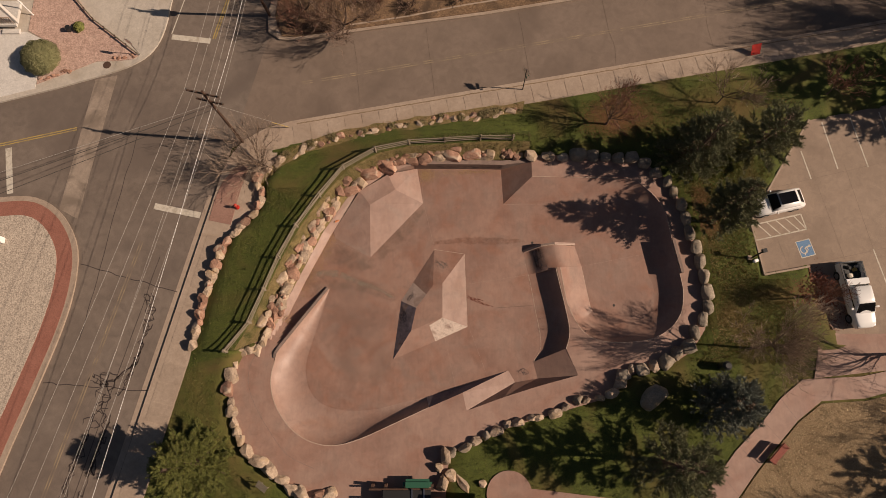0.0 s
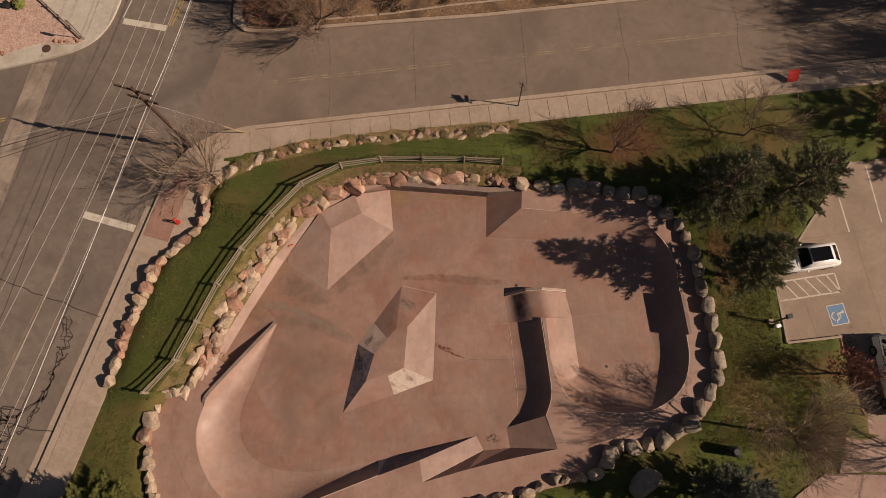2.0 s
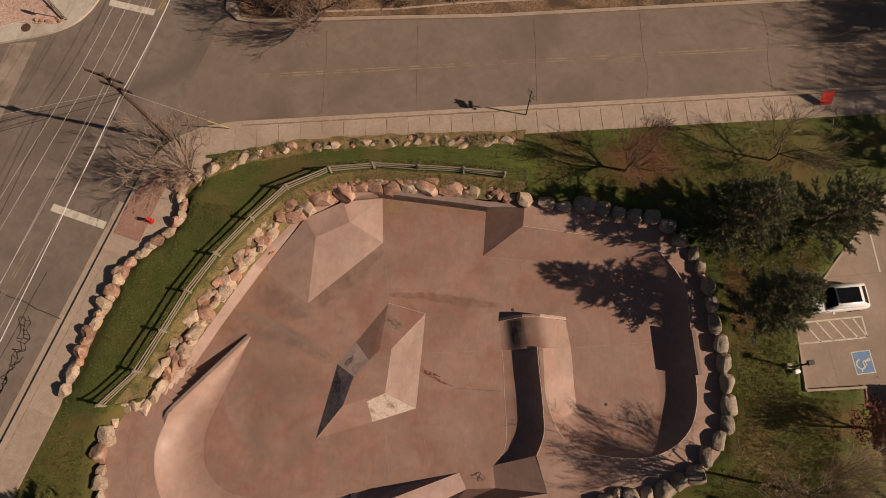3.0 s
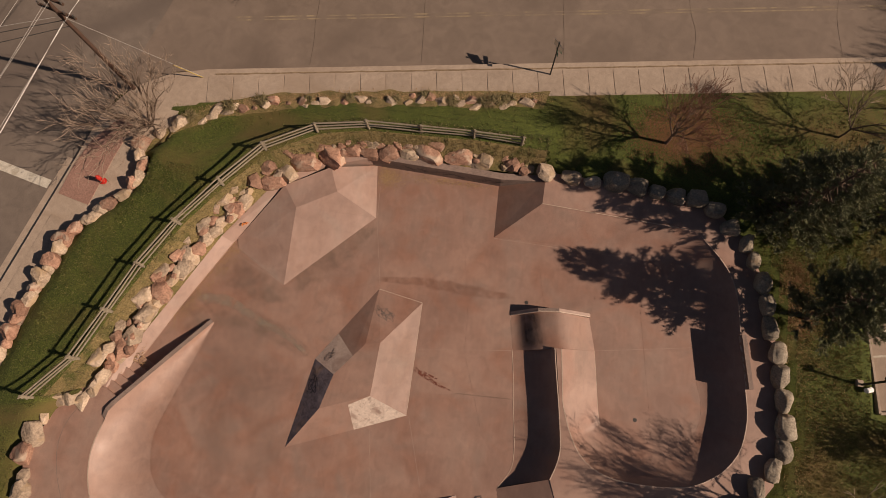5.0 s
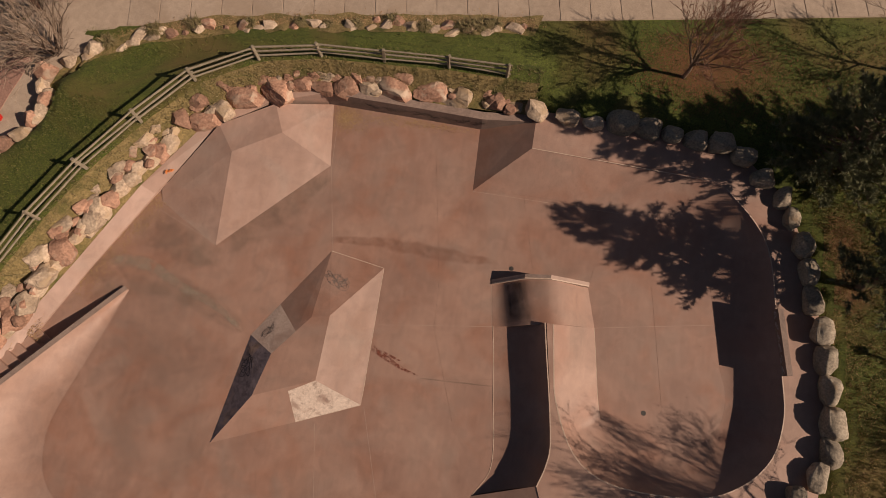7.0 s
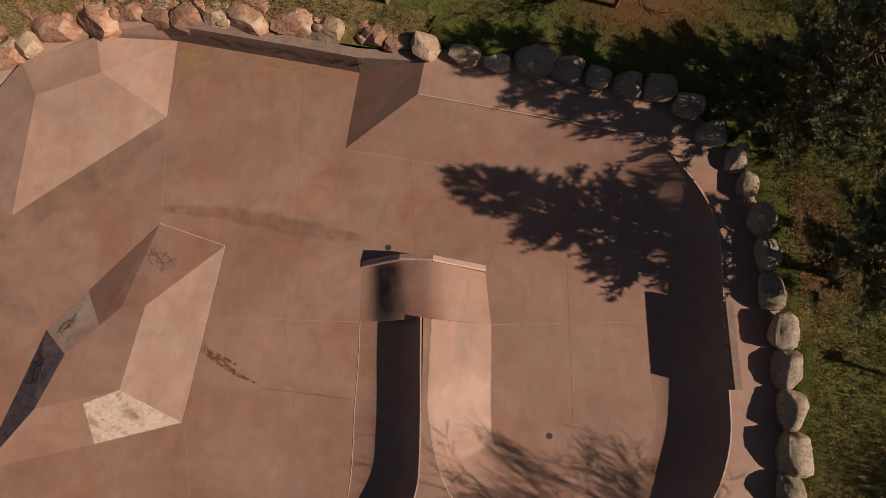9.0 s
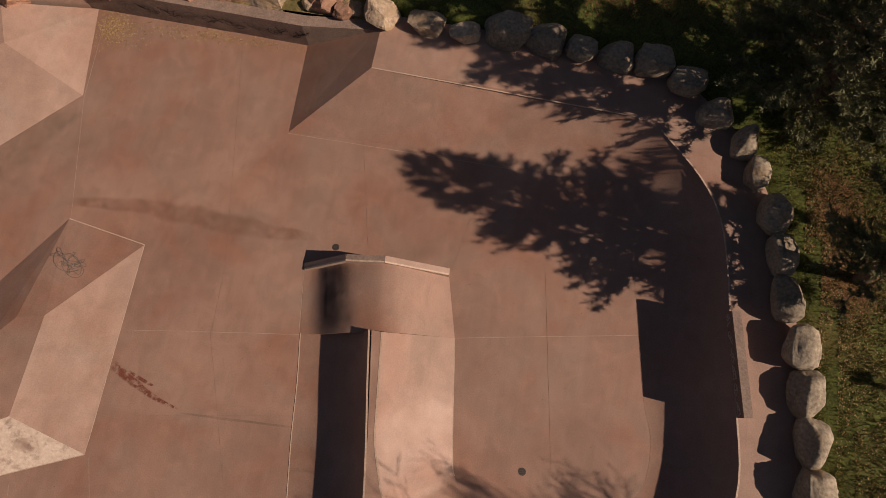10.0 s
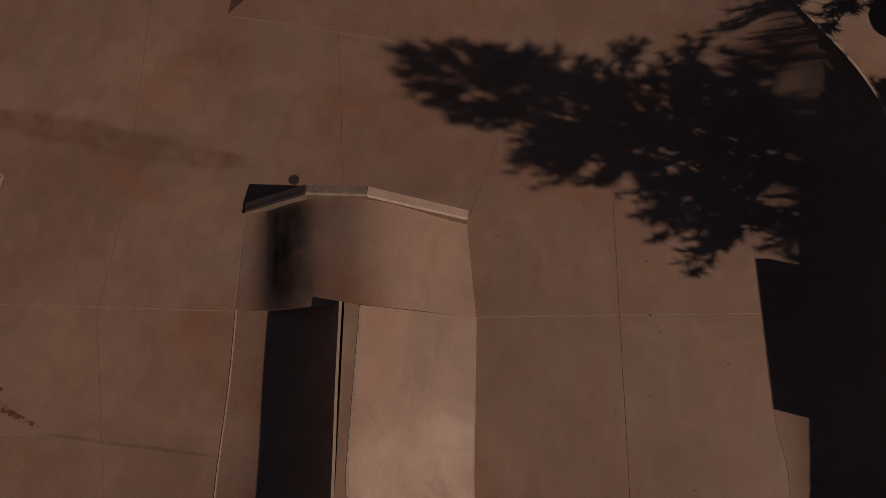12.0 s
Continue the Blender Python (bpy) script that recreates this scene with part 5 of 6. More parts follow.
bare_tree(1, -30.5, 12.3, 1.2, 6.0, "leafless many-stemmed ornamental tree beside the corner", 8, (-0.1, 0.05), 30, 4, 3, TWIGP, 0.075, 0.1)
bare_tree(2, 0.1, 16.1, LAWN, 4.4, "leafless young tree with reddish twigs on the lawn", 6, (0.2, 0.15), 32, 4, 3, TWIGR, 0.062, 0.1, 1.2)
bare_tree(3, 10.3, 18.2, LAWN, 4.8, "leafless young tree on the lawn", 4, (0.1, 0.1), 30, 4, 3, TWIGP, 0.045, 0.1, 1.2)
bare_tree(4, 20.2, 19.0, LAWN, 4.4, "small leafless tree beside the sidewalk", 4, (0, 0), 30, 4, 3, TWIGR, 0.045, 0.1, 1.2)
bare_tree(5, 10.5, -3.75, LAWN, 5.9, "tall leafless tree at the deck edge", 5, (0.0, 0.0), 33, 4, 4, TWIGP, 0.062, 0.2, 3.3, 0.66)
bare_tree(14, 23.6, -4.3, LAWN, 9.0, "leafless tree beside the apron", 1, (0.0, 0.1), 40, 5, 3, TWIG, 0.15, 0.2)
redtree = bare_tree(6, 15.9, 0.5, LAWN, 4.4, "leafless tree with reddish fallen leaves below", 1, (0, 0), 34, 5, 3, TWIGR, 0.1)
bare_tree(7, -23.6, 26.4, WALK, 6.5, "leafless street tree on the verge", 4, (0.15, -0.5), 32, 4, 4, TWIG, 0.09)
bare_tree(8, -27.5, 28.0, WALK, 6.5, "leafless street tree on the verge", 3, (0, -0.1), 32, 5, 3, TWIGR, 0.1)
for i, (x, y, k) in enumerate(((-26.2, 26.4, 2.6), (-21.2, 28.6, 2.4), (-17.6, 28.0, 1.8), (-24.6, 29.6, 2.8), (-13.0, 29.2, 1.8), (-19.3, 30.4, 2.2))):
    bare_tree(60 + i, x, y, WALK, k, "low leafless shrub on the brown verge", 6, (0, 0), 34, 3, 4, TWIGR if i % 2 else TWIG, 0.03, 0.1)
bare_tree(9, 34.0, 26.5, WALK, 13.0, "tall leafless street tree", 4, (0, 0), 34, 6, 3, TWIG, 0.2)
bare_tree(10, 31.0, 31.5, WALK, 11.0, "tall leafless street tree", 4, (0, 0), 34, 6, 3, TWIG, 0.2)
bare_tree(11, 8.0, 32.3, WALK, 6.0, "leafless shrub tree on the verge", 3, (0, 0), 34, 5, 3, TWIGR, 0.09)
bare_tree(12, 30.5, -11.0, LAWN, 9.0, "leafless tree over dry grass", 2, (0, 0), 34, 5, 3, TWIG, 0.16)
bare_tree(13, 22.0, -17.5, LAWN, 9.0, "leafless tree over dry grass", 2, (0, 0), 34, 6, 3, TWIG, 0.16)
pine(1, 6.7, 12.35, LAWN, 8.4, 2.95, "dark green pine on the lawn behind the boulders", (0, 0), 0.05, None, 3.2, 0.55)
pine(2, 12.2, 13.1, LAWN, 7.6, 2.8, "dark green pine between lawn and parking lot", (0, 0), 0.1, None, 2.2, 0.45)
pine(3, 8.5, 6.8, LAWN, 7.9, 2.55, "dark green pine leaning over the boulders", (0.2, 0.6), 0.2, None, 3.0, 0.8)
pine(4, 2.2, -12.4, LAWN, 8.6, 3.2, "broad dark green pine on the south lawn", (0, 0), 0.12, None, 2.3, 0.45)
pine(5, 7.0, -8.2, LAWN, 6.4, 2.5, "blue-green pine beside the big boulder", (0, 0), 0.05, BLUEN, 3.0, 0.5)
pine(6, -33.3, -12.4, LAWN, 6.5, 3.0, "broad olive-green juniper beside the sidewalk", (0, 0), 0.02, JUNIP, 5.6, 0.7)
pine(8, 33.0, 19.5, LAWN, 12.0, 4.2, "tall dark pine beyond the parking lot", (0, 0), 0.1, None, 3.0, 0.45)
pine(9, 30.5, -14.5, LAWN, 9.5, 3.4, "dark pine over dry grass", (0, 0), 0.1, None, 2.4, 0.45)
pine(7, 32.5, 15.6, LAWN, 8.0, 2.9, "dark green pine at the parking lot", (0, 0), 0.1, None, 2.0, 0.45)


def bush(seed, x, y, z, r, label, material, n=900, leaf=1.0):
    rnd = random.Random(seed)
    v, f = [], []
    for _ in range(n):
        d = Vector((rnd.gauss(0, 1), rnd.gauss(0, 1), abs(rnd.gauss(0, 0.9)))).normalized()
        c = Vector((x, y, z)) + Vector((d.x * r, d.y * r, d.z * r * 0.8)) * rnd.uniform(0.8, 1.03) * (1 + 0.1 * noise.noise(d * 3))
        t = d.orthogonal().normalized()
        t = Matrix.Rotation(rnd.uniform(0, 6.28), 3, d) @ t
        u = (d.cross(t) + d * rnd.uniform(-0.6, 0.6)) * rnd.uniform(0.08, 0.16) * leaf
        t = (t + d * rnd.uniform(-0.6, 0.6)) * rnd.uniform(0.05, 0.1) * leaf
        o = len(v)
        v += [c - t, c + u, c + t, c - u]
        f.append((o, o + 1, o + 2, o + 3))
    b = tagged(new("bush"), label, "bush")
    mesh_ob("foliage", v, f, material, b)
    bm = bmesh.new()
    bmesh.ops.create_icosphere(bm, subdivisions=3, radius=r * 0.8)
    bmesh.ops.scale(bm, vec=(1, 1, 0.8), verts=bm.verts)
    bmesh.ops.translate(bm, vec=(x, y, z), verts=bm.verts)
    part("inner_growth", bm, material, b)
    return b


bush(1, -51.1, 22.6, WALK + 0.4, 1.72, "round clipped olive-green shrub on gravel", BUSHG, 11000, 0.55)
bush(2, -48.3, 26.0, WALK + 0.2, 0.5, "small grey-green shrub in the gravel yard", JUNIP, 400)
tagged(part("plant_pot", tubed((-49.2, 25.75, WALK), (-49.2, 25.75, WALK + 0.55), 0.2, 0.26, 14), BLACKM), "dark plant pot in the gravel yard", "pot")


def tuft(seed, x, y, z, r, n=420):
    """Dry ornamental grass: thin blades arching out of one root."""
    rnd = random.Random(seed)
    v, f = [], []
    for _ in range(n):
        a, l = rnd.uniform(0, 6.283), r * rnd.uniform(0.5, 1.25)
        e, k = Vector((math.cos(a), math.sin(a), 0)), Vector((-math.sin(a), math.cos(a), 0)) * 0.014
        c = Vector((x + rnd.gauss(0, 0.3 * r), y + rnd.gauss(0, 0.22 * r), z))
        h, o = rnd.uniform(0.35, 0.8) * l, len(v)
        m = c + e * 0.45 * l + Vector((0, 0, h))
        v += [c - k, c + k, m + k, m - k, c + e * l + Vector((0, 0, h * 0.75))]
        f += [(o, o + 1, o + 2, o + 3), (o + 3, o + 2, o + 4)]
    t = tagged(new("grass_tuft"), "dry straw-coloured ornamental grass among the rocks", "grass", "grass tufts among the rocks")
    mesh_ob("foliage", v, f, DRYB, t)


DRYB = island_mat("dry_blades", [(0.10, 0.085, 0.035), (0.20, 0.15, 0.07), (0.27, 0.21, 0.11), (0.12, 0.11, 0.04)])
for i, (x, y, r) in enumerate(((-26.0, 14.2, 0.7), (-24.2, 14.9, 0.6), (-10.7, 17.0, 0.85), (-10.0, 17.3, 0.75), (-9.4, 17.4, 0.6), (-19.0, 15.9, 0.5), (-12.8, 16.7, 0.6), (-16.2, 16.3, 0.5), (-28.2, 13.2, 0.7), (-14.4, 16.9, 0.55), (-21.5, 15.4, 0.5), (-17.6, 16.0, 0.4))):
    tuft(10 + i, x, y, 1.24, r * 0.62, 260)

# ---- vehicles ----
def loft_body(sections, material, name, parent, label=""):
    """Body from cross sections along x: (x, half width, z bottom, z top, top half width)."""
    v, f = [], []
    for x, w, zb, zt, tw in sections:
        h, sh = zt - zb, min(0.09, 0.3 * (zt - zb))
        half = [(0.94 * w, zb), (w, zb + h * 0.3), (w - 0.15 * (w - tw), zb + h * 0.62), (tw + 0.3 * (w - tw), zt - sh), (tw - 0.03, zt - 0.25 * sh), (tw - 0.14, zt), (tw * 0.45, zt + 0.014)]
        v += [(x, -a, z) for a, z in half] + [(x, 0, zt + 0.018)] + [(x, a, z) for a, z in half[::-1]]
    for i in range(len(sections) - 1):
        f += [(15 * i + k, 15 * i + (k + 1) % 15, 15 * i + 15 + (k + 1) % 15, 15 * i + 15 + k) for k in range(15)]
    f += [tuple(range(15))[::-1], tuple(range(len(v) - 15, len(v)))]
    return mesh_ob(name, v, f, material, parent, label, True)


def wheels(car, xs, w, r=0.35):
    for x in xs:
        for s in (-1, 1):
            wh = part("wheel", tubed((x, s * (w - 0.1), r), (x, s * (w + 0.11), r), r, n=20), RUBBER, car)
            part("rim", tubed((x, s * (w + 0.09), r), (x, s * (w + 0.12), r), r * 0.62, n=16), CHROME, wh)


def quad(name, pts, material, parent, thick=0.012):
    bm = bmesh.new()
    f = bm.faces.new([bm.verts.new(p) for p in pts])
    bmesh.ops.solidify(bm, geom=[f], thickness=thick)
    return part(name, bm, material, parent)


suv = tagged(new("car"), "white crossover car with black glass roof, parked", "car")
loft_body([(-2.1, 0.72, 0.35, 0.72, 0.6), (-2.0, 0.86, 0.28, 0.86, 0.74), (-1.3, 0.91, 0.25, 0.98, 0.8), (-0.75, 0.92, 0.25, 1.02, 0.82), (1.7, 0.92, 0.25, 1.05, 0.82), (2.05, 0.86, 0.3, 1.0, 0.76), (2.15, 0.74, 0.4, 0.85, 0.64)], CARW, "body", suv)
loft_body([(-0.95, 0.8, 0.98, 1.03, 0.76), (-0.3, 0.8, 1.0, 1.52, 0.6), (0.2, 0.8, 1.0, 1.6, 0.62), (1.3, 0.79, 1.0, 1.58, 0.6), (1.95, 0.76, 1.0, 1.1, 0.68)], CARW, "cabin", suv)
quad("windshield", [(-0.95, -0.72, 1.1), (-0.95, 0.72, 1.1), (-0.4, 0.6, 1.56), (-0.4, -0.6, 1.56)], GLASSD, suv)
quad("sunroof", [(-0.3, -0.5, 1.625), (-0.3, 0.5, 1.625), (1.15, 0.49, 1.65), (1.15, -0.49, 1.65)], GLASSD, suv)
quad("rear_window", [(1.42, -0.52, 1.52), (1.42, 0.52, 1.52), (1.88, 0.6, 1.17), (1.88, -0.6, 1.17)], GLASSD, suv)
for s in (-1, 1):
    quad("side_window", [(-0.6, s * 0.785, 1.1), (1.5, s * 0.77, 1.1), (1.2, s * 0.635, 1.5), (-0.2, s * 0.635, 1.5)], GLASSD, suv)
    part("mirror", boxed((0.14, 0.2, 0.12), pose(-0.55, s * 1.0, 1.05), 0.03), CARW, suv)
    part("headlight", boxed((0.2, 0.3, 0.1), pose(-2.0, s * 0.6, 0.72), 0.03), CHROME, suv)
    part("taillight", boxed((0.1, 0.25, 0.14), pose(2.08, s * 0.66, 0.85), 0.03), REDP, suv)
wheels(suv, (-1.35, 1.35), 0.82)
suv.matrix_world = pose(14.2, 8.6, 1.0, 0, 0, 12)

truck = tagged(new("pickup_truck"), "white pickup truck with loaded bed, parked", "pickup truck")
loft_body([(-2.72, 0.62, 0.5, 0.9, 0.5), (-2.62, 0.8, 0.42, 1.02, 0.66), (-2.3, 0.9, 0.4, 1.1, 0.78), (-1.55, 0.93, 0.38, 1.16, 0.84), (-1.2, 0.94, 0.38, 1.18, 0.86), (0.72, 0.94, 0.38, 1.18, 0.88)], CARW, "body", truck)
loft_body([(-1.6, 0.84, 1.14, 1.18, 0.8), (-0.85, 0.84, 1.16, 1.74, 0.68), (-0.6, 0.84, 1.16, 1.8, 0.68), (0.5, 0.84, 1.16, 1.8, 0.68), (0.7, 0.83, 1.16, 1.4, 0.74)], CARW, "cab", truck)
quad("windshield", [(-1.52, -0.77, 1.25), (-1.52, 0.77, 1.25), (-0.86, 0.66, 1.775), (-0.86, -0.66, 1.775)], GLASSD, truck)
quad("rear_window", [(0.72, -0.62, 1.42), (0.72, 0.62, 1.42), (0.56, 0.6, 1.74), (0.56, -0.6, 1.74)], GLASSD, truck)
for s in (-1, 1):
    quad("side_window", [(-1.15, s * 0.865, 1.25), (0.5, s * 0.86, 1.25), (0.4, s * 0.73, 1.7), (-0.7, s * 0.73, 1.7)], GLASSD, truck)
    side = part("bed_side", boxed((2.0, 0.09, 0.72), pose(1.7, s * 0.9, 0.82), 0.03), CARW, truck)
    part("rail_cap", boxed((2.0, 0.13, 0.04), pose(1.7, s * 0.89, 1.2), 0.01), BLACKM, side)
    part("mirror", boxed((0.14, 0.24, 0.2), pose(-1.15, s * 1.06, 1.3), 0.03), CARW, truck)
    part("headlight", boxed((0.2, 0.26, 0.16), pose(-2.56, s * 0.62, 0.88), 0.03), CHROME, truck)
part("bed_floor", boxed((2.0, 1.75, 0.08), pose(1.7, 0, 0.62)), BLACKM, truck)
part("tailgate", boxed((0.08, 1.8, 0.6), pose(2.68, 0, 0.86), 0.02), BLACKM, truck)
part("toolbox", boxed((0.52, 1.86, 0.34), pose(1.02, 0, 1.24), 0.03), CARW, truck)
part("bumper", boxed((0.14, 1.75, 0.18), pose(2.78, 0, 0.55), 0.04), CHROME, truck)
wheels(truck, (-1.85, 1.75), 0.85, 0.38)
truck.matrix_world = pose(19.47, 0.55, 1.0, 0, 0, 96)
for i, (u, w, s, m_) in enumerate(((2.1, -0.45, 0.26, YELLOW), (1.6, 0.1, 0.32, WHITE), (2.35, -0.65, 0.24, CHROME), (2.3, 0.0, 0.28, RUBBER), (1.95, 0.5, 0.3, RUBBER))):
    o = rock_mesh(90 + i, m_, 1)
    b = new("bag", o)
    b.matrix_world = truck.matrix_world @ pose(u, w, 0.66 + s * 0.35) @ Matrix.Diagonal((s * 1.3, s * 1.5, s, 1))
    tagged(b, "lumpy bag of gear in the truck bed", "bag", "bags in the truck bed")

# ---- street furniture ----
def utility_pole(x, y, z, tall, label, arm_turn, lean=(0, 0)):
    p = tagged(new("utility_pole"), label, "utility pole")
    shift = Vector((math.cos(radians(arm_turn)), math.sin(radians(arm_turn)), 0)) * -0.1
    top = Vector((x + lean[0], y + lean[1], z + tall))
    part("pole", tubed((x, y, z - 0.2), top, 0.15, 0.1, 12), POLEW, p)
    for h, l in ((0.35, 2.6), (1.5, 2.2)):
        c = Vector((x, y, z)).lerp(top, 1 - h / tall) + (shift if h < 1 else Vector())
        a = radians(arm_turn)
        e = Vector((math.cos(a), math.sin(a), 0)) * l / 2
        part("crossarm", boxed((l, 0.12, 0.12), Matrix.Translation(c) @ pose(0, 0, 0, 0, 0, arm_turn), 0.01), POLEW, p)
        for s in (-0.95, -0.45, 0.45, 0.95):
            part("insulator", tubed(c + e * s + Vector((0, 0, 0.06)), c + e * s + Vector((0, 0, 0.24)), 0.045, 0.03, 8), CHROME, p)
    return p, top


pole1, top1 = utility_pole(-32.2, 14.5, 1.1, 8.95, "brown wooden utility pole with crossarms at the corner", -14, (-0.25, 0.0))
pole2, top2 = utility_pole(-30.7, 27.4, 1.2, 8.2, "brown wooden utility pole with crossarms on the verge", -14, (-0.3, -0.6))


part("transformer", tubed(top2 + Vector((0.35, 0.1, -2.2)), top2 + Vector((0.35, 0.1, -1.2)), 0.27, n=14), SIDEW, pole2)
part("transformer", tubed(top2 + Vector((-0.35, -0.1, -2.2)), top2 + Vector((-0.35, -0.1, -1.2)), 0.27, n=14), SIDEW, pole2)


def wire(a, b, sag, r, material, label):
    n = 18
    pts = [(Vector(a).lerp(Vector(b), i / n) - Vector((0, 0, sag * 4 * (i / n) * (1 - i / n))), r) for i in range(n + 1)]
    return tagged(mesh_ob("power_line", *limbs_mesh([pts], 5), material, smooth=True), label, "power line", "power lines between the poles")


c1 = top1 + Vector((0, 0, -2.2))
for x, z, xs_, xn in ((-33.8, 10.1, -48.7, -32.3), (-33.1, 9.98, -46.9, -31.6), (-31.95, 9.7, -44.6, -30.6), (-31.6, 8.7, -43.6, -30.2), (-32.9, 8.9, -44.2, -31.4)):
    a, n_ = (x, 14.5, z), (xn, 26.8, z - 0.55)
    wire(a, (xs_, -35.0, z - 0.3), 0.6, 0.010, WIRE, "thin pale overhead power line")
    wire(a, n_, 0.2, 0.010, WIRE, "thin pale overhead power line")
    wire(n_, (xn + 9.5, 70, z), 0.5, 0.010, WIRE, "thin pale overhead power line")
wire(c1, (-41.8, -35, 8.2), 0.5, 0.015, CABLE, "thick pale overhead cable")
wire(c1, top2 + Vector((0, 0, -2.4)), 0.3, 0.015, CABLE, "thick pale overhead cable")
wire(c1, (-75, -2.2, 8.0), 0.3, 0.022, DARKW, "dark overhead service cable")
wire(c1 + Vector((0, 0, -0.5)), (-75, -4.2, 7.6), 0.4, 0.02, DARKW, "dark overhead service cable")
wire(c1 + Vector((0, 0, 0.3)), (-75, -0.7, 8.2), 0.3, 0.012, WIRE, "thin pale overhead service line")
wire(c1 + Vector((0, 0, 0.3)), (-28.2, 15.9, 1.3), 0.0, 0.009, WIRE, "taut guy wire of the utility pole")
guard = tagged(part("guy_guard", tubed((-28.2, 15.9, 1.2), Vector((-28.2, 15.9, 1.2)) + (c1 - Vector((-28.2, 15.9, 1.2))).normalized() * 2.0, 0.035), YELLOW), "yellow plastic guard on a guy wire", "guy guard")

sign = tagged(new("street_sign"), "street sign on a dark post, blades edge on", "street sign")
part("post", tubed((-7.2, 19.6, 1.2), (-7.25, 19.6, 4.6), 0.045, n=8), BLACKM, sign)
part("plate", boxed((0.8, 0.02, 0.5), pose(-7.25, 19.6, 4.2, 0, 0, 130), 0.005), CHROME, sign)
part("name_blade", boxed((0.75, 0.02, 0.2), pose(-7.25, 19.6, 3.75, 0, 0, 100), 0.004), GREENP, sign)
stop = tagged(new("stop_sign"), "octagonal road sign seen from its bare metal back", "road sign")
part("post", tubed((-42.4, 23.2, WALK), (-42.4, 23.2, WALK + 2.5), 0.035, n=8), CHROME, stop)
part("plate", tubed((-42.42, 23.16, WALK + 2.15), (-42.405, 23.19, WALK + 2.15), 0.38, n=8), CHROME, stop)
rs = tagged(new("warning_sign"), "square red temporary sign on a low stand", "road sign")
part("board", boxed((0.9, 0.03, 1.0), pose(14.25, 23.35, 1.75, -38, 0, 12), 0.01), REDP, rs)
for s in (-0.3, 0.3):
    part("leg", tubed((14.25 + s * 0.5, 23.35 + s * 0.88, 1.22), (14.25 + s * 0.5, 23.35 + s * 0.88, 1.6), 0.025), BLACKM, rs)

hyd = tagged(new("fire_hydrant"), "red fire hydrant on the brick corner", "hydrant")
hx, hy = -32.15, 8.35
part("barrel", tubed((hx, hy, WALK), (hx, hy, WALK + 0.62), 0.13, 0.12, 14), REDP, hyd)
part("bonnet", tubed((hx, hy, WALK + 0.62), (hx, hy, WALK + 0.82), 0.14, 0.04, 14), REDP, hyd)
part("flange", tubed((hx, hy, WALK), (hx, hy, WALK + 0.06), 0.2, n=14), REDP, hyd)
for s in (-1, 1):
    part("nozzle", tubed((hx, hy, WALK + 0.45), (hx + s * 0.24, hy, WALK + 0.45), 0.07, n=10), REDP, hyd)

lamp = tagged(new("lamp_post"), "slender dark lamp post at the parking kerb", "street lamp")
part("base", boxed((0.35, 0.35, 0.25), pose(11.3, 3.8, 1.35), 0.03), SIDEW, lamp)
part("pole", tubed((11.35, 3.72, 1.3), (11.5, 3.85, 3.2), 0.06, n=10), BLACKM, lamp)
part("lamp_head", boxed((0.42, 0.32, 0.22), pose(11.6, 3.92, 3.28, 0, 0, 15), 0.03), BLACKM, lamp)
fl = tagged(new("flood_light"), "small white ground floodlight beside the lamp post", "flood light")
part("housing", boxed((0.5, 0.25, 0.25), pose(11.75, 3.5, 1.45, 0, 20, 20), 0.04), CARW, fl)
part("stake", tubed((11.75, 3.5, 1.2), (11.75, 3.5, 1.45), 0.04), BLACKM, fl)

can = tagged(new("trash_can"), "dark cylindrical trash can on the lawn", "trash can")
part("drum", tubed((7.95, -5.2, LAWN), (7.95, -5.2, LAWN + 1.05), 0.33, 0.35, 18), BLACKM, can)
part("lid", tubed((7.95, -5.2, LAWN + 1.05), (7.95, -5.2, LAWN + 1.2), 0.37, 0.2, 18), BLACKM, can)


def bench(x, y, z, turn, label, slat, wide=2.1):
    b = tagged(new("bench"), label, "bench")
    for i in range(4):
        part("seat_slat", boxed((wide, 0.118, 0.04), pose(0, -0.2 + i * 0.125, 0.45), 0.008), slat, b)
        part("back_slat", boxed((wide, 0.03, 0.122), pose(0, 0.3 + i * 0.03, 0.54 + i * 0.125, -12), 0.008), slat, b)
    for s in (-1, 1):
        part("leg", boxed((0.06, 0.5, 0.45), pose(s * wide * 0.42, 0, 0.22), 0.01), BLACKM, b)
        part("armrest", boxed((0.06, 0.5, 0.05), pose(s * wide * 0.47, 0, 0.66), 0.01), slat, b)
        part("arm_post", boxed((0.05, 0.05, 0.3), pose(s * wide * 0.47, -0.2, 0.52)), slat, b)
    b.matrix_world = pose(x, y, z, 0, 0, turn)
    return b


bench(11.35, -11.85, LAWN + 0.09, 44, "red slatted bench beside the path", REDWOOD, 1.75)
pan = tagged(new("information_panel"), "low weathered information panel on the lawn", "sign")
part("board", boxed((0.9, 0.6, 0.04), pose(-28.1, -14.1, LAWN + 1.05, 28, 0, -35), 0.01), WOODG, pan)
for s in (-0.3, 0.3):
    part("post", tubed((-28.1 + s * 0.8, -14.1 - s * 0.57, LAWN - 0.1), (-28.1 + s * 0.8, -14.1 - s * 0.57, LAWN + 1.05), 0.04), WOODG, pan)

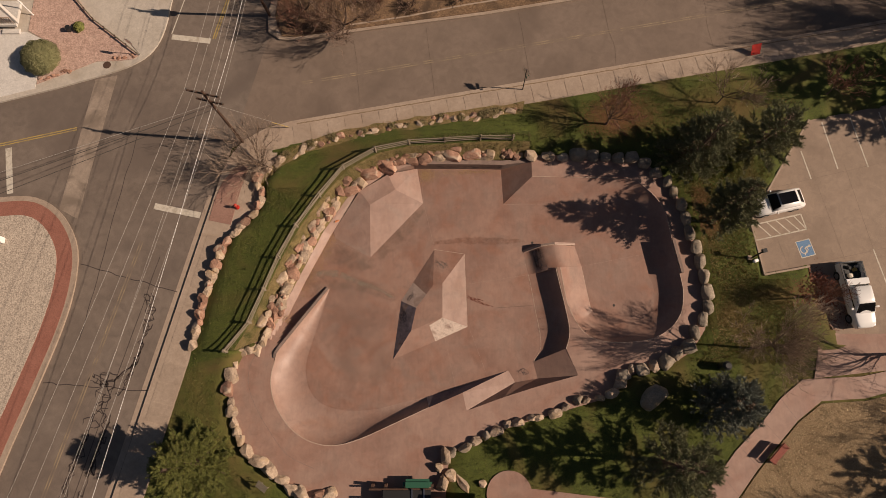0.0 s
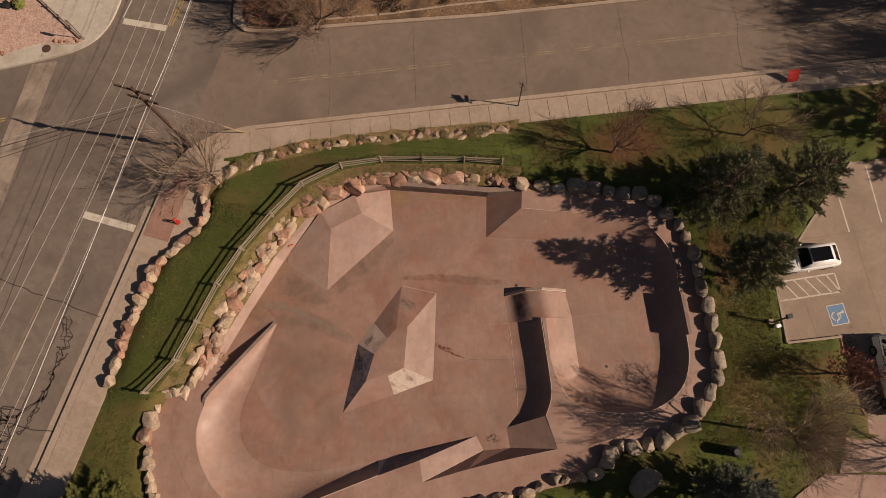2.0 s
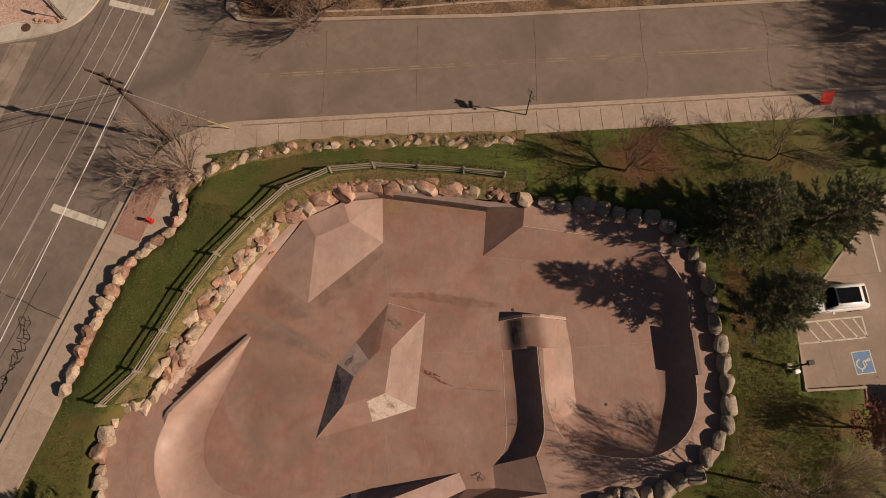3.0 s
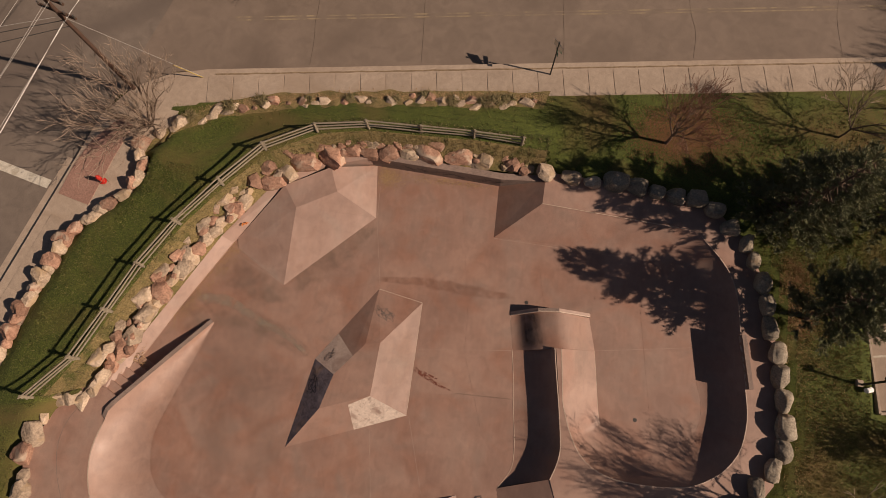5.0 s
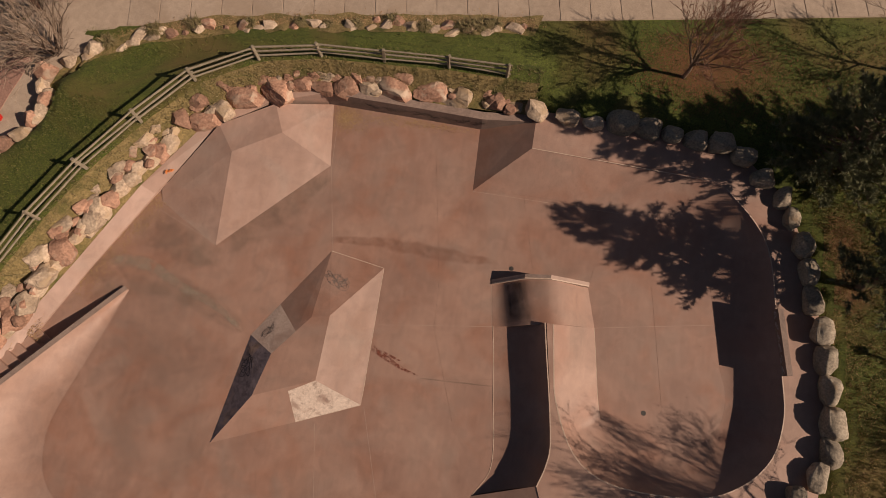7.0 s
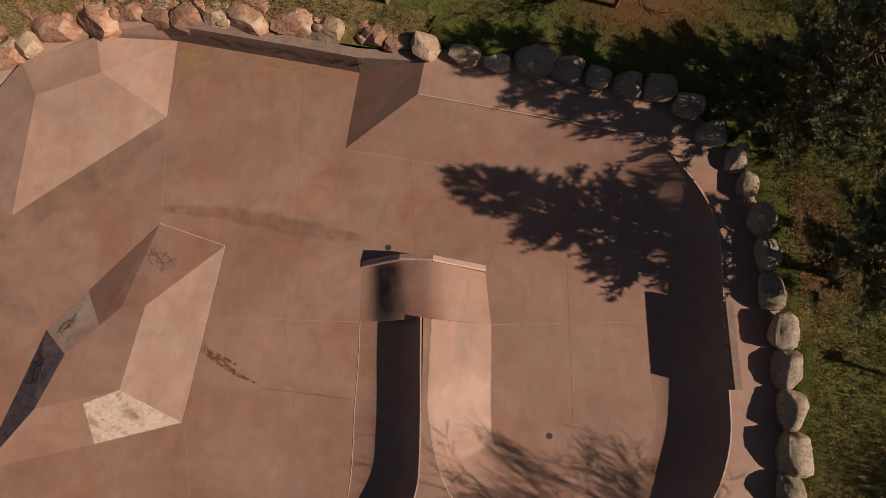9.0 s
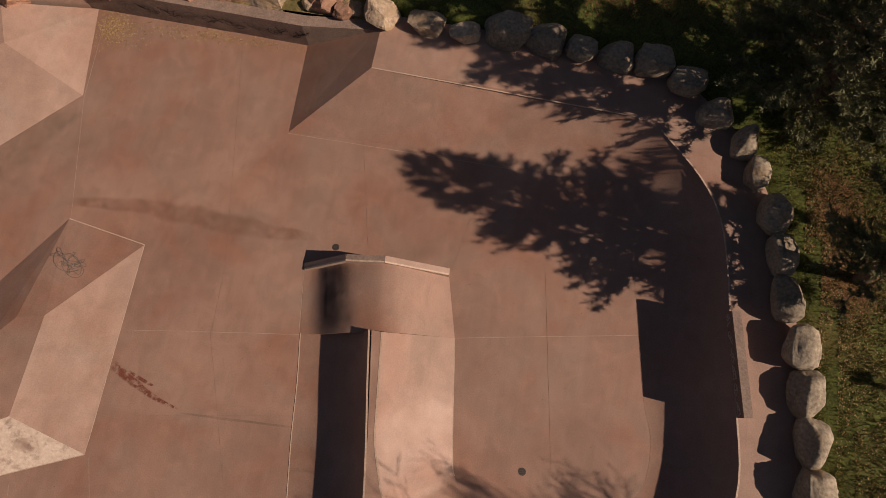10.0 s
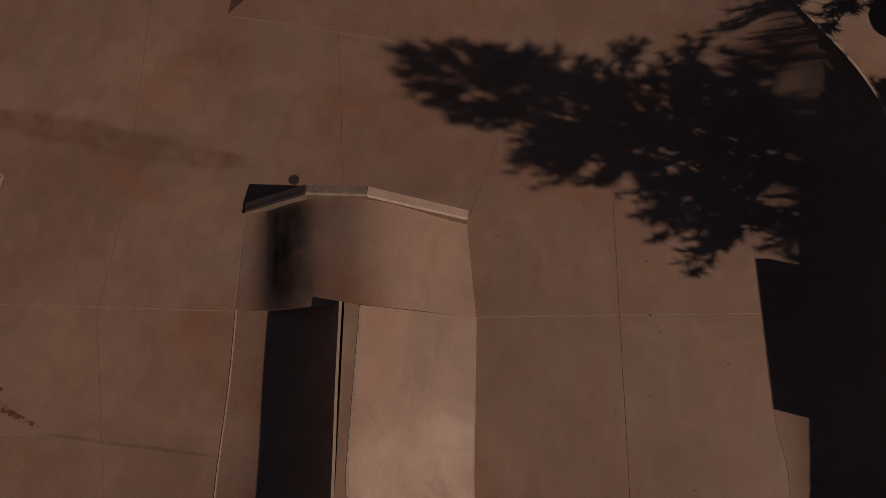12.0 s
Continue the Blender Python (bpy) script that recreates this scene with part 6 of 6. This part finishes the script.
# timber entrance shelter at the south gate
gate = tagged(new("entrance_shelter"), "dark timber entrance frame with green panel and brown roof", "shelter")
for x in (-19.8, -18.8, -17.3, -15.3):
    part("post", boxed((0.22, 0.22, 1.0), pose(x, -14.05, D + 0.5), 0.02), POLEW, gate)
for y in (-14.3, -15.1, -15.9):
    part("beam", boxed((4.9, 0.14, 0.16), pose(-17.6, y, D + 1.05), 0.02), POLEW, gate)
part("dark_canopy", boxed((3.6, 2.4, 0.08), pose(-17.2, -15.55, D + 1.17), 0.02), BLACKM, gate)
part("green_panel", boxed((2.2, 0.75, 0.5), pose(-16.4, -13.95, D + 0.95), 0.2), GREENP, gate)
for x in (-16.8, -15.9):
    part("bracket", boxed((0.1, 0.9, 0.08), pose(x, -14.7, D + 1.24)), CHROME, gate)
part("roof", prism([(-15.0, -14.75), (-9.3, -14.95), (-9.3, -18.5), (-15.0, -18.5)], D + 2.0, [2.1 + D, 2.1 + D, 2.9 + D, 2.9 + D]), REDWOOD, gate)
for x in (-14.5, -9.8):
    part("roof_post", boxed((0.18, 0.18, 2.1), pose(x, -15.3, D + 1.05), 0.02), POLEW, gate)
tagged(boulder("t", -11.4, -14.0, LAWN + 0.15, 0.6, 0.55, 0.5, 10, "", ""), "small whitish round stone on the lawn", "boulder")

# ---- stains, painted hump shade, leaf litter, graffiti ----
def decal(name, dark, edge=(0.45, 0.62), scale=2.5, strength=0.75, soft=True):
    """A dry stain or painted shade: solid where a noise is high, clear elsewhere; soft ones thin out towards their
    rims.
    """
    m = bpy.data.materials.new(name)
    m.use_nodes = True
    nt, n = m.node_tree, m.node_tree.nodes
    b = n["Principled BSDF"]
    b.inputs["Base Color"].default_value, b.inputs["Roughness"].default_value = (*dark, 1), 0.9
    geo, tex, rng = n.new("ShaderNodeNewGeometry"), n.new("ShaderNodeTexNoise"), n.new("ShaderNodeMapRange")
    tex.inputs["Scale"].default_value, tex.inputs["Detail"].default_value, tex.inputs["Distortion"].default_value = scale, 8.0, 0.6
    nt.links.new(geo.outputs["Position"], tex.inputs["Vector"])
    nt.links.new(tex.outputs[0], rng.inputs[0])
    rng.inputs[1].default_value, rng.inputs[2].default_value, rng.inputs[4].default_value = edge[0], edge[1], strength
    out = rng.outputs[0]
    if soft:
        uv, sep = n.new("ShaderNodeUVMap"), n.new("ShaderNodeSeparateXYZ")
        nt.links.new(uv.outputs[0], sep.inputs[0])
        for k, width in ((0, 0.2), (1, 0.55)):
            d = n.new("ShaderNodeMath")
            d.operation = "PINGPONG"
            d.inputs[1].default_value = 0.5
            r = n.new("ShaderNodeMapRange")
            r.interpolation_type = "SMOOTHSTEP"
            r.inputs[2].default_value = width * 0.5
            x = n.new("ShaderNodeMath")
            x.operation = "MULTIPLY"
            nt.links.new(sep.outputs[k], d.inputs[0])
            nt.links.new(d.outputs[0], r.inputs[0])
            nt.links.new(r.outputs[0], x.inputs[0])
            nt.links.new(out, x.inputs[1])
            out = x.outputs[0]
    nt.links.new(out, b.inputs["Alpha"])
    return m


def ribbon(name, pts, widths, material, z, parent, n=60):
    """A soft-edged stain: one wavering strip with coordinates along and across it."""
    p = resample([(*a, w) for a, w in zip(pts, widths)], n, 2)
    d = np.gradient(p[:, :2], axis=0)
    d /= np.linalg.norm(d, axis=1)[:, None]
    v, f = [], []
    for q, e in zip(p, d):
        wl, wr = (1.5 * q[2] * (0.5 + 0.16 * noise.noise((q[0] * 1.2, q[1] * 1.2, s))) for s in (1.0, 5.0))
        v += [(q[0] - e[1] * wl, q[1] + e[0] * wl, z), (q[0] + e[1] * wr, q[1] - e[0] * wr, z)]
    f = [(2 * i, 2 * i + 1, 2 * i + 3, 2 * i + 2) for i in range(n - 1)]
    o = mesh_ob(name, v, f, material, parent)
    uv = o.data.uv_layers.new(name="UVMap")
    for loop in o.data.loops:
        uv.data[loop.index].uv = ((loop.vertex_index // 2 + 0.5) / n, 0.002 + 0.996 * (loop.vertex_index % 2))


RUST = decal("rusty_run", (0.235, 0.1, 0.062), (0.15, 0.8), 2.0, 0.38)
GREY = decal("grey_wash", (0.19, 0.145, 0.11), (0.25, 0.75), 1.2, 0.32)
REDS = decal("red_splash", (0.19, 0.05, 0.03), (0.38, 0.58), 7.0, 0.75)
BLACKS = decal("black_scuffs", (0.03, 0.025, 0.028), (0.46, 0.7), 3.0, 0.35, False)
ribbon("water_stain", [(-15.6, 5.45), (-13.5, 5.7), (-11.2, 5.7), (-9.2, 5.6), (-7.4, 5.7)], (0.2, 0.4, 0.6, 0.5, 0.2), RUST, 0.006, floor)
ribbon("wash_stain", [(-26.6, 1.4), (-25.2, 2.2), (-23.5, 2.2), (-21.0, 1.7), (-19.2, 0.9), (-18.1, 0.5)], (1.6, 2.0, 1.3, 0.9, 0.8, 0.3), GREY, 0.016, floor)
ribbon("wash_stain", [(-24.4, 5.3), (-23.4, 4.4), (-22.0, 3.7), (-20.0, 3.6)], (1.6, 1.8, 1.5, 0.6), GREY, 0.022, floor)
ribbon("wash_stain", [(-20.4, 4.2), (-18.8, 5.8), (-17.4, 7.2), (-16.2, 8.7)], (0.9, 1.3, 1.2, 0.5), GREY, 0.010, floor)
DUST = decal("grey_dust", (0.29, 0.205, 0.165), (0.25, 0.75), 0.5, 0.3)
ribbon("dust_film", [(-23.4, 2.4), (-22.4, -1.0), (-21.4, -4.0), (-19.6, -7.0)], (3.4, 4.2, 4.4, 2.2), DUST, 0.009, floor)
WASH = decal("pale_wash", (0.36, 0.30, 0.235), (0.3, 0.62), 2.2, 0.4)
ribbon("wash_stain", [(-25.6, 2.6), (-23.6, 2.9), (-21.6, 1.9), (-20.0, 1.5), (-18.4, 0.5)], (0.5, 0.5, 0.35, 0.3, 0.15), WASH, 0.019, floor)
# self-shade of the hump's west slope, painted as dark translucent strips
HUMP_SHADE = decal("shade_streaks", (0.06, 0.045, 0.042), (0.2, 0.8), 1.6, 0.3)
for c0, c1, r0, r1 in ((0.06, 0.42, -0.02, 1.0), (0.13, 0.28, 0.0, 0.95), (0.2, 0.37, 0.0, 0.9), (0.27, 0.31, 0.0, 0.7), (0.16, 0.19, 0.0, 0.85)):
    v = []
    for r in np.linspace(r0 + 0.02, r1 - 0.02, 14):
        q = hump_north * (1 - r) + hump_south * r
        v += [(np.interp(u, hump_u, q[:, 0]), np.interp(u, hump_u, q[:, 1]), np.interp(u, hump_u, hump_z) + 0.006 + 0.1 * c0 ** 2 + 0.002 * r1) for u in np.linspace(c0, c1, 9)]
    o = mesh_ob("dark_stain", v, [(9 * i + j, 9 * i + 9 + j, 9 * i + 10 + j, 9 * i + 1 + j) for i in range(13) for j in range(8)], HUMP_SHADE, hump, smooth=True)
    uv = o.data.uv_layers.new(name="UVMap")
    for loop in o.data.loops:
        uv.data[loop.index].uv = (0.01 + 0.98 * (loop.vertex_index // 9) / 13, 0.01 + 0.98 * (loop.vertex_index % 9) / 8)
ribbon("red_stain", [(-12.45, 0.8), (-11.7, 0.4), (-11.0, 0.1), (-10.1, -0.12)], (0.24, 0.2, 0.13, 0.04), REDS, 0.006, floor)
ribbon("red_stain", [(-11.9, 0.7), (-11.3, 0.45), (-11.0, 0.4)], (0.05, 0.1, 0.04), REDS, 0.007, floor)
ribbon("tyre_mark", [(-10.1, -0.2), (-8.4, -0.1), (-6.7, 0.0)], (0.05, 0.06, 0.05), GREY, 0.006, floor)
PENCIL = plain("grey_marker", (0.15, 0.12, 0.105), 0.8)
INK = plain("marker_ink", (0.035, 0.03, 0.035), 0.7)
INKW = plain("chalk_white", (0.4, 0.39, 0.4), 0.8)


def scribble(seed, m, size, material, parent, turns=5, w=0.025, thick=0.004):
    """A looping hand-drawn mark on the plane of the pose m."""
    rnd = random.Random(seed)
    pts, ph = [], [rnd.uniform(0, 6.28) for _ in range(4)]
    for i in range(90):
        a = turns * 6.283 * i / 90
        pts.append((size * (0.55 * math.cos(a * 0.5 + ph[0]) + 0.35 * math.cos(a * 1.31 + ph[1])), size * 0.6 * (0.55 * math.sin(a * 0.5 + ph[2]) + 0.35 * math.sin(a * 1.7 + ph[3]))))
    v, f = strip(pts, w, thick)
    mesh_ob("painted_mark", [m @ Vector(p) for p in v], f, material, parent)


def on_face(a, b, c, at):
    """A pose on the plane through three points, at the barycentric place at, with z out of it."""
    a, b, c = Vector(a), Vector(b), Vector(c)
    z = (b - a).cross(c - a).normalized()
    z = z if z.z > 0 or abs(z.z) < 0.05 else -z
    x = (b - a).normalized()
    y = z.cross(x)
    o = a * at[0] + b * at[1] + c * at[2]
    return Matrix.Translation(o) @ Matrix((x, y, z)).transposed().to_4x4()


scribble(1, on_face(F[1], F[0], t4, (0.25, 0.35, 0.4)), 0.7, PENCIL, funbox, 6, 0.016, 0.035)
scribble(2, on_face(F[1], F[0], t4, (0.3, 0.3, 0.4)), 0.5, PENCIL, funbox, 4, 0.016, 0.03)
for i in range(3):
    scribble(10 + i, on_face(F[5], F[4], t6, (0.55 - 0.1 * i, 0.1 + 0.08 * i, 0.35)), 0.6, INK, funbox, 5, 0.03)
    scribble(20 + i, on_face(F[6], F[5], t5, (0.3 + 0.05 * i, 0.35 - 0.05 * i, 0.35)), 0.4, PENCIL, funbox, 3, 0.012)
for i in range(9):
    x = -15.4 + i * 0.75
    m = Matrix.Translation((x, 12.34 if x < -11.7 else 12.3, 0.6)) @ pose(0, 0, 0, 90, 0, 0)
    scribble(40 + i, m, 0.42, INK if i % 3 else PENCIL, wall_north, 4, 0.022, 0.012)
for i in range(6):
    s = (i + 0.5) / 6
    m = Matrix.Translation((4.93 + 0.49 * s, 5.35 - 2.85 * s, 1.25)) @ pose(0, 0, 0, 90, 0, -80)
    scribble(60 + i, m, 0.22, INKW, wall_east, 3, 0.02, 0.012)
scribble(71, Matrix.Translation((-23.62, 7.3, 0.62)) @ pose(0, 0, 0, 35, 0, 60), 0.22, plain("orange_spray", (0.55, 0.16, 0.03), 0.7), curb, 4, 0.03)
scribble(70, Matrix.Translation((-7.9, -5.5, 0.006)), 0.55, INK, floor, 4, 0.02)
part_m = decal("scuff_marks", (0.14, 0.10, 0.085), (0.55, 0.8), 5.0, 0.35, False)
mesh_ob("scuff_marks", [Vector(p) + Vector((0, 0, 0.006)) for p in (t7, F[3], F[2], t2)], [(0, 1, 2, 3)], part_m, funbox)
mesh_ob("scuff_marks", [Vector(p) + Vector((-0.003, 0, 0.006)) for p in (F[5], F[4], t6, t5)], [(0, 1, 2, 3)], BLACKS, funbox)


def flecks(name, spots, n, size, material, label, seed, category, tilt=0.5):
    """Small fallen leaves or blades scattered as single faces; spots are (x, y, z or None, spread x, spread y)."""
    rnd = random.Random(seed)
    v, f = [], []
    for i in range(n):
        x, y, z, sx, sy = rnd.choice(spots)
        x, y = x + rnd.gauss(0, sx), y + rnd.gauss(0, sy)
        z = ground_z(x, y) + 0.02 if z is None else z
        if z < 0 or (z > 1.02 and ground_z(x, y) < 1.0):
            continue
        a, s = rnd.uniform(0, 6.28), size * rnd.uniform(0.6, 1.4)
        c, d = s * math.cos(a), s * math.sin(a)
        h = rnd.uniform(0, tilt) * s
        o = len(v)
        v += [(x - c, y - d, z), (x + d * 0.6, y - c * 0.6, z + h * 0.5), (x + c, y + d, z + h), (x - d * 0.6, y + c * 0.6, z + h * 0.3)]
        f.append((o, o + 1, o + 2, o + 3))
    return tagged(mesh_ob(name, v, f, material), label, category, kind="stuff")


LEAF = island_mat("dry_leaves", [(0.2, 0.11, 0.05), (0.34, 0.21, 0.10), (0.44, 0.3, 0.16), (0.26, 0.15, 0.075)])
LEAFO = island_mat("orange_leaves", [(0.10, 0.045, 0.02), (0.19, 0.09, 0.03), (0.15, 0.065, 0.03)])
LEAFR = island_mat("red_leaves", [(0.12, 0.03, 0.02), (0.22, 0.07, 0.04), (0.17, 0.06, 0.03)])
BLADE = island_mat("grass_blades", [(0.030, 0.042, 0.006), (0.06, 0.078, 0.012), (0.115, 0.125, 0.024), (0.19, 0.16, 0.055), (0.05, 0.066, 0.01)])
flecks("leaf_litter", [(-16.0, 11.8, 0.01, 0.3, 0.3), (-15.6, 11.7, 0.01, 0.5, 0.3), (-13.4, 12.0, 0.01, 1.2, 0.16), (-11.5, 12.1, 0.01, 1.0, 0.1), (-16.1, 11.9, 0.01, 0.22, 0.3), (-16.0, 11.7, 0.01, 0.3, 0.4)], 1700, 0.028, LEAF, "yellow-brown fallen leaves against the low wall", 1, "leaves")
flecks("leaf_litter", [(x, y + 0.35, 1.27, 0.3, 0.22) for x, y in bed[::4]], 5000, 0.035, LEAF, "tan fallen leaves among the sidewalk rocks", 12, "leaves")
flecks("leaf_litter", [(-26.3 + 0.5 * k, 1.7 + k, 0.01, 0.35, 0.5) for k in range(6)] + [(-27.6, -1.4, 0.35, 0.25, 0.4), (-28.3, -2.6, 0.7, 0.2, 0.3)], 2600, 0.03, LEAF, "yellow-brown fallen leaves along the seat wall", 2, "leaves")
flecks("leaf_litter", [(16.0, 0.6, None, 0.9, 0.9), (17.4, -0.4, 1.005, 0.8, 0.9), (16.8, 1.6, 1.005, 0.5, 0.7)], 1800, 0.06, LEAFR, "dark red fallen leaves below a tree", 3, "leaves")
flecks("leaf_litter", [(1.8, 17.4, None, 1.4, 0.9), (0.6, 16.5, None, 1.3, 0.9)], 15000, 0.034, LEAFO, "orange-brown fallen leaves below a young tree", 4, "leaves")
flecks("leaf_litter", [(7.6, 8.0, None, 0.7, 1.6), (8.0, 5.0, None, 0.8, 1.6), (9.5, 1.0, None, 1.2, 2.2), (7.9, -2.5, None, 0.6, 1.2), (10, 8, None, 1.5, 1.5)], 9000, 0.022, LEAF, "scattered dry leaves on the lawn", 5, "leaves")
bank_spots = [(*(p[:2] * 0.35 + q * 0.65), p[2] + (1.92 - p[2]) * 0.63 + 0.03, 0.3, 0.3) for p, q in zip(inner, outer)]
flecks("leaf_litter", bank_spots, 7000, 0.03, island_mat("bank_leaves", [(0.11, 0.08, 0.03), (0.24, 0.17, 0.07), (0.33, 0.24, 0.10), (0.08, 0.085, 0.02)]), "yellowish dead leaves and grass on the bank", 7, "leaves")
rnd = random.Random(77)
lv, lf = [], []
while len(lf) < 800:
    d = Vector((rnd.uniform(-1, 1), rnd.uniform(-1, 1), rnd.uniform(-1, 1)))
    if 0.15 < d.length < 1:
        c, t = Vector((15.1 + 1.5 * d.x, 0.6 + 1.5 * d.y, LAWN + 2.6 + 1.2 * d.z)), Vector((rnd.gauss(0, 1), rnd.gauss(0, 1), rnd.gauss(0, 1))).normalized()
        u, t, o = t.orthogonal().normalized() * 0.05, t * 0.07, len(lv)
        lv += [c - t, c + u, c + t, c - u]
        lf.append((o, o + 1, o + 2, o + 3))
mesh_ob("leaves", lv, lf, LEAFR, redtree)
flecks("leaf_litter", [(4.0, 16.0, None, 2.5, 1.5), (9.0, 16.5, None, 2.5, 1.5), (14, 18, None, 2.5, 1.5)], 9000, 0.03, LEAFO, "brown fallen leaves across the shaded lawn", 8, "leaves")
flecks("leaf_litter", [(8.2, 8.0, None, 0.6, 0.8), (7.8, 9.2, None, 0.4, 0.6), (8.3, 6.6, None, 0.5, 0.5)], 6500, 0.028, LEAFO, "brown needles and leaves under a pine", 9, "leaves")
flecks("floor_specks", [(-8, 2, 0.006, 8, 4), (0, 5, 0.006, 2.0, 3.0), (-18, 4, 0.006, 4, 4)], 300, 0.013, island_mat("specks", [(0.4, 0.33, 0.25), (0.05, 0.03, 0.02), (0.3, 0.16, 0.06)]), "tiny leaves and grit on the concrete", 6, "litter")


def in_poly(poly, x, y):
    p = np.array(poly)
    hit = np.zeros(len(x), bool)
    for a, b in zip(p, np.roll(p, -1, 0)):
        if a[1] != b[1]:
            hit ^= ((a[1] > y) != (b[1] > y)) & (x < (b[0] - a[0]) * (y - a[1]) / (b[1] - a[1]) + a[0])
    return hit


def lawn_blades(n, seed, area, size):
    """Grass in small clumps: single blades scattered about their roots, on the lawn alone."""
    gen = np.random.default_rng(seed)
    cx, cy = gen.uniform(area[0], area[1], n // 5), gen.uniform(area[2], area[3], n // 5)
    x, y = (np.repeat(c, 5) + gen.normal(0, 0.07, 5 * len(c)) for c in (cx, cy))
    i, j = ((x - GX[0]) * 2).astype(int), ((y - GY[0]) * 2).astype(int)
    z = np.minimum(np.minimum(GZ[j, i], GZ[j, i + 1]), np.minimum(GZ[j + 1, i], GZ[j + 1, i + 1]))
    ok = (z > 1.1) & (x > EDGE_W(y) + 0.1) & (y < EDGE_N(x) - 0.1) & ~in_poly(path_poly, x, y) & (np.hypot(x + 9.4, y + 14.8) > 1.8)
    x, y, z = x[ok], y[ok], z[ok]
    k = len(x)
    a, b, h = gen.uniform(0, 6.28, k), gen.uniform(0, 6.28, k), size * gen.uniform(0.5, 1.4, k)
    u, w = 0.014 * np.cos(a), 0.014 * np.sin(a)
    return np.stack([np.stack([x - u, y - w, z - 0.01], 1), np.stack([x + u, y + w, z - 0.01], 1), np.stack([x + 0.8 * h * np.cos(b), y + 0.8 * h * np.sin(b), z + h], 1)], 1)


BLADED = island_mat("dry_lawn_blades", [(0.06, 0.07, 0.012), (0.12, 0.12, 0.022), (0.24, 0.195, 0.055), (0.31, 0.22, 0.08), (0.18, 0.10, 0.035), (0.09, 0.10, 0.016)])
for i, (n, area, size) in enumerate(((90000, (5.5, 14.5, -5, 15), 0.12), (130000, (-37, 12, 8, 21), 0.12), (100000, (-37, -26, -16, 10), 0.12), (80000, (-14, 16, -20, -3), 0.12))):
    tagged(soup("grass", lawn_blades(n, 50 + i, area, size), BLADE if i else BLADED), "short green and straw-coloured lawn grass", "grass", kind="stuff")
gen = np.random.default_rng(9)
ids, u, w = gen.integers(0, 70, 26000), gen.uniform(0.35, 1.3, 26000), gen.normal(0, 0.12, (26000, 2))
pick = np.array(bank).reshape(70, NB, 3)
at = np.clip(u * 8, 0, 9.49)
lo = at.astype(int)
root = pick[ids, lo] + (pick[ids, lo + 1] - pick[ids, lo]) * (at - lo)[:, None]
root[:, :2] += w
a, h = gen.uniform(0, 6.28, 26000), gen.uniform(0.06, 0.17, 26000)
e = np.stack([np.cos(a), np.sin(a), 0 * a], 1)
blades = np.stack([root - e * 0.013, root + e * 0.013, root + np.stack([-0.8 * h * np.sin(a + h * 9), 0.8 * h * np.cos(a + h * 9), h], 1)], 1)
tagged(soup("grass", blades, DRYB), "yellowed grass on the bank below the fence", "grass", kind="stuff")

gen = np.random.default_rng(31)
x, y = gen.uniform(5.5, 30, 60000), gen.uniform(-24, -7, 60000)
ok = in_poly([(24, -6.8), (19, -7.9), (15.5, -8.1), (13.5, -9.5), (12.0, -11.0), (9.9, -13.1), (8.1, -15.2), (5.0, -19.1), (30, -27), (30, -8)], x, y)
root = np.stack([x[ok], y[ok], np.full(ok.sum(), LAWN + 0.065)], 1)
a, h = gen.uniform(0, 6.28, len(root)), gen.uniform(0.06, 0.16, len(root))
e = np.stack([np.cos(a), np.sin(a), 0 * a], 1)
STRAW = island_mat("straw", [(0.14, 0.085, 0.04), (0.36, 0.26, 0.15), (0.5, 0.39, 0.24), (0.25, 0.17, 0.09)])
tagged(soup("grass", np.stack([root - e * 0.02, root + e * 0.02, root + np.stack([-0.9 * h * np.sin(a), 0.9 * h * np.cos(a), 0.6 * h], 1)], 1), STRAW), "dry straw-coloured winter grass", "grass", kind="stuff")
